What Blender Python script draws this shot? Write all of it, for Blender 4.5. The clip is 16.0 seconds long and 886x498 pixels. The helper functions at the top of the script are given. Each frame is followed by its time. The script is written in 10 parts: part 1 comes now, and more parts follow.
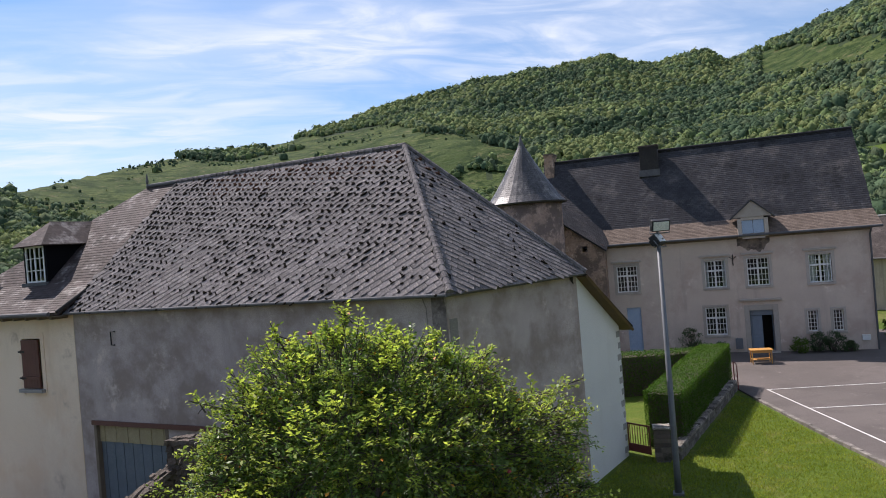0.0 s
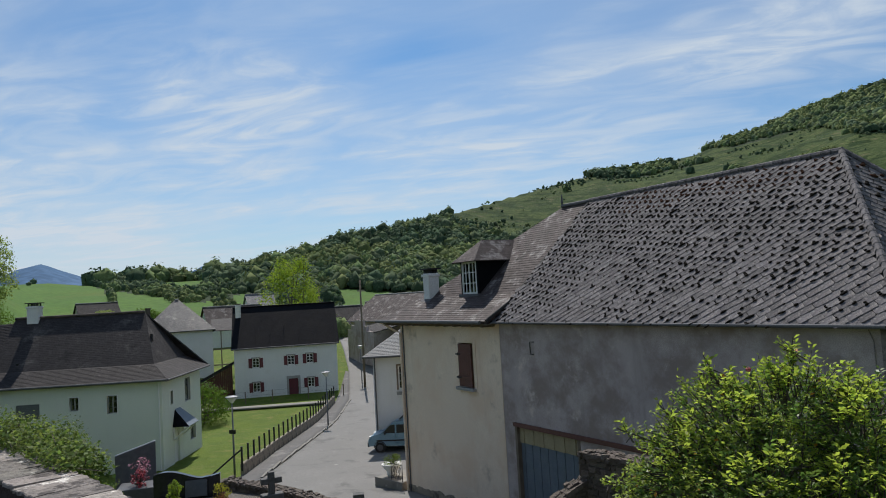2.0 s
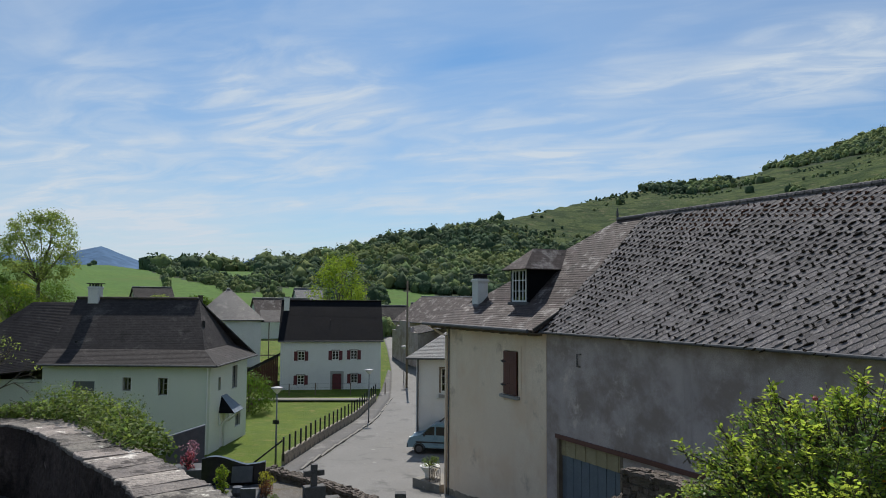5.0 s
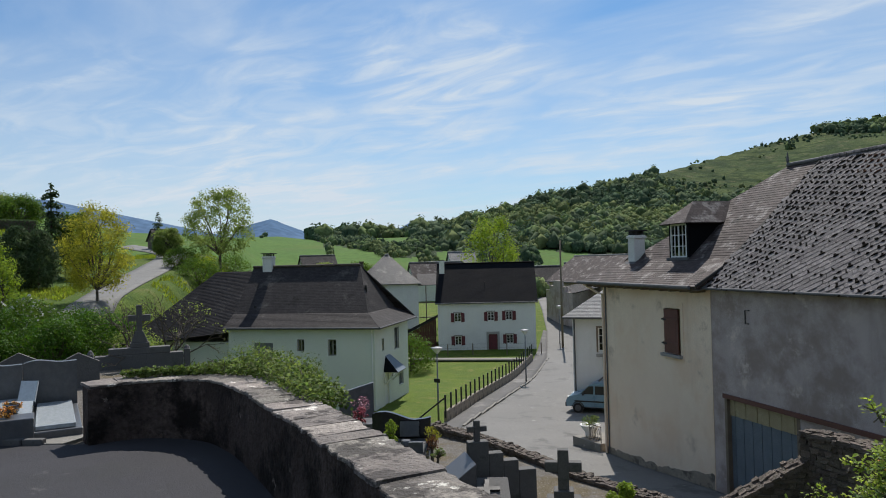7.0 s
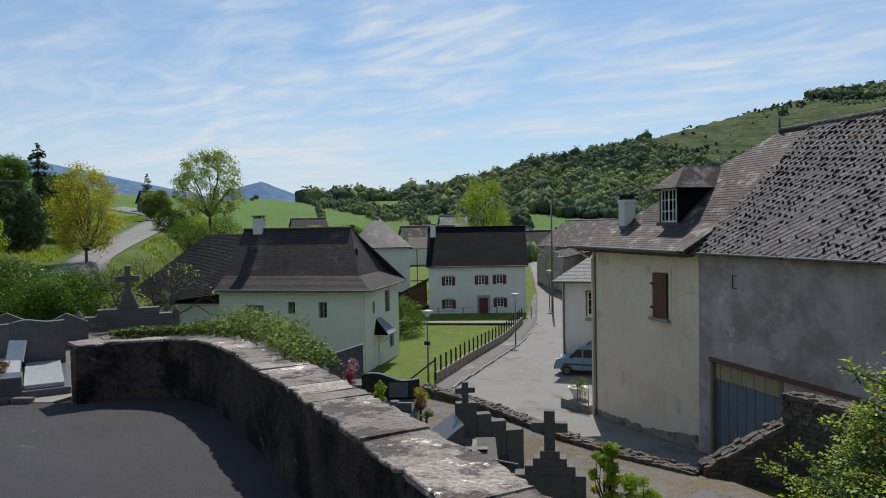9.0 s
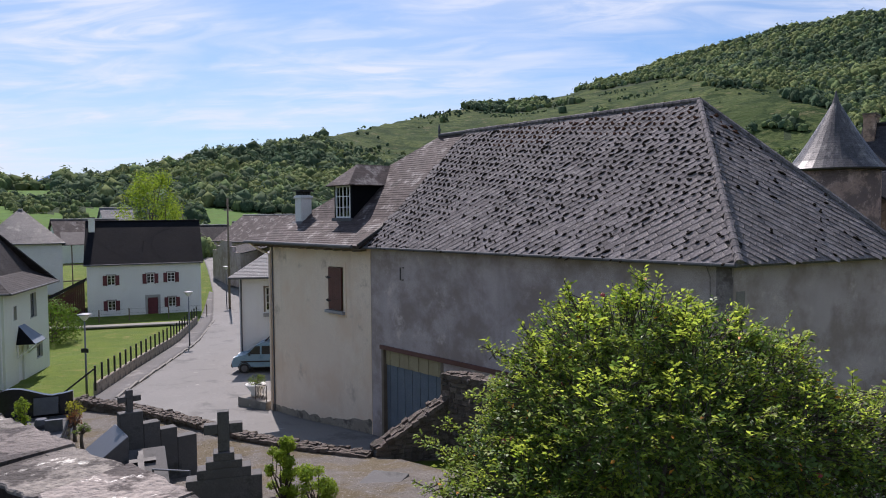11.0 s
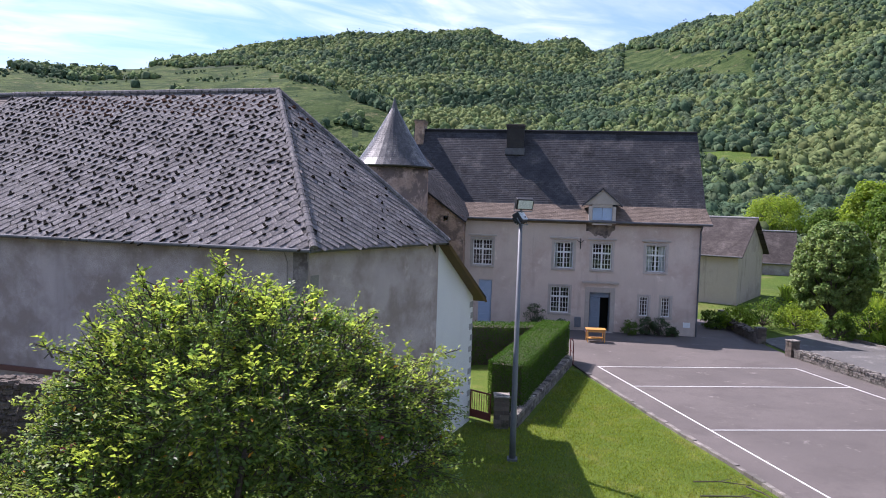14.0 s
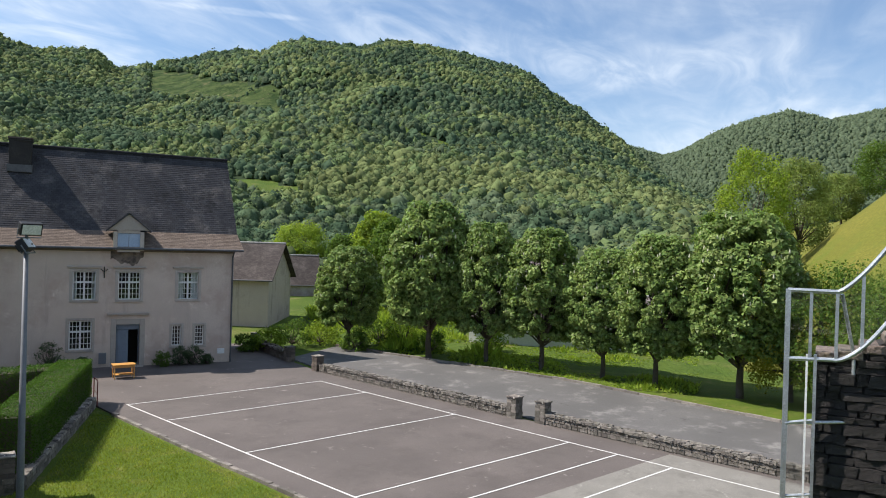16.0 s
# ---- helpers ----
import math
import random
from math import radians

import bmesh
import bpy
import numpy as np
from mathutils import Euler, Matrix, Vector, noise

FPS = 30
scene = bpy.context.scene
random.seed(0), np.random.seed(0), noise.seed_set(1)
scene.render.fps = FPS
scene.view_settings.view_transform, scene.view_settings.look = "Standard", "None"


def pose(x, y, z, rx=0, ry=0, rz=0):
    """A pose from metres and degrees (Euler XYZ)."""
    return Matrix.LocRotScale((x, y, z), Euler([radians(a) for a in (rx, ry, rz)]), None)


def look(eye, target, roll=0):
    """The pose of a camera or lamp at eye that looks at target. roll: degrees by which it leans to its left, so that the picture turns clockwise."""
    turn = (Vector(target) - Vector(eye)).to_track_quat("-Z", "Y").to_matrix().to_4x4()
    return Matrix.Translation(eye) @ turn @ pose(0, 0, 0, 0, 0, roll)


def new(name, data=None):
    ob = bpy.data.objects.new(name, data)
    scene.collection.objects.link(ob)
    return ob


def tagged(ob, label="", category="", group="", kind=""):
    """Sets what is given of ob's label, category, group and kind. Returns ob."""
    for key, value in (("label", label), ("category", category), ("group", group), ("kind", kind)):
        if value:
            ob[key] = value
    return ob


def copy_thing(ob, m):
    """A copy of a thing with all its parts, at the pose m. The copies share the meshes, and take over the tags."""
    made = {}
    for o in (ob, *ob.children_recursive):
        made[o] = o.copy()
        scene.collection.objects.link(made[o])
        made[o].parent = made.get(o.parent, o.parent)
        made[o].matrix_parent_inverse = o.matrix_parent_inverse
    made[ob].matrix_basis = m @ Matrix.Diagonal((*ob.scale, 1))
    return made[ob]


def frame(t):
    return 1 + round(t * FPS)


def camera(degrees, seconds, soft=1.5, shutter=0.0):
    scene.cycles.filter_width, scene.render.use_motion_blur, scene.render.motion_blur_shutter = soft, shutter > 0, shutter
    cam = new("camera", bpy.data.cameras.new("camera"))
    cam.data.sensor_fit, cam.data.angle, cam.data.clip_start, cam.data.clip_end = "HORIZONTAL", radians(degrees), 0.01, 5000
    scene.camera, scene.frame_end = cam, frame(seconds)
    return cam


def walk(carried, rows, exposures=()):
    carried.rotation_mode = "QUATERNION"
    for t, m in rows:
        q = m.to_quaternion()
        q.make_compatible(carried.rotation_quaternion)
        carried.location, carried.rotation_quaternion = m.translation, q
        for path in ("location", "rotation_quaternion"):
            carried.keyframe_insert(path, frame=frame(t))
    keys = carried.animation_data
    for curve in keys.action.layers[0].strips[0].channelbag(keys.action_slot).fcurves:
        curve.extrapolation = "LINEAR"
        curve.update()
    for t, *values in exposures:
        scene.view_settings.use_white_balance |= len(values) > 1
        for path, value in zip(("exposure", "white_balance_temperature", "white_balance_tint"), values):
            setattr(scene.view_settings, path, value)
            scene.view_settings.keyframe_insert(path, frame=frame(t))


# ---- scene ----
cam = camera(63.7, 16.0, soft=1.0)
EYE = 7.5  # metres from the school yard up to the eye
PATH = [
    (0.0, pose(0.214, -0.181, EYE - 0.050, 89.98, 4.66, -16.53)),
    (0.5, pose(0.184, -0.041, EYE - 0.039, 90.05, 5.01, -7.56)),
    (1.0, pose(0.137, 0.018, EYE - 0.025, 90.29, 4.78, -0.91)),
    (1.5, pose(0.084, 0.077, EYE + 0.006, 91.91, 4.23, 7.38)),
    (2.0, pose(0.032, 0.080, EYE + 0.038, 93.49, 3.27, 15.18)),
    (2.5, pose(-0.004, 0.053, EYE + 0.058, 94.36, 1.13, 17.78)),
    (3.0, pose(-0.020, 0.010, EYE + 0.089, 95.41, 0.81, 18.06)),
    (5.5, pose(-0.092, -0.021, EYE + 0.036, 93.04, -0.40, 18.88)),
    (6.0, pose(-0.068, -0.004, EYE + 0.029, 92.03, 0.23, 18.78)),
    (6.5, pose(-0.078, -0.032, EYE + 0.030, 91.09, 1.01, 21.65)),
    (7.0, pose(-0.112, -0.072, EYE + 0.022, 90.94, 1.44, 30.97)),
    (7.5, pose(-0.153, -0.070, EYE + 0.007, 91.00, 1.78, 35.65)),
    (8.0, pose(-0.150, -0.077, EYE - 0.004, 90.11, 1.86, 37.41)),
    (8.5, pose(-0.135, -0.054, EYE - 0.013, 88.46, 1.76, 36.00)),
    (9.0, pose(-0.084, -0.038, EYE - 0.004, 88.03, 1.06, 30.29)),
    (9.5, pose(-0.038, -0.002, EYE - 0.006, 88.05, 0.69, 24.61)),
    (10.0, pose(0.033, -0.003, EYE - 0.008, 87.93, 0.53, 17.11)),
    (12.5, pose(-0.062, -0.035, EYE - 0.004, 87.13, -0.12, -10.09)),
    (13.0, pose(-0.047, -0.024, EYE - 0.012, 86.81, -0.64, -16.00)),
    (13.5, pose(-0.031, -0.005, EYE - 0.016, 86.52, -1.16, -21.29)),
    (14.0, pose(0.001, 0.044, EYE - 0.022, 86.55, -1.72, -27.88)),
    (14.5, pose(0.032, 0.061, EYE - 0.021, 86.73, -2.40, -36.52)),
    (15.0, pose(0.093, 0.096, EYE - 0.030, 87.25, -2.51, -46.10)),
    (15.5, pose(0.179, 0.172, EYE - 0.012, 87.92, -2.19, -55.57)),
    (16.0, pose(0.170, 0.084, EYE - 0.006, 89.70, -1.62, -64.11)),
]
walk(cam, PATH, [(0.0, 0.37, 6550, 20), (0.5, 0.17, 6540, 18), (1.0, 0.10, 6500, 16), (1.5, -0.07, 6420, 12), (2.5, -0.22, 6380, 11), (3.0, -0.24, 6380, 11), (5.5, -0.12, 6420, 11), (7.0, -0.06, 6420, 11), (8.5, -0.05, 6450, 11), (9.5, -0.04, 6500, 13), (10.0, 0.02, 6500, 16), (12.5, 0.5, 6050, 28), (13.5, 0.72, 6050, 27), (14.5, 0.86, 6100, 28), (15.2, 0.78, 6200, 23), (16.0, 0.48, 6550, 13)])

# ---- world and sun ----
SUN_AZ, SUN_EL = -22.5, 51.0  # degrees clockwise from +y, degrees above the horizon


def polar(az, r, z=0.0):
    a = radians(az)
    return Vector((r * math.sin(a), r * math.cos(a), z))


def sky_world():
    w = bpy.data.worlds.new("sky")
    w.use_nodes = True
    nt = w.node_tree
    nt.nodes.clear()
    N, L = nt.nodes.new, nt.links.new
    out, bg = N("ShaderNodeOutputWorld"), N("ShaderNodeBackground")
    sky = N("ShaderNodeTexSky")
    sky.sky_type, sky.sun_disc = "NISHITA", False
    sky.sun_elevation, sky.sun_rotation = radians(SUN_EL), radians(SUN_AZ)
    sky.air_density, sky.dust_density, sky.ozone_density = 1.0, 0.6, 2.0
    # thin high cloud: noise on a flat layer far overhead
    co = N("ShaderNodeTexCoord")
    sep = N("ShaderNodeSeparateXYZ")
    L(co.outputs["Generated"], sep.inputs[0])
    up = N("ShaderNodeMath"); up.operation = "MAXIMUM"; up.inputs[1].default_value = 0.0
    L(sep.outputs["Z"], up.inputs[0])
    add = N("ShaderNodeMath"); add.operation = "ADD"; add.inputs[1].default_value = 0.10
    L(up.outputs[0], add.inputs[0])
    dx = N("ShaderNodeMath"); dx.operation = "DIVIDE"
    dy = N("ShaderNodeMath"); dy.operation = "DIVIDE"
    L(sep.outputs["X"], dx.inputs[0]); L(add.outputs[0], dx.inputs[1])
    L(sep.outputs["Y"], dy.inputs[0]); L(add.outputs[0], dy.inputs[1])
    com = N("ShaderNodeCombineXYZ")
    L(dx.outputs[0], com.inputs[0]); L(dy.outputs[0], com.inputs[1])

    def layer(rot, scale, tex_scale, detail, lo, hi, dist, loc=(0, 0, 0)):
        m = N("ShaderNodeMapping")
        m.inputs["Rotation"].default_value = (0, 0, radians(rot))
        m.inputs["Scale"].default_value = scale
        m.inputs["Location"].default_value = loc
        L(com.outputs[0], m.inputs[0])
        t = N("ShaderNodeTexNoise")
        t.inputs["Scale"].default_value = tex_scale
        t.inputs["Detail"].default_value = detail
        t.inputs["Roughness"].default_value = 0.55
        t.inputs["Distortion"].default_value = dist
        L(m.outputs[0], t.inputs["Vector"])
        r = N("ShaderNodeMapRange")
        r.interpolation_type = "SMOOTHSTEP"
        r.inputs[1].default_value, r.inputs[2].default_value = lo, hi
        L(t.outputs["Fac"], r.inputs[0])
        return r.outputs[0]

    a = layer(12, (0.75, 1.25, 1), 0.8, 9.0, 0.44, 0.68, 0.5, (1.3, 0.4, 0))
    b = layer(-8, (0.6, 2.4, 1), 1.3, 7.0, 0.45, 0.78, 0.4, (4.0, 2.0, 0))
    fine = layer(24, (0.9, 1.7, 1), 2.1, 10.0, 0.34, 0.70, 1.6, (2.0, 5.0, 0))
    veil = layer(0, (1, 1.3, 1), 0.5, 3.0, 0.22, 0.60, 0.3, (7.0, 1.0, 0))

    def calc(op, x, y, z=None, clamp=False):
        n = N("ShaderNodeMath"); n.operation = op; n.use_clamp = clamp
        for i, v in enumerate((x, y, z)):
            if v is None:
                continue
            if isinstance(v, (int, float)):
                n.inputs[i].default_value = v
            else:
                L(v, n.inputs[i])
        return n.outputs[0]

    def bank(az, el, wide, tall, soft=1.0):
        """A drift of cloud about one bearing: 1 in its middle, 0 past its edge."""
        mid = polar(az, math.cos(radians(el)), math.sin(radians(el)))
        side = polar(az + 90, 1.0)
        upw = side.cross(mid) * -1
        q = []
        for axis, size in ((side, wide), (upw, tall)):
            d = N("ShaderNodeVectorMath"); d.operation = "DOT_PRODUCT"
            L(co.outputs["Generated"], d.inputs[0])
            d.inputs[1].default_value = axis
            t = calc("SUBTRACT", d.outputs["Value"], axis.dot(mid))
            t = calc("DIVIDE", t, math.sin(radians(size)))
            q.append(calc("MULTIPLY", t, t))
        ahead = N("ShaderNodeVectorMath"); ahead.operation = "DOT_PRODUCT"
        L(co.outputs["Generated"], ahead.inputs[0])
        ahead.inputs[1].default_value = mid
        front = calc("GREATER_THAN", ahead.outputs["Value"], 0.0)
        r = N("ShaderNodeMapRange"); r.interpolation_type = "SMOOTHSTEP"
        r.inputs[1].default_value, r.inputs[2].default_value = 1.0 + soft, 0.0
        L(calc("ADD", q[0], q[1]), r.inputs[0])
        return calc("MULTIPLY", r.outputs[0], front)

    base = calc("MULTIPLY_ADD", b, 0.35, calc("MULTIPLY", a, 0.5))
    base = calc("MULTIPLY", base, calc("MULTIPLY_ADD", fine, 0.7, 0.5))
    total = calc("MULTIPLY_ADD", veil, 0.27, base)
    total = calc("MULTIPLY_ADD", fine, 0.10, total)
    for az, el, wide, tall, gain in ((-30, 15.5, 7, 4.0, 0.75), (10, 17, 7, 3.0, 0.55), (22, 16, 14, 3.0, 0.3), (-52, 11, 18, 5.0, 0.30), (-6, 13, 14, 5.0, 0.26), (84, 13.7, 7, 2.0, 0.35), (-14, 17, 7, 3.5, -0.30), (-64, 18, 7, 3.0, -0.25), (68, 18, 9, 2.0, -0.2)):
        drift = calc("MULTIPLY", bank(az, el, wide, tall), calc("MULTIPLY_ADD", fine, 0.75, 0.35))
        total = calc("MULTIPLY_ADD", drift, gain, total)
    # thin streaks of ice cloud
    for az, el, wide, tall, gain in ((-14, 11.3, 11, 0.35, 0.42), (47.5, 17.0, 4.5, 0.22, 0.4)):
        drift = calc("MULTIPLY", bank(az, el, wide, tall), calc("MULTIPLY_ADD", fine, 0.8, 0.3))
        total = calc("MULTIPLY_ADD", drift, gain, total)
    m2 = N("ShaderNodeMath"); m2.operation = "MAXIMUM"; m2.inputs[1].default_value = 0.0
    L(total, m2.inputs[0])
    # haze thickens towards the horizon
    hz = N("ShaderNodeMapRange"); hz.interpolation_type = "SMOOTHSTEP"
    hz.inputs[1].default_value, hz.inputs[2].default_value = 0.24, 0.0
    hz.inputs[3].default_value, hz.inputs[4].default_value = 0.0, 0.60
    L(sep.outputs["Z"], hz.inputs[0])
    m3 = N("ShaderNodeMath"); m3.operation = "MAXIMUM"
    m4 = N("ShaderNodeMath"); m4.operation = "MULTIPLY"; m4.inputs[1].default_value = 0.85
    m4.use_clamp = True
    L(m2.outputs[0], m4.inputs[0])
    m5 = N("ShaderNodeMath"); m5.operation = "MULTIPLY_ADD"; m5.use_clamp = True
    L(m4.outputs[0], m5.inputs[0]); m5.inputs[1].default_value = 0.9
    L(hz.outputs[0], m5.inputs[2])
    L(m5.outputs[0], m3.inputs[0]); m3.inputs[1].default_value = 0.0
    mix = N("ShaderNodeMix"); mix.data_type = "RGBA"
    L(m3.outputs[0], mix.inputs["Factor"])
    gain = N("ShaderNodeMix"); gain.data_type = "RGBA"; gain.blend_type = "MULTIPLY"
    gain.inputs["Factor"].default_value = 1.0
    L(sky.outputs[0], gain.inputs["A"])
    gain.inputs["B"].default_value = (0.60, 0.92, 1.14, 1)
    L(gain.outputs["Result"], mix.inputs["A"])
    mix.inputs["B"].default_value = CLOUD
    L(mix.outputs["Result"], bg.inputs[0])
    bg.inputs[1].default_value = 0.089
    L(bg.outputs[0], out.inputs[0])
    scene.world = w


CLOUD = (7.5, 8.45, 9.3, 1)
sky_world()
sun_data = bpy.data.lights.new("sun", "SUN")
sun_data.energy, sun_data.angle, sun_data.color = 5.0, radians(0.55), (1.0, 0.95, 0.87)
sun = new("sun", sun_data)
_a, _e = radians(SUN_AZ), radians(SUN_EL)
sun.matrix_world = look((math.sin(_a) * math.cos(_e) * 100, math.cos(_a) * math.cos(_e) * 100, math.sin(_e) * 100), (0, 0, 0))
# ---- small tools ----
class Geo:
    """Collects vertices and faces for one mesh."""

    def __init__(self):
        self.v, self.f, self.uv = [], [], {}

    def quad(self, *pts, uv=None):
        i = len(self.v)
        self.v += [tuple(p) for p in pts]
        if uv:
            self.uv[len(self.f)] = uv
        self.f.append(tuple(range(i, i + len(pts))))
        return self

    def box(self, x0, y0, z0, x1, y1, z1, m=None):
        c = [Vector((x, y, z)) for z in (z0, z1) for y in (y0, y1) for x in (x0, x1)]
        if m is not None:
            c = [m @ p for p in c]
        i = len(self.v)
        self.v += [tuple(p) for p in c]
        for a in ((0, 2, 3, 1), (4, 5, 7, 6), (0, 1, 5, 4), (1, 3, 7, 5), (3, 2, 6, 7), (2, 0, 4, 6)):
            self.f.append(tuple(i + k for k in a))
        return self

    def prism(self, pts, depth):
        """A flat polygon of 3D points with a thickness along its normal, downwards."""
        p = [Vector(q) for q in pts]
        n = Vector((0, 0, 0))
        for k in range(len(p)):
            a, b = p[k], p[(k + 1) % len(p)]
            n += Vector(((a.y - b.y) * (a.z + b.z), (a.z - b.z) * (a.x + b.x), (a.x - b.x) * (a.y + b.y)))
        n.normalize()
        if n.z < 0:
            p.reverse()
            n = -n
        o = Vector((0, 0, 1)).cross(n)
        o = o.normalized() if o.length > 1e-4 else Vector((1, 0, 0))
        s = n.cross(o)
        q = [a - n * depth for a in p]
        i, k = len(self.v), len(p)
        self.v += [tuple(a) for a in p] + [tuple(a) for a in q]
        self.uv[len(self.f)] = [(a.dot(o), a.dot(s)) for a in p]
        self.f.append(tuple(range(i, i + k)))
        self.f.append(tuple(range(i + 2 * k - 1, i + k - 1, -1)))
        for a in range(k):
            b = (a + 1) % k
            self.f.append((i + a, i + k + a, i + k + b, i + b))
        return self

    def weld(self):
        """Merge corners that coincide."""
        seen, at, vs = {}, [], []
        for p in self.v:
            k = tuple(round(c, 5) for c in p)
            if k not in seen:
                seen[k] = len(vs)
                vs.append(p)
            at.append(seen[k])
        self.v, self.f = vs, [tuple(at[i] for i in f) for f in self.f]
        return self

    def tube(self, pts, radius, sides=8, cap=True):
        """A round bar along points; radius is one number or one for each point."""
        pts = [Vector(p) for p in pts]
        rad = radius if isinstance(radius, (list, tuple)) else [radius] * len(pts)
        i = len(self.v)
        for k, p in enumerate(pts):
            d = (pts[min(k + 1, len(pts) - 1)] - pts[max(k - 1, 0)]).normalized()
            a = d.cross(Vector((0, 0, 1)) if abs(d.z) < 0.9 else Vector((1, 0, 0))).normalized()
            b = d.cross(a)
            for s in range(sides):
                t = 2 * math.pi * s / sides
                self.v.append(tuple(p + (a * math.cos(t) + b * math.sin(t)) * rad[k]))
        for k in range(len(pts) - 1):
            for s in range(sides):
                u, w = i + k * sides + s, i + k * sides + (s + 1) % sides
                self.f.append((u, u + sides, w + sides, w))
        if cap:
            self.f.append(tuple(i + s for s in range(sides)))
            self.f.append(tuple(i + (len(pts) - 1) * sides + s for s in reversed(range(sides))))
        return self

    def lathe(self, profile, sides=24, centre=(0, 0, 0)):
        """A turned form from (radius, height) pairs, bottom first."""
        cx, cy, cz = centre
        i = len(self.v)
        for r, z in profile:
            for s in range(sides):
                t = 2 * math.pi * s / sides
                self.v.append((cx + r * math.cos(t), cy + r * math.sin(t), cz + z))
        for k in range(len(profile) - 1):
            for s in range(sides):
                u, w = i + k * sides + s, i + k * sides + (s + 1) % sides
                self.f.append((u, w, w + sides, u + sides))
        self.f.append(tuple(i + s for s in reversed(range(sides))))
        self.f.append(tuple(i + (len(profile) - 1) * sides + s for s in range(sides)))
        return self

    def mesh(self, name):
        me = bpy.data.meshes.new(name)
        me.from_pydata(self.v, [], self.f)
        if self.uv:
            layer = me.uv_layers.new(name="metres")
            for fi, co in self.uv.items():
                for li, c in zip(me.polygons[fi].loop_indices, co):
                    layer.data[li].uv = c
        me.update()
        return me


def thing(name, m, label, category, group="", kind=""):
    ob = new(name)
    ob.matrix_basis = m
    ob.empty_display_size = 0.2
    return tagged(ob, label, category, group, kind)


def part(name, geo, material, parent, label="", smooth=False, bevel=0.0, m=None, kind=""):
    me = geo.mesh(name) if isinstance(geo, Geo) else geo
    ob = new(name, me)
    if material and not me.materials:
        me.materials.append(material)
    ob.parent = parent
    if m is not None:
        ob.matrix_basis = m
    if smooth:
        for p in me.polygons:
            p.use_smooth = True
    if bevel:
        md = ob.modifiers.new("bevel", "BEVEL")
        md.width, md.segments, md.limit_method = bevel, 2, "ANGLE"
    return tagged(ob, label=label, kind=kind)


def solo(name, geo, material, label, category="", kind="", group="", m=None, smooth=False, bevel=0.0):
    ob = part(name, geo, material, None, smooth=smooth, bevel=bevel, m=m)
    return tagged(ob, label, category, group, kind)


def arrays_mesh(name, verts, faces):
    """A mesh from numpy arrays whose faces all have the same number of corners."""
    me = bpy.data.meshes.new(name)
    n, k = faces.shape
    me.vertices.add(len(verts))
    me.vertices.foreach_set("co", np.ascontiguousarray(verts, dtype=np.float32).ravel())
    me.loops.add(n * k)
    me.loops.foreach_set("vertex_index", np.ascontiguousarray(faces, dtype=np.int32).ravel())
    me.polygons.add(n)
    me.polygons.foreach_set("loop_start", np.arange(0, n * k, k, dtype=np.int32))
    me.polygons.foreach_set("loop_total", np.full(n, k, dtype=np.int32))
    me.update(calc_edges=True)
    return me


def sstep(a, b, x):
    t = np.clip((np.asarray(x, float) - a) / (b - a), 0, 1)
    return t * t * (3 - 2 * t)
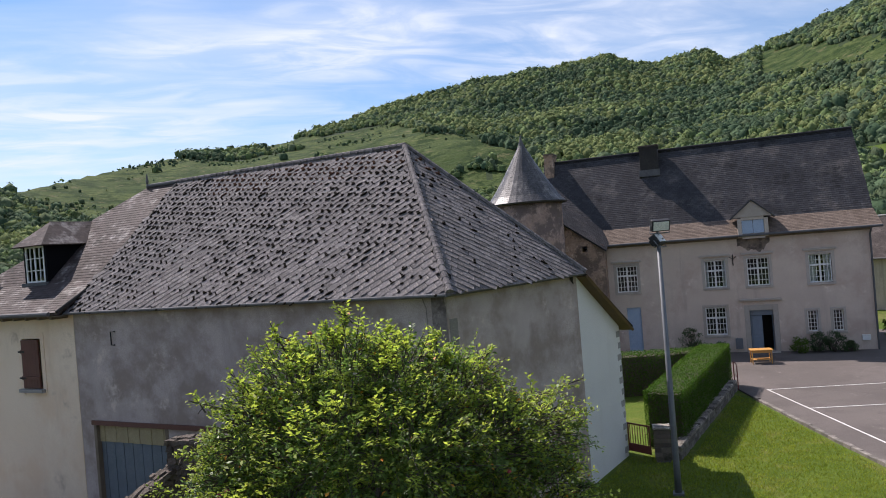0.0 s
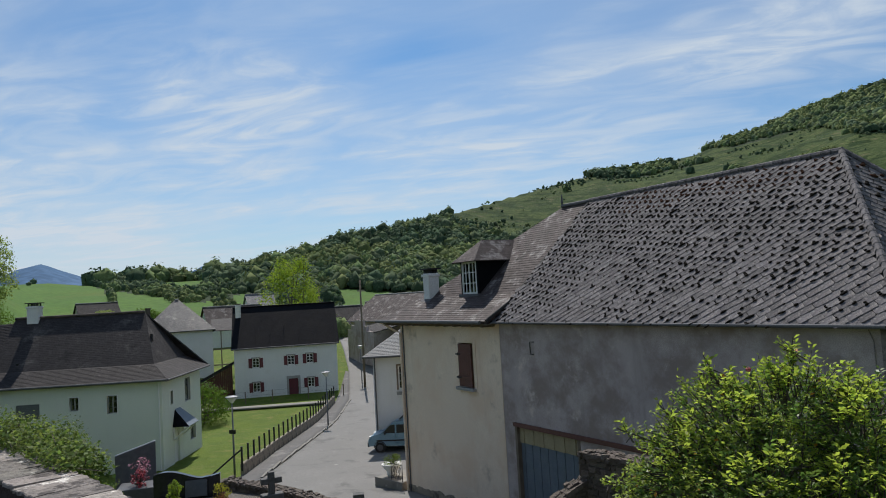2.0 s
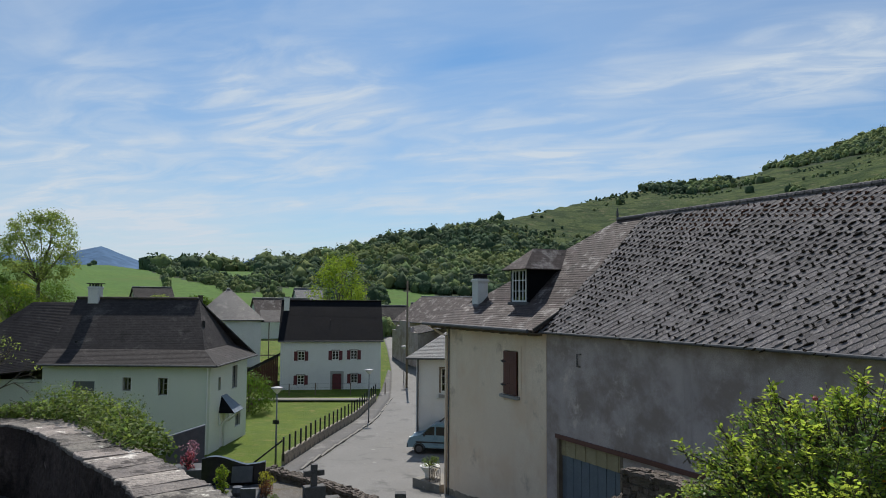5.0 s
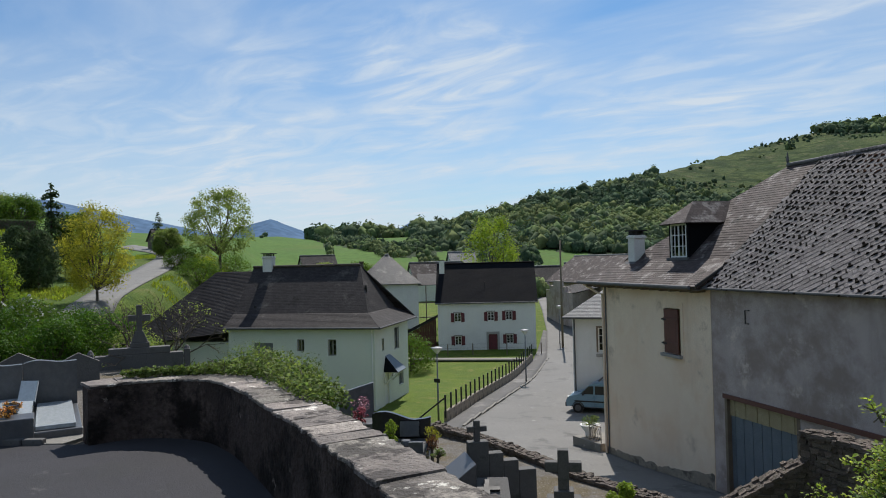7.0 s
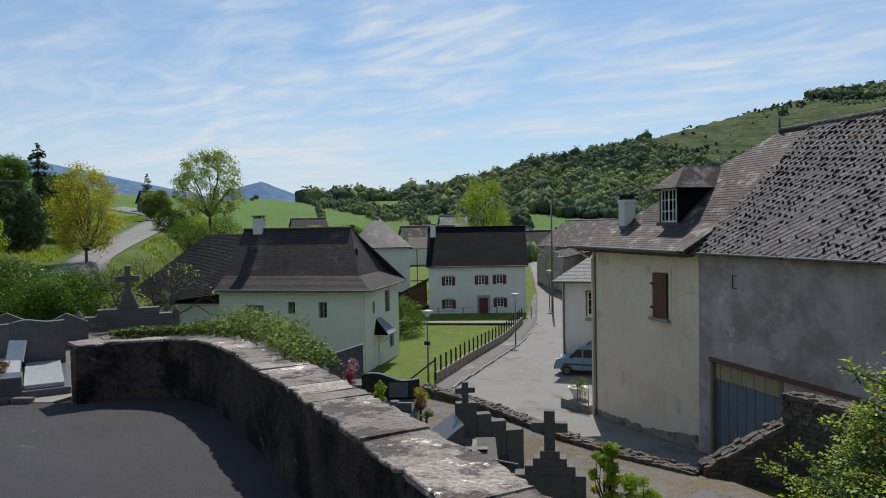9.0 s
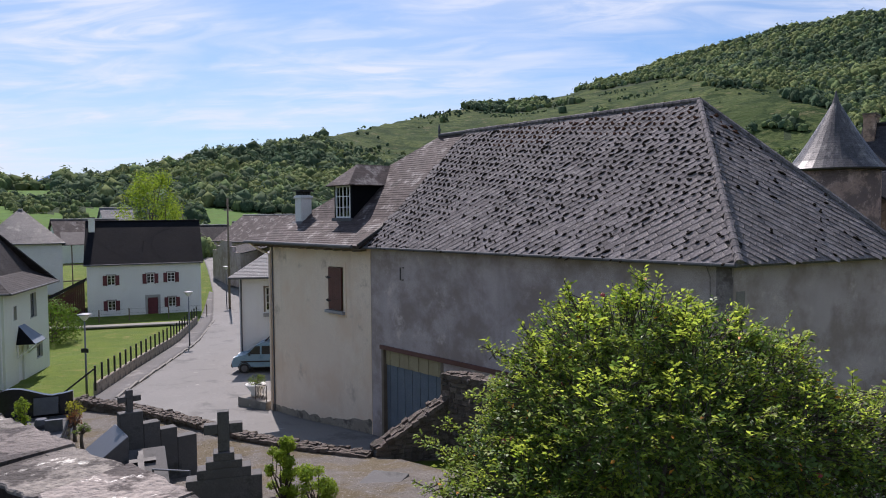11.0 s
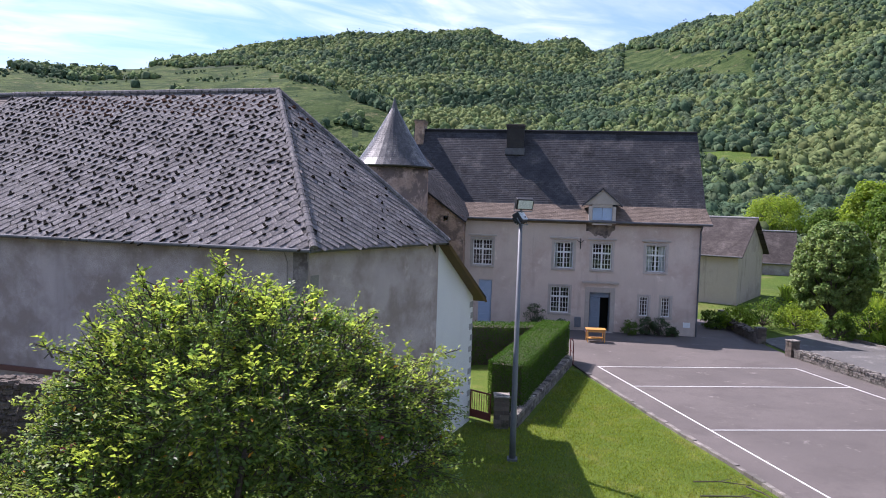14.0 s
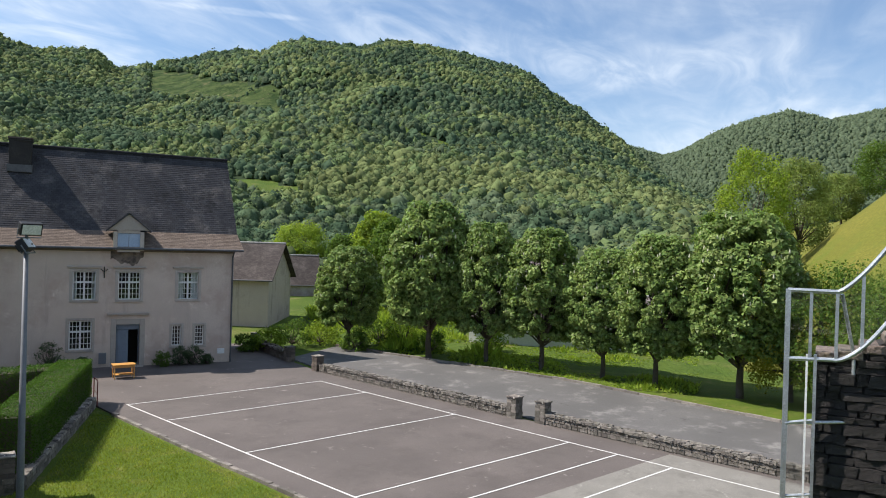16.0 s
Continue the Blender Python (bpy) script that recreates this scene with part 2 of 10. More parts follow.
# ---- materials ----
def surface(name, c1, c2, scale=3.0, fine=60.0, rough=0.85, bump=0.3, bump_size=0.01, metal=0.0, spots=None, streak=None,
            island=0.0, rand=0.0, spec=0.5, coords="Object", translucent=0.0, weather=None):
    """Two tones mixed by coarse and fine noise, with relief.  spots: (colour, scale, low, high) of round stains.
    streak: (colour, strength) of marks running down.  island, rand: spread of tone between pieces or objects.
    weather: (colour, low, high, scale) of large soft patches."""
    m = bpy.data.materials.new(name)
    m.use_nodes = True
    nt = m.node_tree
    N, L = nt.nodes.new, nt.links.new
    bs = nt.nodes["Principled BSDF"]
    co = N("ShaderNodeTexCoord").outputs[coords]

    def noise_at(sc, det=4.0, vec=None, ro=0.6):
        t = N("ShaderNodeTexNoise")
        t.inputs["Scale"].default_value, t.inputs["Detail"].default_value = sc, det
        t.inputs["Roughness"].default_value = ro
        L(vec or co, t.inputs["Vector"])
        return t.outputs["Fac"]

    def ramp(fac, lo, hi):
        r = N("ShaderNodeMapRange")
        r.interpolation_type = "SMOOTHSTEP"
        r.inputs[1].default_value, r.inputs[2].default_value = lo, hi
        L(fac, r.inputs[0])
        return r.outputs[0]

    def mixed(fac, a, b, blend="MIX"):
        x = N("ShaderNodeMix")
        x.data_type, x.blend_type = "RGBA", blend
        if isinstance(fac, float):
            x.inputs["Factor"].default_value = fac
        else:
            L(fac, x.inputs["Factor"])
        for key, val in (("A", a), ("B", b)):
            if isinstance(val, tuple):
                x.inputs[key].default_value = (*val, 1)
            else:
                L(val, x.inputs[key])
        return x.outputs["Result"]

    coarse, small = noise_at(scale, 5), noise_at(fine, 3)
    col = mixed(ramp(coarse, 0.35, 0.65), c1, c2)
    col = mixed(ramp(small, 0.3, 0.7), col, tuple(0.5 * (a + b) * 0.72 for a, b in zip(c1, c2)))
    if weather:
        col = mixed(ramp(noise_at(weather[3], 6, ro=0.7), weather[1], weather[2]), col, weather[0])
    if spots:
        col = mixed(ramp(noise_at(spots[1], 6, ro=0.75), spots[2], spots[3]), col, spots[0])
    if streak:
        mp = N("ShaderNodeMapping")
        mp.inputs["Scale"].default_value = (1.5, 1.5, 0.16)
        L(co, mp.inputs[0])
        st = ramp(noise_at(1.0, 8, mp.outputs[0], 0.7), 0.52, 0.80)
        sm = N("ShaderNodeMath")
        sm.operation = "MULTIPLY"
        sm.inputs[1].default_value = streak[1]
        L(st, sm.inputs[0])
        col = mixed(sm.outputs[0], col, streak[0])
    if island or rand:
        src = N("ShaderNodeNewGeometry").outputs["Random Per Island"] if island else N("ShaderNodeObjectInfo").outputs["Random"]
        hs = N("ShaderNodeHueSaturation")
        amount = island or rand
        for sock, a, b in (("Value", 1 - amount, 1 + amount), ("Hue", 0.5 - amount * 0.045, 0.5 + amount * 0.03)):
            r = N("ShaderNodeMapRange")
            r.inputs[3].default_value, r.inputs[4].default_value = a, b
            if sock == "Hue":
                w = N("ShaderNodeMath")
                w.operation = "FRACT"
                k = N("ShaderNodeMath")
                k.operation = "MULTIPLY"
                k.inputs[1].default_value = 7.31
                L(src, k.inputs[0])
                L(k.outputs[0], w.inputs[0])
                L(w.outputs[0], r.inputs[0])
            else:
                L(src, r.inputs[0])
            L(r.outputs[0], hs.inputs[sock])
        L(col, hs.inputs["Color"])
        col = hs.outputs["Color"]
    L(col, bs.inputs["Base Color"])
    rr = N("ShaderNodeMapRange")
    rr.inputs[3].default_value, rr.inputs[4].default_value = max(0.03, rough - 0.12), min(1.0, rough + 0.1)
    L(coarse, rr.inputs[0])
    L(rr.outputs[0], bs.inputs["Roughness"])
    bs.inputs["Metallic"].default_value = metal
    bs.inputs["Specular IOR Level"].default_value = spec
    if bump:
        b1 = N("ShaderNodeBump")
        b1.inputs["Strength"].default_value, b1.inputs["Distance"].default_value = bump, bump_size
        L(small, b1.inputs["Height"])
        b2 = N("ShaderNodeBump")
        b2.inputs["Strength"].default_value, b2.inputs["Distance"].default_value = bump * 0.7, bump_size * 3
        L(coarse, b2.inputs["Height"])
        L(b1.outputs[0], b2.inputs["Normal"])
        L(b2.outputs[0], bs.inputs["Normal"])
    if translucent:
        tr = N("ShaderNodeBsdfTranslucent")
        through_leaf = N("ShaderNodeHueSaturation")
        through_leaf.inputs["Value"].default_value = 1.8
        through_leaf.inputs["Saturation"].default_value = 1.08
        L(col, through_leaf.inputs["Color"])
        warm = through_leaf.outputs["Color"]
        L(warm, tr.inputs["Color"])
        mx = N("ShaderNodeMixShader")
        mx.inputs[0].default_value = translucent
        L(bs.outputs[0], mx.inputs[1])
        L(tr.outputs[0], mx.inputs[2])
        L(mx.outputs[0], nt.nodes["Material Output"].inputs[0])
    return m


def slate_rows(name, c1, c2, width=0.22, row=0.13, rough=0.75, moss=None, weather=None):
    """Slates in courses, laid out in metres over the roof."""
    m = surface(name, c1, c2, 0.5, 30, rough, 0.0, weather=weather, coords="UV", spots=moss, spec=0.14)
    nt = m.node_tree
    N, L = nt.nodes.new, nt.links.new
    bs = nt.nodes["Principled BSDF"]
    uv = N("ShaderNodeTexCoord").outputs["UV"]
    br = N("ShaderNodeTexBrick")
    br.inputs["Scale"].default_value = 1.0
    br.inputs["Brick Width"].default_value, br.inputs["Row Height"].default_value = width, row
    br.inputs["Mortar Size"].default_value, br.inputs["Mortar Smooth"].default_value = 0.006, 0.2
    br.inputs["Color1"].default_value, br.inputs["Color2"].default_value = (0.72, 0.72, 0.72, 1), (1.16, 1.16, 1.16, 1)
    br.inputs["Mortar"].default_value = (0.3, 0.3, 0.3, 1)
    L(uv, br.inputs["Vector"])
    old = bs.inputs["Base Color"].links[0].from_socket
    mx = N("ShaderNodeMix")
    mx.data_type, mx.blend_type = "RGBA", "MULTIPLY"
    mx.inputs["Factor"].default_value = 0.8
    L(old, mx.inputs["A"])
    L(br.outputs["Color"], mx.inputs["B"])
    L(mx.outputs["Result"], bs.inputs["Base Color"])
    # each course stands proud at its lower edge
    sp = N("ShaderNodeSeparateXYZ")
    L(uv, sp.inputs[0])
    dv = N("ShaderNodeMath")
    dv.operation = "DIVIDE"
    dv.inputs[1].default_value = row
    L(sp.outputs["Y"], dv.inputs[0])
    fr = N("ShaderNodeMath")
    fr.operation = "FRACT"
    L(dv.outputs[0], fr.inputs[0])
    inv = N("ShaderNodeMath")
    inv.operation = "SUBTRACT"
    inv.inputs[0].default_value = 1.0
    L(fr.outputs[0], inv.inputs[1])
    bp = N("ShaderNodeBump")
    bp.inputs["Strength"].default_value, bp.inputs["Distance"].default_value = 0.7, 0.012
    L(inv.outputs[0], bp.inputs["Height"])
    b2 = N("ShaderNodeBump")
    b2.inputs["Strength"].default_value, b2.inputs["Distance"].default_value = 0.5, 0.008
    L(br.outputs["Color"], b2.inputs["Height"])
    L(bp.outputs[0], b2.inputs["Normal"])
    L(b2.outputs[0], bs.inputs["Normal"])
    return m


def clear_glass(name, tint=(0.9, 0.95, 0.95), rough=0.02):
    m = bpy.data.materials.new(name)
    m.use_nodes = True
    b = m.node_tree.nodes["Principled BSDF"]
    b.inputs["Base Color"].default_value = (*tint, 1)
    b.inputs["Roughness"].default_value = rough
    b.inputs["Transmission Weight"].default_value = 1.0
    b.inputs["IOR"].default_value = 1.45
    return m


def foliage(name, c1, c2, island=0.35, trans=0.35, rough=0.55, scale=0.4):
    return surface(name, c1, c2, scale, 9.0, rough + 0.15, 0.0, island=island, translucent=trans, spec=0.12)


GRASS = surface("mown_grass", (0.085, 0.14, 0.016), (0.135, 0.185, 0.026), 0.5, 22, 0.9, 1.0, 0.06, weather=((0.18, 0.175, 0.05), 0.5, 0.74, 0.8), spots=((0.05, 0.09, 0.012), 2.2, 0.56, 0.72), spec=0.15)
MEADOW = surface("meadow", (0.068, 0.145, 0.026), (0.10, 0.18, 0.036), 0.02, 0.5, 0.95, 0.7, 0.3, weather=((0.11, 0.14, 0.035), 0.5, 0.8, 0.03), spec=0.1)
ROUGHGRASS = surface("rough_grass", (0.06, 0.11, 0.018), (0.11, 0.155, 0.028), 0.12, 4, 0.95, 1.0, 0.2, weather=((0.145, 0.15, 0.05), 0.5, 0.72, 0.16), spots=((0.04, 0.075, 0.015), 0.6, 0.56, 0.70), spec=0.1)
MOOR = surface("fell_side", (0.036, 0.066, 0.018), (0.094, 0.122, 0.042), 0.03, 0.35, 0.95, 1.0, 1.2, weather=((0.024, 0.046, 0.014), 0.46, 0.57, 0.055), spots=((0.122, 0.118, 0.058), 0.08, 0.54, 0.68), spec=0.05)
WOODFLOOR = surface("wood_floor", (0.026, 0.046, 0.02), (0.042, 0.064, 0.027), 0.03, 0.8, 0.95, 0.8, 0.6, spec=0.1)
# blue of the air in between, painted on the distant mountains
HAZEBLUE = surface("hazed_far_mountain", (0.10, 0.17, 0.27), (0.13, 0.20, 0.31), 0.002, 0.03, 1.0, 0.0, spec=0.0)
ASPHALT = surface("road_asphalt", (0.15, 0.145, 0.135), (0.215, 0.208, 0.196), 0.35, 45, 0.85, 0.5, 0.01, weather=((0.10, 0.098, 0.092), 0.5, 0.66, 0.7), spots=((0.27, 0.26, 0.245), 1.4, 0.6, 0.7))
TERRACE = surface("dark_asphalt", (0.032, 0.031, 0.037), (0.052, 0.051, 0.057), 0.7, 120, 0.85, 0.8, 0.01, weather=((0.034, 0.034, 0.036), 0.47, 0.68, 0.9), spots=((0.095, 0.093, 0.09), 2.5, 0.62, 0.72), spec=0.3)
COURT = surface("court_asphalt", (0.105, 0.088, 0.08), (0.15, 0.127, 0.116), 0.25, 60, 0.9, 0.5, 0.008, weather=((0.088, 0.074, 0.067), 0.45, 0.66, 0.45), spots=((0.215, 0.19, 0.172), 1.3, 0.6, 0.7))
PARKING = surface("parking_asphalt", (0.10, 0.096, 0.092), (0.15, 0.143, 0.137), 0.3, 40, 0.9, 0.5, 0.01, weather=((0.21, 0.2, 0.188), 0.52, 0.68, 0.6), spots=((0.07, 0.066, 0.062), 0.9, 0.6, 0.68))
CONCRETE = surface("pale_concrete", (0.20, 0.188, 0.165), (0.26, 0.245, 0.217), 0.8, 50, 0.9, 0.4, 0.006, weather=((0.15, 0.14, 0.122), 0.48, 0.70, 1.2), spots=((0.31, 0.295, 0.265), 2.0, 0.6, 0.7))
LINE = surface("court_line_paint", (0.62, 0.61, 0.58), (0.74, 0.73, 0.70), 3, 60, 0.8, 0.2, 0.003, spots=((0.3, 0.28, 0.26), 9, 0.62, 0.72))
GRAVEL = surface("grave_gravel", (0.12, 0.104, 0.086), (0.185, 0.165, 0.14), 1.6, 30, 0.95, 1.0, 0.05, weather=((0.115, 0.088, 0.045), 0.46, 0.58, 0.5), spots=((0.30, 0.285, 0.26), 18, 0.57, 0.63))

PEBBLE = surface("stone_chippings", (0.14, 0.13, 0.118), (0.36, 0.345, 0.315), 2.0, 30, 0.9, 0.0, island=0.5)
GREYRENDER = surface("grey_cement_render", (0.43, 0.365, 0.345), (0.555, 0.475, 0.45), 0.8, 40, 0.92, 0.6, 0.012, weather=((0.28, 0.225, 0.20), 0.43, 0.64, 0.6), streak=((0.22, 0.182, 0.162), 0.55), spots=((0.62, 0.525, 0.47), 1.0, 0.56, 0.74))
CREAM = surface("cream_render", (0.86, 0.685, 0.52), (0.90, 0.745, 0.585), 0.5, 40, 0.92, 0.35, 0.006, weather=((0.72, 0.55, 0.40), 0.46, 0.66, 0.55), streak=((0.52, 0.40, 0.29), 0.5), spots=((0.50, 0.39, 0.29), 0.6, 0.58, 0.72))
WHITEWALL = surface("white_limewash", (0.70, 0.70, 0.68), (0.78, 0.78, 0.76), 0.6, 40, 0.9, 0.3, 0.006, weather=((0.60, 0.59, 0.55), 0.56, 0.8, 0.5), streak=((0.5, 0.48, 0.42), 0.3))
PALEWALL = surface("pale_green_white_render", (0.74, 0.77, 0.68), (0.79, 0.81, 0.73), 0.5, 45, 0.9, 0.25, 0.005, weather=((0.66, 0.69, 0.60), 0.5, 0.75, 0.4), streak=((0.5, 0.52, 0.44), 0.3))
CASTLEWALL = surface("castle_lime_render", (0.60, 0.485, 0.40), (0.71, 0.585, 0.49), 0.5, 30, 0.92, 0.5, 0.012, weather=((0.48, 0.365, 0.30), 0.46, 0.66, 0.45), streak=((0.32, 0.255, 0.22), 0.6), spots=((0.75, 0.65, 0.56), 1.0, 0.58, 0.7))
TOWERWALL = surface("weathered_tower_render", (0.35, 0.235, 0.17), (0.50, 0.35, 0.265), 1.3, 7, 0.95, 1.0, 0.06, weather=((0.16, 0.115, 0.092), 0.45, 0.58, 0.9), streak=((0.12, 0.092, 0.08), 0.7), spots=((0.55, 0.42, 0.33), 1.6, 0.58, 0.68))
GREYSTONE = surface("dressed_grey_stone", (0.30, 0.295, 0.285), (0.38, 0.37, 0.35), 1.5, 40, 0.85, 0.4, 0.008, rand=0.15)
DAMPCEMENT = surface("damp_dark_cement", (0.20, 0.172, 0.165), (0.32, 0.275, 0.26), 2.5, 30, 0.9, 0.6, 0.012, weather=((0.11, 0.09, 0.085), 0.45, 0.6, 1.8))
BARNSLATE = surface("lichened_slate", (0.12, 0.111, 0.112), (0.19, 0.176, 0.177), 5.0, 34, 0.92, 1.0, 0.010, rand=0.22, spec=0.2, weather=((0.26, 0.235, 0.22), 0.52, 0.66, 11.0), spots=((0.06, 0.052, 0.048), 6.0, 0.56, 0.66))
BARNSLATE_FAR = surface("lichened_slate_joined", (0.12, 0.111, 0.112), (0.19, 0.176, 0.177), 5.0, 34, 0.92, 1.0, 0.010, island=0.22, spec=0.2, weather=((0.26, 0.235, 0.22), 0.52, 0.66, 11.0), spots=((0.06, 0.052, 0.048), 6.0, 0.56, 0.66))
ROOFDECK = surface("dark_roof_boards", (0.035, 0.032, 0.03), (0.05, 0.046, 0.042), 2, 30, 0.95, 0.3)
SLATE = slate_rows("grey_slate_roof", (0.036, 0.032, 0.033), (0.062, 0.055, 0.055), 0.22, 0.14, weather=((0.12, 0.108, 0.10), 0.54, 0.72, 0.5), moss=((0.022, 0.02, 0.02), 0.7, 0.54, 0.68))
CREAMSLATE = slate_rows("weathered_slate_roof", (0.066, 0.05, 0.048), (0.115, 0.09, 0.084), 0.2, 0.14, weather=((0.27, 0.245, 0.23), 0.5, 0.66, 1.1), moss=((0.032, 0.026, 0.024), 1.6, 0.53, 0.66))
CASTLESLATE = slate_rows("castle_slate_roof", (0.048, 0.048, 0.054), (0.078, 0.076, 0.081), 0.24, 0.14, 0.75, weather=((0.12, 0.108, 0.103), 0.5, 0.70, 0.5), moss=((0.028, 0.028, 0.029), 0.6, 0.52, 0.68))
OUTSLATE = slate_rows("brown_grey_slate", (0.062, 0.052, 0.048), (0.10, 0.084, 0.078), 0.24, 0.14, 0.85, weather=((0.13, 0.112, 0.102), 0.5, 0.72, 0.5))
BROWNSLATE = slate_rows("brown_old_slate", (0.15, 0.115, 0.093), (0.205, 0.162, 0.135), 0.24, 0.14, 0.85, weather=((0.16, 0.125, 0.105), 0.5, 0.72, 0.5))
DARKSLATE = slate_rows("new_dark_slate", (0.006, 0.007, 0.010), (0.010, 0.011, 0.015), 0.25, 0.14, 0.9)
TOWERSLATE = slate_rows("tower_slate", (0.07, 0.07, 0.076), (0.125, 0.123, 0.126), 0.2, 0.14, 0.4, weather=((0.24, 0.23, 0.215), 0.5, 0.68, 0.6))
PALESLATE = slate_rows("pale_new_slate", (0.13, 0.14, 0.15), (0.19, 0.20, 0.21), 0.25, 0.14, 0.6)
ZINC = surface("zinc", (0.10, 0.10, 0.105), (0.15, 0.15, 0.155), 3, 40, 0.75, 0.1, metal=0.05, spec=0.2)
GALV = surface("galvanised_steel", (0.50, 0.53, 0.55), (0.62, 0.65, 0.67), 6, 60, 0.42, 0.1, metal=0.75)
LAMPSTEEL = surface("grey_painted_steel", (0.14, 0.15, 0.165), (0.18, 0.192, 0.21), 4, 50, 0.55, 0.1, metal=0.2)
BLACKIRON = surface("black_iron", (0.02, 0.02, 0.022), (0.035, 0.034, 0.034), 6, 60, 0.6, 0.2, metal=0.4)
RUSTRED = surface("red_painted_iron", (0.17, 0.035, 0.03), (0.23, 0.06, 0.045), 5, 60, 0.6, 0.2)
SHUTTERRED = surface("brown_red_shutter_paint", (0.115, 0.045, 0.033), (0.16, 0.065, 0.05), 3, 50, 0.65, 0.3, streak=((0.09, 0.035, 0.03), 0.5))
BASQUERED = surface("ox_blood_paint", (0.105, 0.016, 0.024), (0.14, 0.022, 0.032), 3, 50, 0.6, 0.2)
REDBOARD = surface("dark_red_boards", (0.065, 0.016, 0.014), (0.095, 0.025, 0.02), 3, 40, 0.75, 0.3)
WHITEPAINT = surface("white_joinery_paint", (0.80, 0.80, 0.78), (0.86, 0.86, 0.84), 3, 60, 0.5, 0.1)
GREYBLUE = surface("grey_blue_paint", (0.15, 0.19, 0.24), (0.20, 0.245, 0.30), 2, 40, 0.65, 0.3, streak=((0.26, 0.29, 0.32), 0.5))
PALEBLUE = surface("pale_blue_paint", (0.34, 0.45, 0.60), (0.42, 0.52, 0.66), 3, 40, 0.6, 0.2)
BLUEDOOR = surface("grey_blue_door_boards", (0.115, 0.15, 0.185), (0.165, 0.20, 0.235), 2.5, 40, 0.7, 0.35, streak=((0.07, 0.09, 0.115), 0.6))
OCHRESHEET = surface("yellowed_sheeting", (0.34, 0.28, 0.16), (0.42, 0.36, 0.22), 2, 30, 0.7, 0.2, streak=((0.22, 0.17, 0.09), 0.6))
OLDWOOD = surface("old_grey_wood", (0.15, 0.115, 0.08), (0.23, 0.18, 0.13), 2, 40, 0.8, 0.4, streak=((0.09, 0.07, 0.05), 0.5))
TANWOOD = surface("varnished_wood", (0.13, 0.08, 0.035), (0.18, 0.11, 0.05), 4, 50, 0.7, 0.2)
BENCHWOOD = surface("orange_table_wood", (0.62, 0.30, 0.07), (0.70, 0.36, 0.10), 4, 50, 0.5, 0.2)
STONE = surface("rubble_stone", (0.15, 0.135, 0.115), (0.25, 0.226, 0.193), 2.5, 30, 0.9, 0.8, 0.02, rand=0.42, spots=((0.38, 0.35, 0.31), 6, 0.6, 0.7))
DARKSTONE = surface("dark_mossy_stone", (0.12, 0.095, 0.076), (0.195, 0.158, 0.13), 2.0, 25, 0.95, 0.9, 0.025, rand=0.35, weather=((0.06, 0.055, 0.033), 0.5, 0.66, 1.4), spots=((0.31, 0.265, 0.23), 5, 0.62, 0.72))
COPING = surface("lichened_coping_stone", (0.18, 0.155, 0.135), (0.33, 0.295, 0.25), 2.6, 28, 0.9, 1.0, 0.03, rand=0.42, weather=((0.062, 0.052, 0.044), 0.50, 0.58, 2.2), spots=((0.70, 0.66, 0.58), 3.0, 0.585, 0.64))
PARAPET = surface("stained_parapet_render", (0.052, 0.038, 0.033), (0.11, 0.083, 0.071), 1.6, 18, 0.98, 1.0, 0.05, weather=((0.020, 0.016, 0.014), 0.45, 0.60, 1.5), streak=((0.012, 0.010, 0.010), 0.9), spots=((0.20, 0.165, 0.145), 3.5, 0.62, 0.70), spec=0.1)
MORTAR = surface("dark_joint_mortar", (0.10, 0.092, 0.08), (0.15, 0.14, 0.12), 3, 40, 0.95, 0.6)
GRAVEGREY = surface("grey_granite", (0.075, 0.078, 0.085), (0.115, 0.118, 0.125), 8, 160, 0.35, 0.05, rand=0.15)
GRAVESTONE = surface("weathered_grave_stone", (0.085, 0.083, 0.08), (0.135, 0.13, 0.125), 2, 40, 0.85, 0.5, 0.01, weather=((0.05, 0.05, 0.045), 0.5, 0.7, 2.0))
GRAVEDARK = surface("polished_black_granite", (0.018, 0.018, 0.021), (0.03, 0.03, 0.034), 10, 200, 0.14, 0.0)
GRAVEPALE = surface("polished_pale_granite", (0.42, 0.46, 0.48), (0.54, 0.58, 0.60), 14, 220, 0.06, 0.0, spec=0.8)
TERRACOTTA = surface("terracotta", (0.42, 0.14, 0.06), (0.50, 0.19, 0.09), 4, 50, 0.8, 0.2)
BARK = surface("bark", (0.075, 0.058, 0.043), (0.13, 0.105, 0.08), 3, 30, 0.95, 1.0, 0.03)
VANPAINT = surface("pale_blue_car_paint", (0.17, 0.29, 0.38), (0.19, 0.32, 0.41), 1, 80, 0.3, 0.0)
BLACKPLASTIC = surface("black_plastic", (0.015, 0.015, 0.016), (0.025, 0.025, 0.026), 6, 60, 0.6, 0.1)
RUBBER = surface("tyre_rubber", (0.012, 0.012, 0.012), (0.02, 0.02, 0.02), 6, 60, 0.85, 0.2)
GLASS = clear_glass("window_glass")
NETGLASS = clear_glass("clear_sheet", (0.93, 0.95, 0.95), 0.03)
CURTAIN = surface("white_net_curtain", (0.72, 0.72, 0.70), (0.80, 0.80, 0.78), 4, 60, 0.9, 0.1)
# near-black, so that the unlit depth of a room comes from the colour
ROOMDARK = surface("room_gloom_board", (0.018, 0.016, 0.015), (0.03, 0.027, 0.024), 1, 20, 0.95, 0.0)
LAMPGLASS = surface("milky_lamp_glass", (0.62, 0.63, 0.62), (0.70, 0.71, 0.70), 3, 30, 0.25, 0.0)

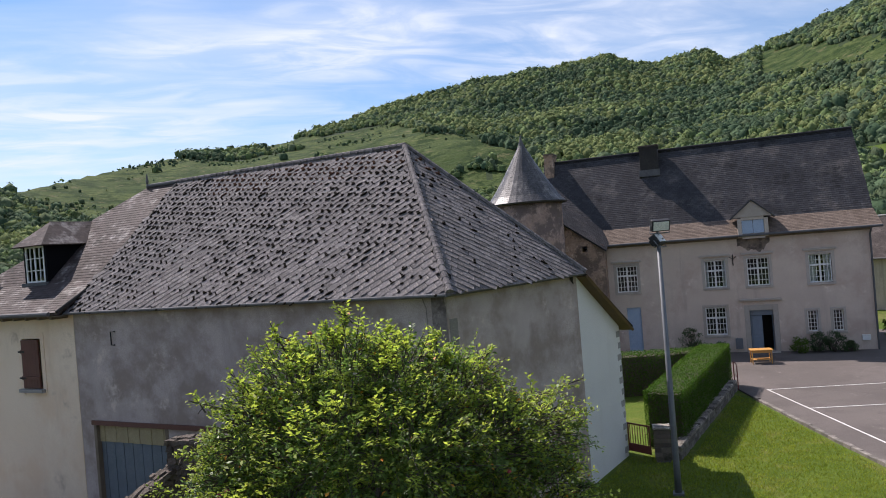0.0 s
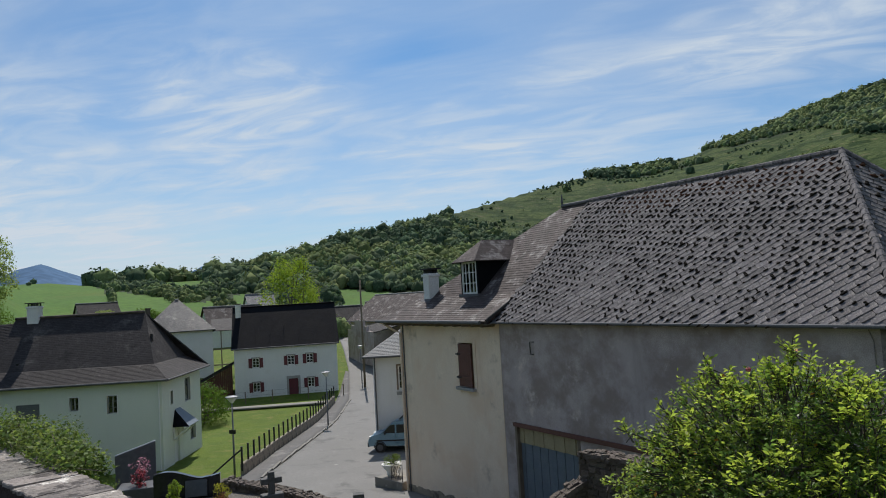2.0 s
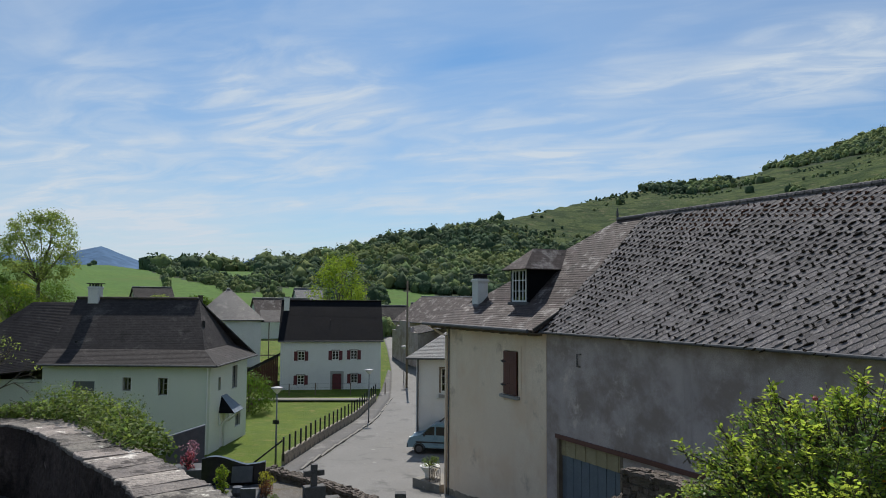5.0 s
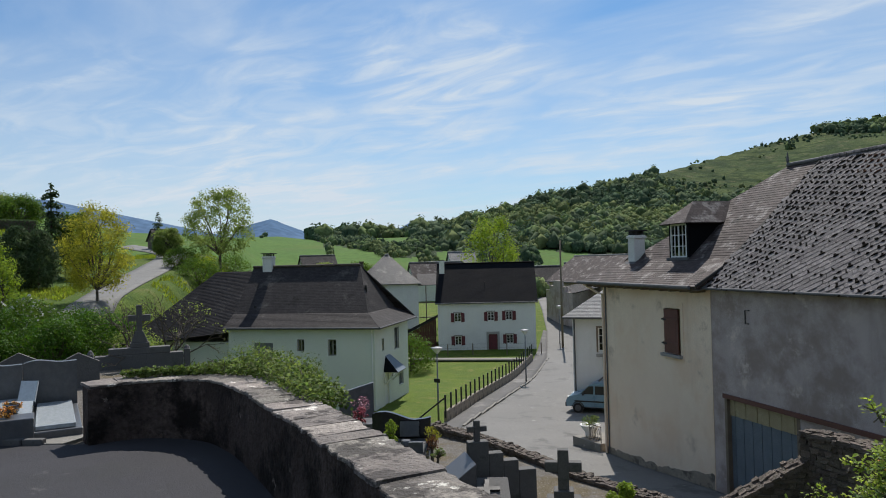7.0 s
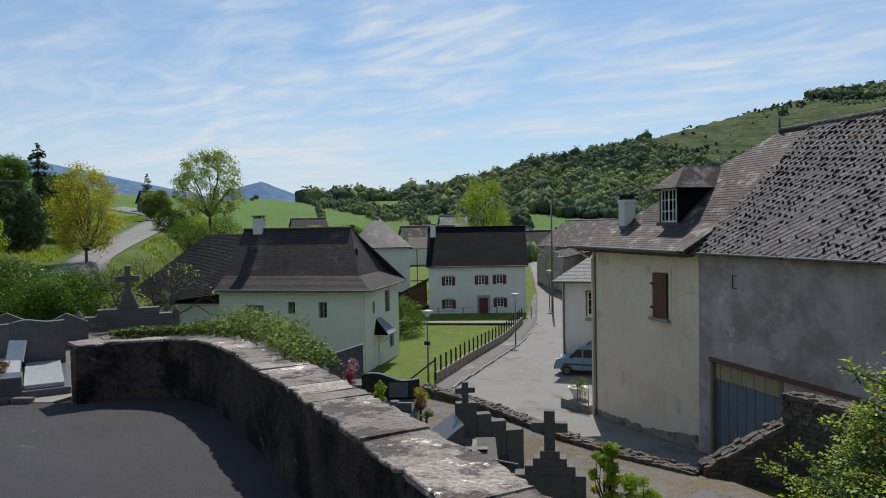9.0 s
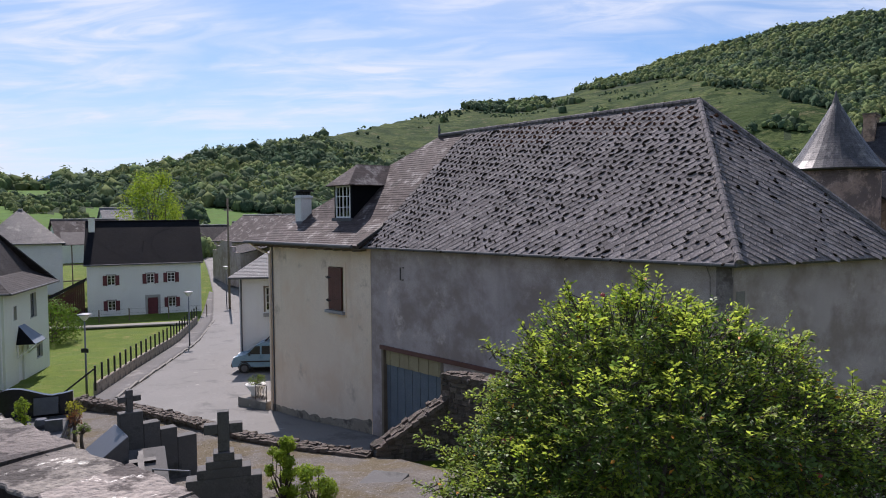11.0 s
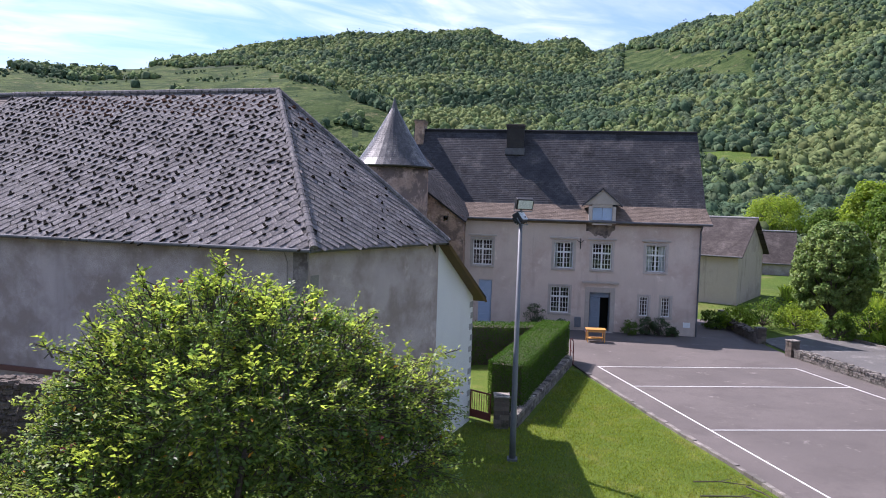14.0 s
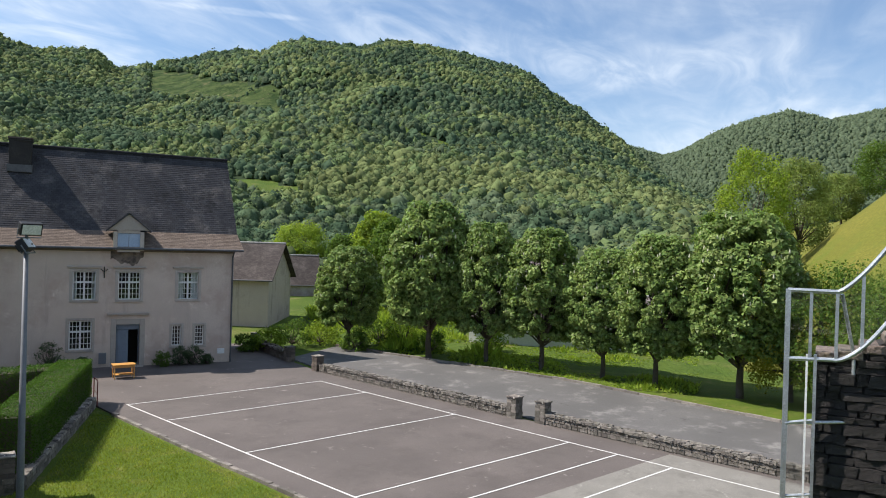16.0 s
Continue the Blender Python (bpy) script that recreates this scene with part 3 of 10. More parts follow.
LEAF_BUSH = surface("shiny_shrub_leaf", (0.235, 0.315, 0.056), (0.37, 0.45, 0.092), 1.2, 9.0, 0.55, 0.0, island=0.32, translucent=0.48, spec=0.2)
# dark tone for older leaves and, as painted shade, for the crown's inside
LEAF_BUSHDARK = surface("older_and_shaded_shrub_leaf", (0.095, 0.168, 0.04), (0.172, 0.262, 0.066), 1.2, 9.0, 0.5, 0.0, island=0.35, translucent=0.32, spec=0.3)
LEAF_CHESTNUT = foliage("chestnut_leaf", (0.14, 0.225, 0.06), (0.26, 0.34, 0.11), 0.45, 0.3, 0.32, 0.5)
LEAF_LIME = foliage("bright_spring_leaf", (0.18, 0.265, 0.035), (0.25, 0.33, 0.05), 0.3, 0.4, 0.55, 0.4)
LEAF_YELLOW = foliage("yellow_spring_leaf", (0.265, 0.27, 0.04), (0.335, 0.325, 0.06), 0.25, 0.5, 0.6, 0.4)
LEAF_WALNUT = foliage("walnut_leaf", (0.17, 0.23, 0.065), (0.22, 0.27, 0.08), 0.3, 0.5, 0.6, 0.4)
LEAF_GREEN = foliage("mixed_green_leaf", (0.075, 0.14, 0.024), (0.12, 0.19, 0.034), 0.4, 0.35, 0.55, 0.5)
LEAF_CONIFER = foliage("conifer_needles", (0.06, 0.095, 0.045), (0.10, 0.14, 0.066), 0.4, 0.3, 0.7, 0.6)
LEAF_HEDGE = foliage("clipped_hedge_leaf", (0.045, 0.105, 0.014), (0.075, 0.15, 0.02), 0.4, 0.3, 0.5, 0.8)
LEAF_IVY = foliage("ivy_leaf", (0.085, 0.135, 0.032), (0.17, 0.225, 0.062), 0.5, 0.35, 0.5, 0.8)
LEAF_PURPLE = foliage("purple_leaf", (0.05, 0.028, 0.03), (0.075, 0.04, 0.04), 0.3, 0.2, 0.6, 0.5)
WOODS_A = surface("wood_crown_spring", (0.099, 0.152, 0.064), (0.158, 0.212, 0.086), 0.22, 1.5, 0.95, 0.0, island=0.3, spec=0.04, translucent=0.12)
WOODS_B = surface("wood_crown_dark", (0.050, 0.088, 0.052), (0.083, 0.126, 0.068), 0.22, 1.5, 0.95, 0.0, island=0.3, spec=0.04, translucent=0.12)
WOODS_C = surface("wood_crown_grey_green", (0.080, 0.118, 0.068), (0.124, 0.162, 0.086), 0.22, 1.5, 0.95, 0.0, island=0.3, spec=0.04, translucent=0.12)
WOODS_D = surface("wood_crown_yellowish", (0.130, 0.172, 0.068), (0.180, 0.215, 0.088), 0.22, 1.5, 0.95, 0.0, island=0.3, spec=0.04, translucent=0.12)
FLOWER_RED = surface("red_petals", (0.48, 0.03, 0.05), (0.58, 0.12, 0.12), 9, 60, 0.7, 0.0, island=0.3)
FLOWER_ORANGE = surface("orange_petals", (0.62, 0.22, 0.02), (0.70, 0.34, 0.03), 9, 60, 0.7, 0.0, island=0.3)
LEAF_RUST = foliage("rusty_leaf", (0.14, 0.06, 0.03), (0.22, 0.10, 0.04), 0.35, 0.25, 0.6, 0.5)
FLOWER_PINK = surface("pink_petals", (0.60, 0.22, 0.30), (0.70, 0.40, 0.45), 9, 60, 0.7, 0.0, island=0.3)
FLOWER_WHITE = surface("white_petals", (0.66, 0.64, 0.60), (0.74, 0.72, 0.68), 9, 60, 0.7, 0.0, island=0.2)

CANDLE = surface("chestnut_blossom", (0.50, 0.50, 0.33), (0.60, 0.59, 0.42), 9, 60, 0.8, 0.0)

MANORSTONE = surface("pale_dressed_stone", (0.44, 0.385, 0.33), (0.53, 0.47, 0.41), 1.5, 40, 0.9, 0.4, 0.008, rand=0.1, weather=((0.33, 0.285, 0.25), 0.5, 0.7, 1.5))
SOOT = surface("sooty_chimney_stone", (0.022, 0.02, 0.019), (0.045, 0.04, 0.036), 2, 20, 0.95, 0.8, 0.02)
OUTWALL = surface("damp_streaked_render", (0.47, 0.40, 0.33), (0.56, 0.485, 0.41), 0.5, 40, 0.92, 0.4, 0.008, weather=((0.33, 0.28, 0.235), 0.48, 0.7, 0.5), streak=((0.08, 0.075, 0.068), 0.8))
# the shade on the ball-court wall is put into this near-black tone
BALLSTONE = surface("shade_black_stone", (0.024, 0.021, 0.02), (0.048, 0.042, 0.038), 2.5, 25, 0.95, 0.9, 0.02, rand=0.3, spots=((0.09, 0.08, 0.07), 4, 0.6, 0.7))
BLADE = foliage("grass_blade", (0.145, 0.205, 0.024), (0.235, 0.27, 0.045), 0.4, 0.4, 0.7, 0.8)
DAMP = surface("damp_stained_render", (0.27, 0.225, 0.175), (0.40, 0.345, 0.27), 1.5, 30, 0.95, 0.7, 0.012, weather=((0.12, 0.10, 0.08), 0.48, 0.64, 2.2))
# paler, greyer green: the haze of distance is put into the leaf colour
WOODS_FAR = surface("hazed_far_hill_woods", (0.13, 0.178, 0.105), (0.165, 0.212, 0.13), 0.1, 0.6, 0.95, 0.0, island=0.12, spec=0.05, translucent=0.35)
DRYGRASS = surface("sun_bleached_pasture", (0.135, 0.145, 0.026), (0.185, 0.175, 0.036), 0.08, 3, 0.95, 1.0, 0.1, weather=((0.11, 0.135, 0.024), 0.48, 0.7, 0.12), spec=0.1)
SOOTWASH = surface("soot_washed_render", (0.11, 0.085, 0.07), (0.30, 0.235, 0.19), 2.2, 20, 0.95, 0.6, 0.01, weather=((0.06, 0.048, 0.042), 0.46, 0.62, 2.6))
# ---- the land ----
def lattice(x, y, seed=0):
    """Smooth value noise, 0 to 1."""
    xi, yi = np.floor(x), np.floor(y)
    fx, fy = x - xi, y - yi
    fx, fy = fx * fx * (3 - 2 * fx), fy * fy * (3 - 2 * fy)

    def h(a, b):
        t = np.sin(a * 127.1 + b * 311.7 + seed * 74.7) * 43758.5453
        return t - np.floor(t)
    return (h(xi, yi) * (1 - fx) + h(xi + 1, yi) * fx) * (1 - fy) + (h(xi, yi + 1) * (1 - fx) + h(xi + 1, yi + 1) * fx) * fy


def fbm(x, y, octaves=4, seed=0):
    t, a, s = 0.0, 0.5, 0.0
    for k in range(octaves):
        t = t + a * lattice(x, y, seed + k)
        s += a
        x, y, a = x * 2.03 + 17.1, y * 2.03 + 5.3, a * 0.5
    return t / s


# the near skyline as seen from the terrace: degrees round, degrees up, metres off
SKYLINE = [(-180, 1, 400), (-110, 3, 400), (-72, 4.6, 300), (-62, 4.3, 300), (-55, 2.7, 330), (-47, 2.2, 420), (-44, 2.25, 430), (-42, 2.0, 430), (-38, 2.0, 430), (-34, 2.0, 420), (-32.5, 2.3, 420), (-29, 2.95, 420),
           (-27.2, 3.55, 430), (-25.4, 3.85, 435), (-23.2, 4.55, 440), (-20, 5.05, 470), (-16, 5.65, 510), (-14.2, 6.25, 540), (-9.6, 7.3, 650), (-5.9, 8.0, 720), (-3.5, 8.45, 760), (-2.6, 8.75, 770),
           (0, 8.75, 800), (2.7, 8.9, 850), (5.4, 9.45, 890), (7.2, 10.05, 920), (9.7, 10.5, 945), (11, 10.95, 955), (13.2, 11.65, 975), (15.2, 12.0, 985), (18, 12.45, 995), (20.4, 13.0, 1000),
           (22.6, 12.95, 1010), (25, 13.35, 1020), (26, 13.15, 1020), (28, 13.35, 1030), (30.6, 13.65, 1040), (32.2, 12.9, 1050), (34, 12.4, 1060), (36.2, 12.85, 1060), (38, 12.95, 1060), (38.8, 12.15, 1060),
           (39.5, 11.85, 1060), (41.4, 12.5, 1060), (43.8, 13.05, 1060), (46, 13.75, 1060), (48, 14.15, 1060), (49.4, 14.05, 1060), (51, 14.95, 1060), (53.2, 15.35, 1060), (55.4, 15.15, 1060), (57.2, 15.05, 1060),
           (59.4, 15.7, 1060), (62.5, 15.4, 1050), (65.8, 14.75, 1040), (69.4, 13.95, 1010), (70.8, 13.3, 995), (72.6, 11.8, 970), (74.8, 10.7, 945), (76.2, 9.4, 925), (77.9, 8.3, 900), (81.5, 5.2, 860), (86, 2.6, 800),
           (100, 3, 700), (130, 3, 500), (180, 1, 400)]
FAR = [(-180, 0), (-75, 2), (-66, 5.0), (-60, 4.9), (-52, 3.2), (-47.5, 2.2), (-46.2, 3.1), (-44.4, 3.55), (-43.4, 3.1), (-41.5, 2.4), (-34.5, 2.6), (-33.5, 3.1), (-32.6, 2.9), (-31.5, 2.6), (-20, 0), (70, 0), (75, 5.0), (78, 7.9), (81.1, 7.05), (82.1, 7.25), (84.9, 8.7), (87.6, 9.6),
       (89.9, 10.0), (92.4, 9.2), (95.7, 9.75), (110, 9), (150, 3), (180, 0)]
_sk = np.array(SKYLINE, float)
_fa = np.array(FAR, float)


_g = np.arange(-180, 180.01, 0.5)
_kernel = np.exp(-0.5 * (np.arange(-24, 25) * 0.5 / 4.0) ** 2)
_soft = np.convolve(np.pad(np.interp(_g, _sk[:, 0], _sk[:, 1]), 24, mode="edge"), _kernel / _kernel.sum(), mode="valid")


def near_ground(az, r):
    """Heights about the terrace, the street and the yard."""
    wall_r = np.interp(az, [-50, -40, -33, -29, -25.6, -21, -16.5, -12, -6, 4], [27, 27.6, 27.2, 25.2, 23.2, 20.7, 19.3, 18.3, 18.6, 18.0])
    inside = np.interp(r, [0, 6, 12, 15, 18, 24, 30], [1.9, 1.9, 2.0, 1.75, 1.15, 1.0, 0.8])
    street = np.interp(r, [15, 18, 26, 30, 33, 45, 60, 75, 85, 100, 115, 200, 320], [-0.3, -0.35, -0.55, -1.0, -1.2, -1.8, -2.3, -2.0, -1.0, 0.5, 0.9, 1.5, 3.0])
    k = sstep(0.0, 0.45, r - wall_r)
    village = inside * (1 - k) + street * k
    yard = np.interp(r, [0, 3, 8, 15, 60, 90, 200], [1.9, 1.6, 0.5, 0.0, 0.0, 1.0, 6.0])
    left = np.interp(r, [0, 10, 16, 22, 34, 50, 90, 200, 320], [4.9, 4.9, 5.15, 5.05, 4.2, 5.2, 7.6, 14.0, 20.0])
    left = left + 5.0 * sstep(-57.5, -63, az) * sstep(62, 100, r)
    w = sstep(12, 26, az)
    z = village * (1 - w) + yard * w
    edge = np.interp(r, [0, 12, 20, 45, 60, 90], [-51, -51, -53, -57, -51, -46.5])
    l = sstep(edge + 2.5, edge - 3.0, az) + sstep(110, 140, az)
    z = z * (1 - l) + left * l
    dome = np.interp(az, [84, 88, 90.3, 93, 96, 100, 110, 130, 150], [0, 1.2, 3.8, 9.5, 14.5, 20, 24, 24, 0]) * sstep(58, 112, r)
    return z + dome


def land(x, y):
    az, r = np.degrees(np.arctan2(x, y)), np.hypot(x, y)
    z = near_ground(az, r)
    el, rad = np.interp(az, _sk[:, 0], _sk[:, 1]), np.interp(az, _sk[:, 0], _sk[:, 2])
    top = EYE + np.tan(np.radians(el)) * rad
    foot = np.interp(az, [-180, -60, -40, -30, -10, 20, 40, 80, 180], [150, 150, 120, 170, 190, 170, 110, 110, 150])
    s = (r - foot) / (rad - foot)
    sc = np.clip(s, 0, 1)
    crest = sstep(0.72, 1.0, s)
    body = np.interp(az, _g, _soft) * (1 - crest) + el * crest
    n = fbm(x / 170.0, y / 170.0, 4, 3) - 0.5
    n2 = fbm(x / 420.0 + 9, y / 420.0, 3, 8) - 0.5
    rise = sc ** np.interp(az, [-60, -49, -34, -28, -10, 30, 70], [1.5, 0.95, 0.95, 1.6, 1.4, 1.25, 1.25])
    hill = (EYE + np.tan(np.radians(body)) * rad - z) * rise + (n * 0.22 + n2 * 0.36) * rad * np.tan(np.radians(np.maximum(el, 2))) * np.sin(np.pi * sc) * 0.9
    z = np.where(s > 0, z + hill, z)
    # no shoulder stands higher than the skyline
    z = np.where((s > 0.15) & (s < 1), np.minimum(z, EYE + np.tan(np.radians(el)) * r * (0.80 + 0.2 * sc)), z)
    after = np.clip((r - rad) / (0.5 * rad), 0, 1)
    z = np.where(s > 1, top - (top - 5) * 0.9 * sstep(0, 1, after), z)
    fe = np.interp(az, _fa[:, 0], _fa[:, 1])
    ftop = EYE + np.tan(np.radians(fe)) * 2600.0
    fs = sstep(1450, 2600, r) * (1 - 0.8 * sstep(2650, 4200, r))
    return np.maximum(z, np.where(r > 1450, ftop * fs, -50))


def cover(x, y, z):
    """0 meadow, 1 fell side, 2 wood, 3 far blue, 4 near grass."""
    az, r = np.degrees(np.arctan2(x, y)), np.hypot(x, y)
    el = np.degrees(np.arctan2(z - EYE, r))
    n = fbm(x / 60.0, y / 60.0, 4, 21)
    big = fbm(x / 150.0, y / 150.0, 3, 33)
    k = np.full(np.shape(x), 2)
    # meadows with hedgerows to the west
    wob = 0.25 * (n - 0.5)
    f1 = (az < np.interp(el, [0.3, 1.25, 1.87, 2.3], [-40.2, -40.2, -41.0, -43.0]) + 3 * wob) & (el > 0.25 + wob)
    low = (az < -33) & (el < 0.35)
    f2 = (az > -39.9) & (az < -36.2) & (el > 0.1) & (el < 1.15 - 0.19 * (az + 38.3) + wob)
    f3 = (az > -37.4) & (az < -33.6) & (el > np.interp(az, [-37.4, -34.6, -33.6], [1.95, 1.2, 1.5]) + wob) & (el < 2.0 + wob)
    f4 = (az > -31.6) & (az < -29.3) & (el < 0.75 + wob)
    f5 = (az > -23.6) & (az < -15.5) & (el < np.interp(az, [-23.6, -20.9, -16.5], [0.85, 0.4, 0.05]) + wob)
    k = np.where(f1 | f2 | f3 | f4 | f5 | low, 0, k)
    # open fell
    upto = np.interp(az, [-14.5, -12.4, -10.8, -8.8, 0, 10, 20, 25], [6.3, 5.0, 4.4, 3.8, 3.0, 3.0, 4.0, 4.2])
    down = np.interp(az, [-15, 5.2, 5.6, 9, 13, 16.2, 19.7, 22.3, 23.6, 24.5, 25.2], [30, 30, 9.4, 9.6, 9.9, 9.4, 8.8, 7.7, 7.2, 6.2, 4.0])
    fell = (az > -14.6) & (az < 25) & (el > upto + 1.0 * (big - 0.5)) & (el < down + 1.6 * (big - 0.5) + 0.8 * (n - 0.5)) & (n < 0.74)
    k = np.where(fell, 1, k)
    k = np.where((az > -3.2) & (az < 3.2) & (el > 7.9 + 0.9 * (n - 0.5) + 0.12 * np.abs(az)) & (n > 0.42), 2, k)
    k = np.where((az > 41.5) & (az < 51) & (np.abs(el - (11.3 - 0.10 * (az - 44))) < 0.95 + 1.4 * (n - 0.5)), 1, k)
    k = np.where((az > 46.5) & (az < 55.8) & (np.abs(el - (4.35 - 0.10 * (az - 47))) < np.interp(az, [46.5, 48.5, 51, 53, 55.8], [0.0, 0.55, 0.7, 0.4, 0.0]) + 0.8 * (n - 0.5)), 5, k)
    k = np.where((az > 60) & (az < 66) & (np.abs(el - (9.4 - 0.35 * (az - 60))) < 0.16 + 0.5 * (n - 0.5)), 5, k)
    k = np.where((az > 87) & (r < 300) & (r > 55), 6, k)
    k = np.where((az > 81) & (r > 55) & (r < 300) & (az <= 92) & (n < 0.45), 0, k)
    k = np.where(r < 120, np.where((az > 87) & (r > 50), 6, np.where((az < -43) | ((az > 40) & (r > 46)), 5, 4)), k)
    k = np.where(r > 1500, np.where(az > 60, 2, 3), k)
    return k


def build_land():
    az = np.concatenate([np.arange(-180, -75, 5.0), np.arange(-75, 105, 0.5), np.arange(105, 180, 5.0)])
    r = np.concatenate([[0.0], np.geomspace(1.2, 60, 130), np.geomspace(62, 4300, 120)])
    A, R = np.meshgrid(np.radians(az), r, indexing="ij")
    X, Y = R * np.sin(A), R * np.cos(A)
    Z = land(X, Y) - 0.06
    na, nr = A.shape
    v = np.stack([X, Y, Z], -1).reshape(-1, 3)
    i, j = np.meshgrid(np.arange(na), np.arange(nr - 1), indexing="ij")
    i2 = (i + 1) % na
    f = np.stack([i * nr + j, i * nr + j + 1, i2 * nr + j + 1, i2 * nr + j], -1).reshape(-1, 4)
    me = arrays_mesh("ground", v, f)
    c = v[f].mean(1)
    k = cover(c[:, 0], c[:, 1], c[:, 2])
    for m in (MEADOW, MOOR, WOODFLOOR, HAZEBLUE, GRASS, ROUGHGRASS, DRYGRASS):
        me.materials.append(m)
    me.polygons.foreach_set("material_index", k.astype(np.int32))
    me.polygons.foreach_set("use_smooth", np.ones(len(f), dtype=bool))
    ob = new("ground", me)
    tagged(ob, "green valley ground with lawns, meadows and wooded mountain slopes", "ground", kind="structure")


build_land()


def gz(x, y):
    return float(land(np.array([x]), np.array([y]))[0])


def crown_shapes(n, seed, sub=2, amp=0.30, freq=1.6):
    """Lumpy round crowns of unit size."""
    out = []
    for k in range(n):
        bm = bmesh.new()
        bmesh.ops.create_icosphere(bm, subdivisions=sub, radius=1.0)
        for v in bm.verts:
            d = 1 + amp * noise.noise(v.co * freq + Vector((seed + 9.1 * k, k * 3.3, 0))) * 1.6 + amp * 0.6 * noise.noise(v.co * freq * 2.7 + Vector((k * 5.0, seed, 0)))
            v.co *= d
            v.co.z *= 0.9
        bm.verts.index_update()
        out.append((np.array([v.co[:] for v in bm.verts]), np.array([[v.index for v in f.verts] for f in bm.faces])))
        bm.free()
    return out


def clump_shapes(n, seed, sub, quads, size, core=0.96):
    """Lumpy crowns of unit size, open below, with tufts of foliage round the outline."""
    rng = np.random.default_rng(seed)
    out = []
    for (cv, cf) in crown_shapes(n, seed, sub, 0.46, 1.8):
        cf = cf[cv[cf][:, :, 2].mean(1) > -0.2]
        d = rng.normal(size=(quads, 3))
        d[:, 2] = np.abs(d[:, 2]) * 0.9
        d /= np.linalg.norm(d, axis=1, keepdims=True)
        c = d * rng.uniform(0.86, 1.1, quads)[:, None] * (1 + 0.16 * np.sin(5 * d[:, :1] + seed) * np.cos(6 * d[:, 1:2]))
        nn = d + rng.normal(size=d.shape) * 0.32 + np.array([0, 0, 0.3])
        nn /= np.linalg.norm(nn, axis=1, keepdims=True)
        a = np.cross(nn, rng.normal(size=d.shape))
        a /= np.linalg.norm(a, axis=1, keepdims=True)
        b = np.cross(nn, a)
        h = (size * rng.uniform(0.7, 1.3, quads))[:, None]
        v = np.stack([c - a * h * 0.5 - b * h * 0.3, c + a * h * 0.5 - b * h * 0.3, c + b * h * 0.6], 1).reshape(-1, 3)
        f = np.concatenate([cf, np.arange(quads)[:, None] * 3 + len(cv) + np.array([0, 1, 2])])
        out.append((np.concatenate([cv * core, v]), f))
    return out


def merge_crowns(name, shapes, pos, size, rng, material, label):
    vs, fs, base = [], [], 0
    which = rng.integers(0, len(shapes), len(pos))
    turn = rng.uniform(0, 2 * np.pi, len(pos))
    for w, (sv, sf) in enumerate(shapes):
        m = which == w
        if not m.any():
            continue
        c, s = np.cos(turn[m]), np.sin(turn[m])
        x = sv[None, :, 0] * c[:, None] - sv[None, :, 1] * s[:, None]
        y = sv[None, :, 0] * s[:, None] + sv[None, :, 1] * c[:, None]
        z = np.broadcast_to(sv[None, :, 2], x.shape)
        v = np.stack([x, y, z], -1) * size[m][:, None, :] + pos[m][:, None, :]
        n = len(v)
        f = sf[None] + (np.arange(n) * len(sv))[:, None, None] + base
        vs.append(v.reshape(-1, 3))
        fs.append(f.reshape(-1, 3))
        base += n * len(sv)
    me = arrays_mesh(name, np.concatenate(vs), np.concatenate(fs))
    me.materials.append(material)
    ob = new(name, me)
    return tagged(ob, label, "woodland", kind="stuff")


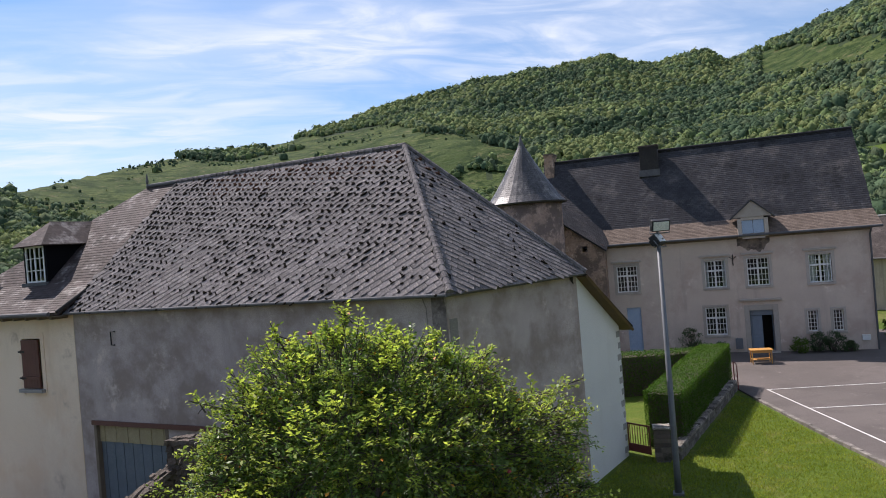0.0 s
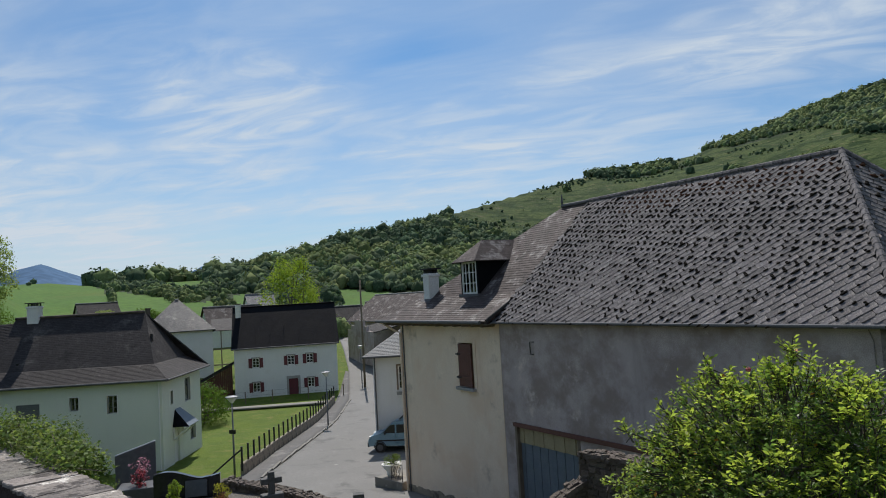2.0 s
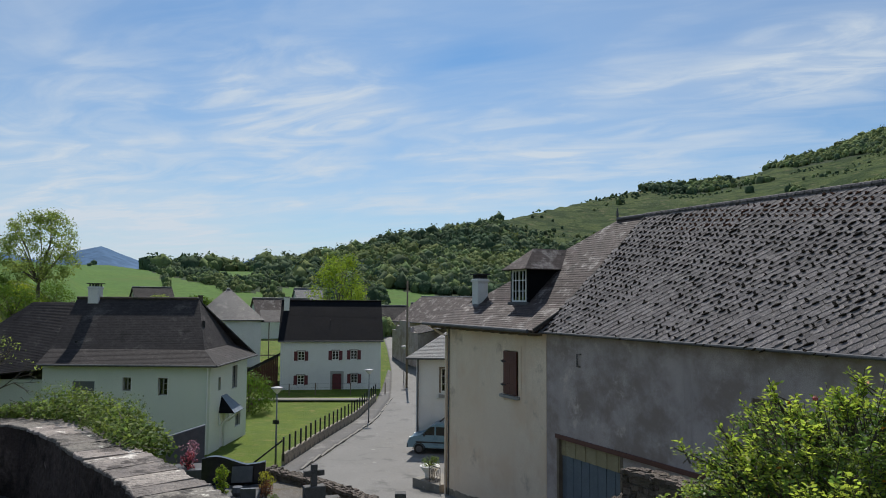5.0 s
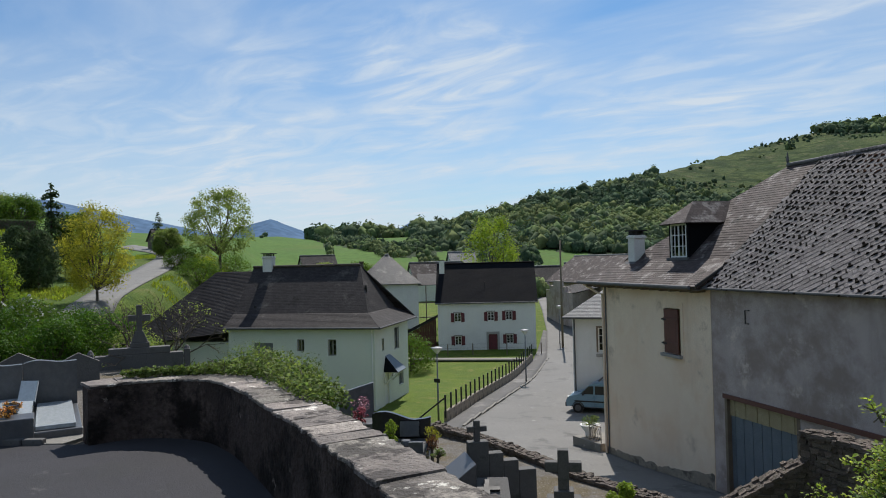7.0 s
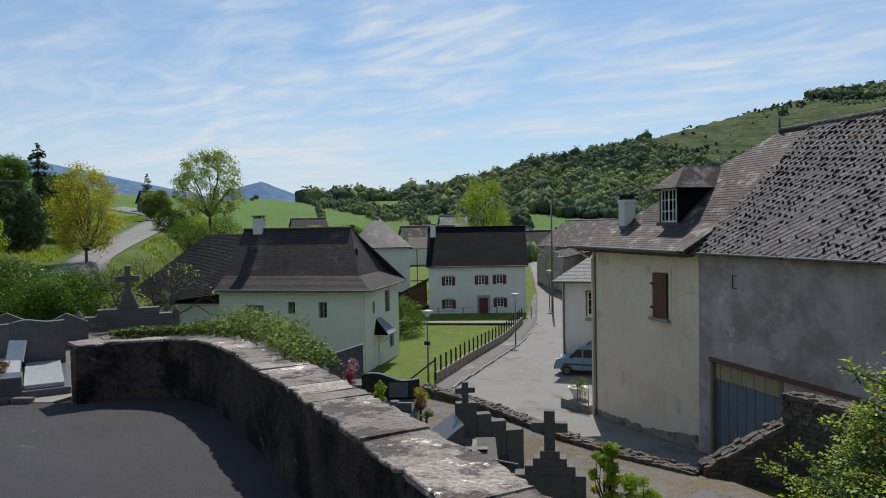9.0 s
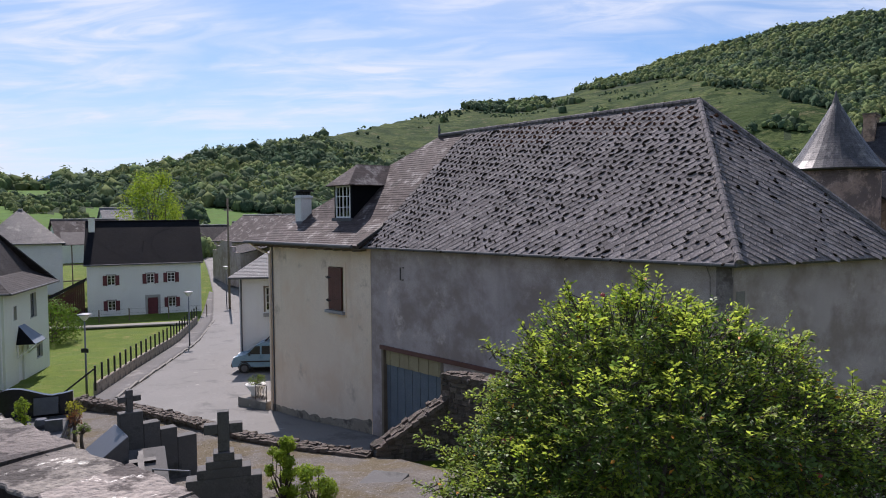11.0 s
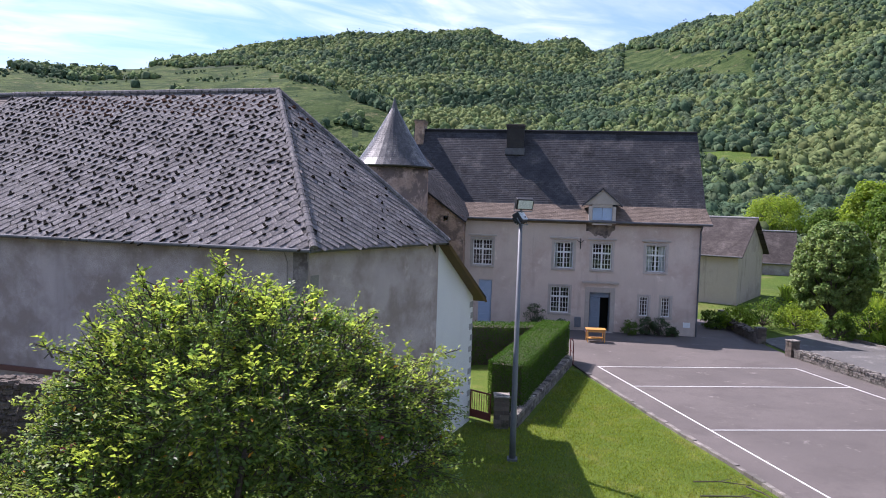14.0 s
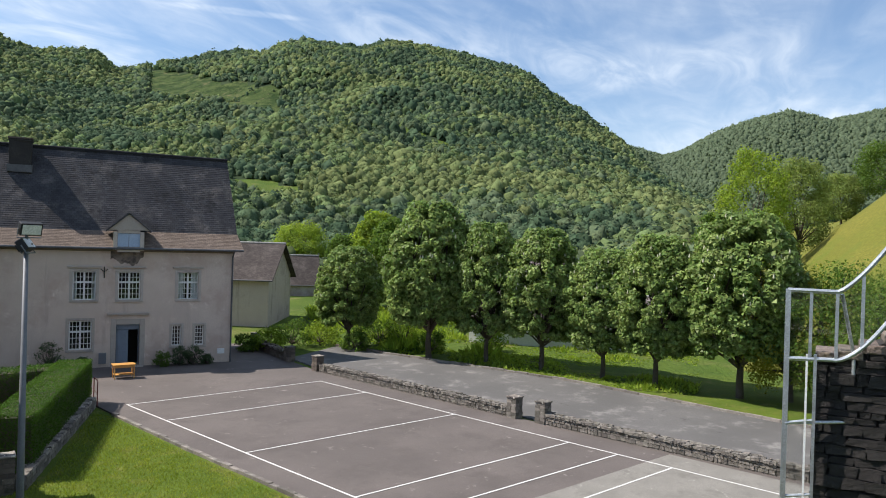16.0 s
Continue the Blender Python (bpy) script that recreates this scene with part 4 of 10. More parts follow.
def build_woods():
    rng = np.random.default_rng(5)
    pts = []
    r = 118.0
    while r < 2650:
        c = float(np.interp(r, [118, 300, 600, 1050], [3.3, 4.0, 4.7, 5.4])) if r < 1200 else 9.5
        n = int(np.radians(170) * r / (c * 0.95))
        az = np.radians(-70 + 170 * (np.arange(n) + rng.uniform(-0.45, 0.45, n)) / n)
        rr = r + rng.uniform(-0.45, 0.45, n) * c
        pts.append(np.stack([rr * np.sin(az), rr * np.cos(az), np.full(n, c)], -1))
        r += c * 0.95
        if 1120 < r < 1500:
            r = 1500.0
    p = np.concatenate(pts)
    z = land(p[:, 0], p[:, 1])
    k = cover(p[:, 0], p[:, 1], z)
    az, rad = np.degrees(np.arctan2(p[:, 0], p[:, 1])), np.hypot(p[:, 0], p[:, 1])
    patch = fbm(p[:, 0] / 38.0, p[:, 1] / 38.0, 3, 71)
    stray = rng.uniform(0, 1, len(p)) < np.where(k == 1, 0.012 + 0.75 * sstep(0.60, 0.70, patch), 0.006)
    lim = np.interp(az, _sk[:, 0], _sk[:, 2]) * 1.02
    # what a nearer slope hides stays bare
    top = np.full(len(p), -9.0)
    for fr in np.linspace(0.4, 0.96, 15):
        top = np.maximum(top, (land(p[:, 0] * fr, p[:, 1] * fr) - EYE) / (rad * fr))
    seen = ((z + 8 - EYE) / rad > top) & ~((az > -11) & (az < 19) & ((z - EYE) / rad < 0.06))
    keep = seen & ((k == 2) | (stray & (k < 2))) & ((rad < lim) | ((rad > 1500) & (az > 70))) & (rng.uniform(0, 1, len(p)) > 0.05)
    p, z, k, rad = p[keep], z[keep], k[keep], rad[keep]
    paz = np.degrees(np.arctan2(p[:, 0], p[:, 1]))
    s = p[:, 2] * 0.62 * rng.choice([0.62, 0.85, 1.0, 1.15, 1.45], len(p), p=[0.2, 0.25, 0.25, 0.2, 0.1]) * rng.uniform(0.9, 1.1, len(p)) * np.where(k == 2, 1, rng.uniform(0.2, 0.55, len(p))) * np.where((paz < -31) & (rad < 460), np.where(np.degrees(np.arctan2(z - EYE, rad)) < 1.85, 0.55, 1.35), 1.0)
    size = np.stack([s * rng.uniform(0.8, 1.15, len(p)), s * rng.uniform(0.8, 1.15, len(p)), s * rng.uniform(0.9, 1.6, len(p))], -1)
    pos = np.stack([p[:, 0], p[:, 1], z + s * 0.45], -1)
    tone = 0.5 + 1.1 * (fbm(p[:, 0] / 60.0, p[:, 1] / 60.0, 4, 55) - 0.5) + rng.normal(size=len(p)) * 0.13
    rad = np.hypot(p[:, 0], p[:, 1])
    near, mid, far = clump_shapes(6, 2, 2, 50, 0.30, 0.97), clump_shapes(8, 4, 1, 16, 0.42, 0.97), clump_shapes(10, 3, 1, 5, 0.5, 0.98)
    bands = [(-9, 0.40, WOODS_B, "dark green woodland on the mountain slopes"), (0.40, 0.5, WOODS_C, "grey-green woodland on the mountain slopes"),
             (0.5, 0.62, WOODS_A, "fresh spring-green deciduous woodland on the mountain slopes"), (0.62, 9, WOODS_D, "yellowish spring-green woodland on the mountain slopes")]
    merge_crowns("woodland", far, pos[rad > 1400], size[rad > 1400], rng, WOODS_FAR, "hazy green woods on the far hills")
    for lo, hi, mat, lab in bands:
        m = (tone >= lo) & (tone < hi) & (rad <= 1400)
        for shapes, sel in ((near, m & (rad < 280)), (mid, m & (rad >= 280) & (rad < 560)), (far, m & (rad >= 560))):
            if sel.any():
                merge_crowns("woodland", shapes, pos[sel], size[sel], rng, mat, lab)


build_woods()


# ---- roads, yard and paving laid on the land ----
def strip(name, left, right, lift, material, label, cat, n=60, m=10, sides=0.0):
    """A sheet between two polylines, draped on the land."""
    def along(line):
        p = np.array(line, float)
        d = np.concatenate([[0], np.cumsum(np.hypot(*np.diff(p, axis=0).T))])
        t = np.linspace(0, d[-1], n)
        return np.stack([np.interp(t, d, p[:, 0]), np.interp(t, d, p[:, 1])], -1)
    a, b = along(left), along(right)
    u = np.linspace(0, 1, m)[None, :, None]
    g = a[:, None] * (1 - u) + b[:, None] * u
    z = land(g[..., 0], g[..., 1]) + lift
    v = np.concatenate([g, z[..., None]], -1).reshape(-1, 3)
    i, j = np.meshgrid(np.arange(n - 1), np.arange(m - 1), indexing="ij")
    f = np.stack([i * m + j, i * m + j + 1, (i + 1) * m + j + 1, (i + 1) * m + j], -1).reshape(-1, 4)
    me = arrays_mesh(name, v, f)
    me.materials.append(material)
    me.polygons.foreach_set("use_smooth", np.ones(len(f), dtype=bool))
    # a thin edge downwards
    ob = new(name, me)
    sol = ob.modifiers.new("thickness", "SOLIDIFY")
    sol.thickness, sol.offset = 0.12, -1
    return tagged(ob, label, cat, kind="structure")


ROAD_L = [(-9.2, 21.9), (-14.6, 24.6), (-18.2, 29.5), (-19.4, 33.7), (-21.27, 41.2), (-23.5, 51.4), (-27.2, 64.0), (-33.0, 78.0), (-49.0, 112.0)]
ROAD_R = [(2.5, 18.6), (-5.0, 26.0), (-10.6, 31.2), (-13.0, 40.0), (-16.0, 47.0), (-21.6, 56.5), (-29.5, 78.0), (-44.0, 112.0)]
strip("road", ROAD_L, ROAD_R, 0.02, ASPHALT, "worn grey asphalt village street running between houses", "road", 90, 16)
HILL_L = [tuple(polar(a, r).xy) for a, r in ((-61.5, 38), (-59.05, 50), (-56.6, 67), (-54.6, 84), (-52.9, 112), (-52.9, 124), (-53.6, 138), (-55.5, 160))]
HILL_R = [tuple(polar(a, r).xy) for a, r in ((-58.5, 38), (-56.4, 50), (-54.1, 65), (-52.2, 82), (-50.7, 112), (-50.7, 130), (-52.0, 144), (-54.5, 166))]
strip("road", HILL_L, HILL_R, 0.05, ASPHALT, "narrow pale asphalt lane climbing the grassy hill", "road", 80, 6)
# ---- building parts ----
def wall_geo(x0, x1, z0, z1, t=0.4, holes=(), y=0.0, top=None):
    """An upright wall in the x-z plane with real openings; front at y, back at y + t.  top: z at x1 where the top slopes."""
    g = Geo()
    xs = sorted({x0, x1, *[h[0] for h in holes], *[h[1] for h in holes]})
    zs = sorted({z0, z1, *[h[2] for h in holes], *[h[3] for h in holes]})

    def lift(x, z):
        return z if top is None or z < z1 - 1e-6 else z1 + (top - z1) * (x - x0) / (x1 - x0)
    for a, b in zip(xs, xs[1:]):
        for c, d in zip(zs, zs[1:]):
            if any(h[0] <= a and b <= h[1] and h[2] <= c and d <= h[3] for h in holes):
                continue
            g.quad((a, y, c), (b, y, c), (b, y, lift(b, d)), (a, y, lift(a, d)))
            g.quad((b, y + t, c), (a, y + t, c), (a, y + t, lift(a, d)), (b, y + t, lift(b, d)))
    for h in holes:
        a, b, c, d = h
        g.quad((a, y, c), (a, y, d), (a, y + t, d), (a, y + t, c))
        g.quad((b, y, d), (b, y, c), (b, y + t, c), (b, y + t, d))
        g.quad((a, y, d), (b, y, d), (b, y + t, d), (a, y + t, d))
        g.quad((b, y, c), (a, y, c), (a, y + t, c), (b, y + t, c))
    g.quad((x0, y + t, z0), (x0, y, z0), (x0, y, lift(x0, z1)), (x0, y + t, lift(x0, z1)))
    g.quad((x1, y, z0), (x1, y + t, z0), (x1, y + t, lift(x1, z1)), (x1, y, lift(x1, z1)))
    g.quad((x0, y, lift(x0, z1)), (x1, y, lift(x1, z1)), (x1, y + t, lift(x1, z1)), (x0, y + t, lift(x0, z1)))
    return g


def window(house, m, w, h, cols=2, rows=3, mat=None, depth=0.12, surround=None, sill=None, shutters=None, curtain=0.0, mullion=0.0, hood=None, lining=0.16):
    """A glazed window whose lower left outer corner is at m (x along the wall, y into it)."""
    mat = mat or WHITEPAINT
    f = 0.06
    g = Geo()
    for y in (depth, depth + 0.06):
        g.v += [(0, y, 0), (w, y, 0), (w, y, h), (0, y, h), (f, y, f), (w - f, y, f), (w - f, y, h - f), (f, y, h - f)]
    for k in range(4):
        n = (k + 1) % 4
        g.f += [(k, n, 4 + n, 4 + k), (8 + n, 8 + k, 12 + k, 12 + n), (n, k, 8 + k, 8 + n), (4 + k, 4 + n, 12 + n, 12 + k)]
    win = part("window", g, mat, house, "white-painted glazed window" if mat is WHITEPAINT else "", m=m)
    if mullion:
        part("mullion", Geo().box(w / 2 - mullion / 2, depth - 0.03, f, w / 2 + mullion / 2, depth + 0.07, h - f), mat, win)
        part("transom", Geo().box(f, depth - 0.028, h * 0.62 - mullion / 2, w - f, depth + 0.068, h * 0.62 + mullion / 2), mat, win)
    for k in range(1, cols):
        x = w * k / cols
        b = 0.032 if k * 2 == cols else 0.016
        if not (mullion and k * 2 == cols):
            part("glazing_bar", Geo().box(x - b, depth + 0.004, f, x + b, depth + 0.05, h - f), mat, win)
    for k in range(1, rows):
        z = h * k / rows
        part("glazing_bar", Geo().box(f, depth + 0.008, z - 0.015, w - f, depth + 0.046, z + 0.015), mat, win)
    for a, b in ((f, w / 2), (w / 2, w - f)):
        p = part("pane", Geo().box(a, depth + 0.022, f, b, depth + 0.028, h - f), GLASS, win)
        p.visible_shadow = False
    # dark board added behind the panes in place of the unlit room
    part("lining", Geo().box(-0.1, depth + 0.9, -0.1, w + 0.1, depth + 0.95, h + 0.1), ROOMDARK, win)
    if curtain:
        n = 12
        for side in (0, 1):
            c = Geo()
            for k in range(n + 1):
                t = (w / 2 - f) * curtain * k / n
                a = f + t if side == 0 else w - f - t
                y = depth + 0.10 + 0.025 * (k % 2)
                c.v += [(a, y, 0.05), (a, y, h - 0.05), (a, y + 0.004, 0.05), (a, y + 0.004, h - 0.05)]
            for k in range(n):
                a, b = 4 * k, 4 * k + 4
                c.f += [(a, b, b + 1, a + 1), (b + 2, a + 2, a + 3, b + 3), (a + 1, b + 1, b + 3, a + 3), (a, a + 2, b + 2, b)]
            part("curtain", c, CURTAIN, win)
    if surround:
        s = surround[1]
        q = Geo().box(-s, -0.02, -s * 0.6, 0, depth, h + s).box(w, -0.02, -s * 0.6, w + s, depth, h + s).box(0, -0.018, h, w, depth, h + s)
        part("surround", q, surround[0], win, bevel=0.008)
    if sill:
        part("sill", Geo().box(-0.14, -0.09, -0.13, w + 0.14, depth - 0.01, -0.001), sill, win, bevel=0.012)
    if hood:
        part("hood", Geo().box(-0.28, -0.14, h + 0.22, w + 0.28, 0.02, h + 0.33), hood, win, bevel=0.015)
    if shutters:
        sm, sw = shutters
        for side in (-1, 1):
            s = Geo()
            x0 = -sw - 0.01 if side < 0 else w + 0.01
            # one leaf with grooves between its boards, and two battens
            xs = [x0]
            ys = [-0.055]
            for k in range(1, 4):
                x = x0 + sw * k / 4
                xs += [x - 0.006, x - 0.005, x + 0.005, x + 0.006]
                ys += [-0.055, -0.045, -0.045, -0.055]
            xs.append(x0 + sw)
            ys.append(-0.055)
            n = len(xs)
            for z in (0.0, h):
                s.v += [(x, y, z) for x, y in zip(xs, ys)] + [(x0 + sw, -0.02, z), (x0, -0.02, z)]
            q = n + 2
            s.f += [tuple(range(q - 1, -1, -1)), tuple(range(q, 2 * q))] + [(k, (k + 1) % q, q + (k + 1) % q, q + k) for k in range(q)]
            sh = part("shutter", s, sm, house, "painted plank shutter", m=m)
            for z in (0.15, 0.78):
                part("batten", Geo().box(x0, -0.075, h * z, x0 + sw, -0.056, h * z + 0.08), sm, sh)
    return win


def roofing(pts, t, row=0.14, lip=0.009):
    """A roof slope: boards below, and slate courses that each stand proud of the next; the first two points are the eaves."""
    g = Geo().prism(pts, t)
    p = [Vector(q) for q in pts]
    a, b, d = p[0], p[1], p[-1]
    c = p[2]
    x = (b - a).normalized()
    n = x.cross(d - a).normalized()
    flip = n.z < 0
    if flip:
        n = -n
    up = n.cross(x) if not flip else x.cross(n)
    slope = (d - a).dot(up)
    rows = max(2, int(round(abs(slope) / row)))
    hi, lo = n * (lip + 0.004), n * 0.004
    i = len(g.v)
    g.v += [tuple(a + lo), tuple(b + lo)]
    for k in range(rows):
        l0, r0, l1, r1 = a.lerp(d, k / rows), b.lerp(c, k / rows), a.lerp(d, (k + 1) / rows), b.lerp(c, (k + 1) / rows)
        q = [l0 + hi, r0 + hi, r1 + lo, l1 + lo]
        g.v += [tuple(v) for v in q]
        s = i + 2 + 4 * k
        below = (i, i + 1) if k == 0 else (s - 1, s - 2)
        uv = [((v - a).dot(x), w * row) for v, w in zip(q, (k + 0.04, k + 0.04, k + 1, k + 1))]
        f, e = (s, s + 1, s + 2, s + 3), (below[0], below[1], s + 1, s)
        if flip:
            f, e, uv = f[::-1], e[::-1], uv[::-1]
        g.uv[len(g.f)] = uv
        g.f += [f, e]
    return g


def gutter(house, a, b, mat=None, r=0.07):
    part("gutter", Geo().tube([a, b], r, 8), mat or ZINC, house)


def simple_house(m, w, d, zb, ze, zr, over, wall_mat, roof_mat, label, hip=(0, 0), holes=(), name="house", thick=0.1, cat="house", side_holes=(), ridge_at=0.5):
    """Walls, and a gabled or hipped roof; the front wall is y = 0, x to the right.  hip: how far in the ridge starts at each end."""
    t = 0.4
    ho = thing(name, m, label, cat)
    part("wall", wall_geo(0, w, zb, ze, t, holes), wall_mat, ho)
    part("wall", wall_geo(0, w, zb, ze, t, (), d - t), wall_mat, ho)
    yr = d * ridge_at
    for side, inset in ((0, hip[0]), (1, hip[1])):
        sm = Matrix.Translation((0 if side == 0 else w, 0, 0)) @ pose(0, 0, 0, 0, 0, 90)
        hs = side_holes if side == 1 else ()
        g = wall_geo(t + 0.002, d - t - 0.002, zb, ze, t, hs, 0.0 if side == 1 else -t)
        part("wall", g, wall_mat, ho, m=sm)
        if not inset:
            x0, x1 = (0, t) if side == 0 else (w - t, w)
            q = Geo()
            k = (zr - ze) / yr
            q.quad((x0, 0, ze), (x0, d, ze), (x0, yr, zr - 0.02)).quad((x1, d, ze), (x1, 0, ze), (x1, yr, zr - 0.02))
            q.quad((x0, 0, ze), (x0, yr, zr - 0.02), (x1, yr, zr - 0.02), (x1, 0, ze)).quad((x0, yr, zr - 0.02), (x0, d, ze), (x1, d, ze), (x1, yr, zr - 0.02))
            part("gable", q, wall_mat, ho)
    kf, kb = (zr - ze) / yr, (zr - ze) / (d - yr)
    xl = hip[0] if hip[0] else -over
    xr = w - hip[1] if hip[1] else w + over
    el, er = -over, w + over
    zf, zk = ze - kf * over + 0.12, ze - kb * over + 0.12
    slope = (lambda pts, t: Geo().prism(pts, t)) if roof_mat is DARKSLATE else roofing
    part("roof", slope([(el, -over, zf), (er, -over, zf), (xr, yr, zr + 0.12), (xl, yr, zr + 0.12)], thick), roof_mat, ho)
    part("roof", slope([(er, d + over, zk), (el, d + over, zk), (xl, yr, zr + 0.12), (xr, yr, zr + 0.12)], thick), roof_mat, ho)
    if hip[0]:
        part("roof", slope([(el, d + over, zk), (el, -over, zf), (xl, yr, zr + 0.12)], thick), roof_mat, ho)
    if hip[1]:
        part("roof", slope([(er, -over, zf), (er, d + over, zk), (xr, yr, zr + 0.12)], thick), roof_mat, ho)
    part("ridge_cap", Geo().tube([(xl, yr, zr + 0.15), (xr, yr, zr + 0.15)], 0.09, 8), roof_mat if roof_mat is DARKSLATE else GREYSTONE, ho)
    gutter(ho, (el, -over - 0.05, zf - 0.05), (er, -over - 0.05, zf - 0.05))
    return ho


def chimney(house, x, y, z0, z1, wx, wy, mat, cap="pots"):
    c = part("chimney", Geo().box(x - wx / 2, y - wy / 2, z0, x + wx / 2, y + wy / 2, z1).box(x - wx / 2 - 0.05, y - wy / 2 - 0.05, z1 - 0.14, x + wx / 2 + 0.05, y + wy / 2 + 0.05, z1 - 0.04), mat, house, bevel=0.012)
    g = Geo()
    if cap == "pots":
        n = 4
        for k in range(n):
            xx = x - wx / 2 + wx * (k + 0.5) / n
            for yy in (y - wy * 0.35, y + wy * 0.35):
                g.box(xx - 0.035, yy - 0.05, z1, xx + 0.035, yy + 0.05, z1 + 0.16)
        g.box(x - wx / 2 - 0.08, y - wy / 2 - 0.08, z1 + 0.162, x + wx / 2 + 0.08, y + wy / 2 + 0.08, z1 + 0.22)
    else:
        g.box(x - wx / 2 - 0.06, y - wy / 2 - 0.06, z1, x + wx / 2 + 0.06, y + wy / 2 + 0.06, z1 + 0.08)
    part("cap", g, BLACKIRON if cap == "pots" else DARKSTONE, c)
    return c


# ---- the manor house ----
def manor():
    m = pose(27.34, 35.6, 0, 0, 0, -37.5)
    ho = thing("manor_house", m, "old manor house with pale lime-rendered walls and a steep slate roof", "house")
    x0, x1, ze = -10.3, 8.14, 6.85
    up = [(-5.65, -4.41), (-0.54, 0.63), (1.78, 2.95), (5.0, 6.15)]
    holes = [(a, b, 3.85, 5.46) for a, b in up] + [(-0.67, 0.47, 1.05, 2.68), (1.73, 2.98, 0.05, 2.43), (4.73, 5.25, 1.10, 2.30), (6.02, 6.53, 1.10, 2.30), (-5.2, -4.36, 0.2, 2.9)]
    part("wall", wall_geo(x0, x1, -0.3, ze, 0.5, holes), CASTLEWALL, ho, "pale pinkish lime render, stained")
    part("wall", wall_geo(x0, x1, -0.3, ze, 0.5, (), 6.7), CASTLEWALL, ho)
    for x, s in ((x0, 1), (x1, -1)):
        g = Geo().box(min(x, x + 0.5 * s), 0.502, -0.3, max(x, x + 0.5 * s), 6.698, ze)
        a, b = min(x, x + 0.5 * s), max(x, x + 0.5 * s)
        g.quad((a, 0.02, ze), (a, 0.9, 7.7), (a, 3.6, 12.3), (a, 7.2, ze)).quad((b, 7.2, ze), (b, 3.6, 12.3), (b, 0.9, 7.7), (b, 0.02, ze))
        g.quad((a, 0.02, ze), (b, 0.02, ze), (b, 0.9, 7.7), (a, 0.9, 7.7)).quad((a, 0.9, 7.7), (b, 0.9, 7.7), (b, 3.6, 12.3), (a, 3.6, 12.3))
        part("gable_wall", g, CASTLEWALL, ho)
    for k, (a, b) in enumerate(up):
        window(ho, Matrix.Translation((a, 0, 3.85)), b - a, 1.61, 6, 5, surround=(MANORSTONE, 0.16), sill=MANORSTONE, curtain=(0.0, 0.25, 0.0, 0.55)[k], mullion=0.10, hood=MANORSTONE, depth=0.18)
    window(ho, Matrix.Translation((-0.67, 0, 1.05)), 1.14, 1.63, 6, 5, surround=(MANORSTONE, 0.16), sill=MANORSTONE, mullion=0.10, depth=0.18)
    for a, b in ((4.73, 5.25), (6.02, 6.53)):
        window(ho, Matrix.Translation((a, 0, 1.10)), b - a, 1.2, 3, 5, surround=(MANORSTONE, 0.14), sill=MANORSTONE, depth=0.18)
    # entrance: surround, one leaf shut and one open
    q = Geo().box(1.45, -0.03, 0, 1.73, 0.2, 2.75).box(2.98, -0.03, 0, 3.26, 0.2, 2.75).box(1.73, -0.028, 2.43, 2.98, 0.2, 2.75).box(1.25, -0.16, 2.98, 3.46, 0.02, 3.10)
    part("door_surround", q, MANORSTONE, ho, "dressed stone door surround with a moulded hood", bevel=0.015)
    q = Geo().box(1.75, 0.16, 0.05, 2.38, 0.21, 2.1).box(1.83, 0.145, 0.2, 2.30, 0.165, 0.9).box(1.83, 0.145, 1.0, 2.30, 0.165, 2.0)
    d = part("door", q, GREYBLUE, ho, "grey-blue panelled door leaf, the other standing open", bevel=0.008)
    part("transom", Geo().box(1.75, 0.16, 2.12, 2.96, 0.21, 2.42), GREYBLUE, d)
    part("open_leaf", Geo().box(2.92, 0.22, 0.05, 2.96, 0.85, 2.1), GREYBLUE, d)
    # dark board added in the doorway; the hall's shade is its colour
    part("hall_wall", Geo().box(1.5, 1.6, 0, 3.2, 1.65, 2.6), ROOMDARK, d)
    part("step", Geo().box(1.5, -0.45, -0.1, 3.2, 0.1, 0.05), MANORSTONE, ho, bevel=0.02)
    q = Geo().box(-5.2, 0.12, 0.2, -4.36, 0.17, 2.9)
    for k in range(5):
        q.box(-5.16, 0.10, 0.3 + k * 0.52, -4.4, 0.121, 0.72 + k * 0.52)
    part("side_door", q, PALEBLUE, ho, "pale blue panelled door", bevel=0.006)
    part("cornice", Geo().box(x0, -0.10, 6.62, x1, 0.02, 6.86), OLDWOOD, ho)
    # roof with a flatter brown skirt at the eaves
    part("roof", roofing([(x0 - 0.1, 0.75, 7.78), (x1 + 0.35, 0.75, 7.78), (x1 + 0.1, 3.6, 12.62), (x0 - 0.1, 3.6, 12.62)], 0.12), CASTLESLATE, ho, "steep dark slate roof in fine courses")
    part("roof_skirt", roofing([(x0 - 0.1, -0.42, 6.86), (x1 + 0.55, -0.42, 6.86), (x1 + 0.35, 0.75, 7.785), (x0 - 0.1, 0.75, 7.785)], 0.12), BROWNSLATE, ho, "weathered brown slate skirt at the eaves")
    part("roof", roofing([(x1 + 0.35, 7.6, 6.86), (x0 - 0.1, 7.6, 6.86), (x0 - 0.1, 3.6, 12.62), (x1 + 0.1, 3.6, 12.62)], 0.12), CASTLESLATE, ho)
    part("ridge_cap", Geo().tube([(x0 - 0.1, 3.6, 12.65), (x1 + 0.1, 3.6, 12.65)], 0.10, 8), CASTLESLATE, ho)
    gutter(ho, (x0, -0.5, 6.80), (x1 + 0.55, -0.5, 6.80))
    part("drainpipe", Geo().tube([(x1 + 0.02, -0.45, 6.8), (x1 - 0.03, -0.10, 6.4), (x1 - 0.03, -0.10, 0)], 0.05, 8), ZINC, ho)
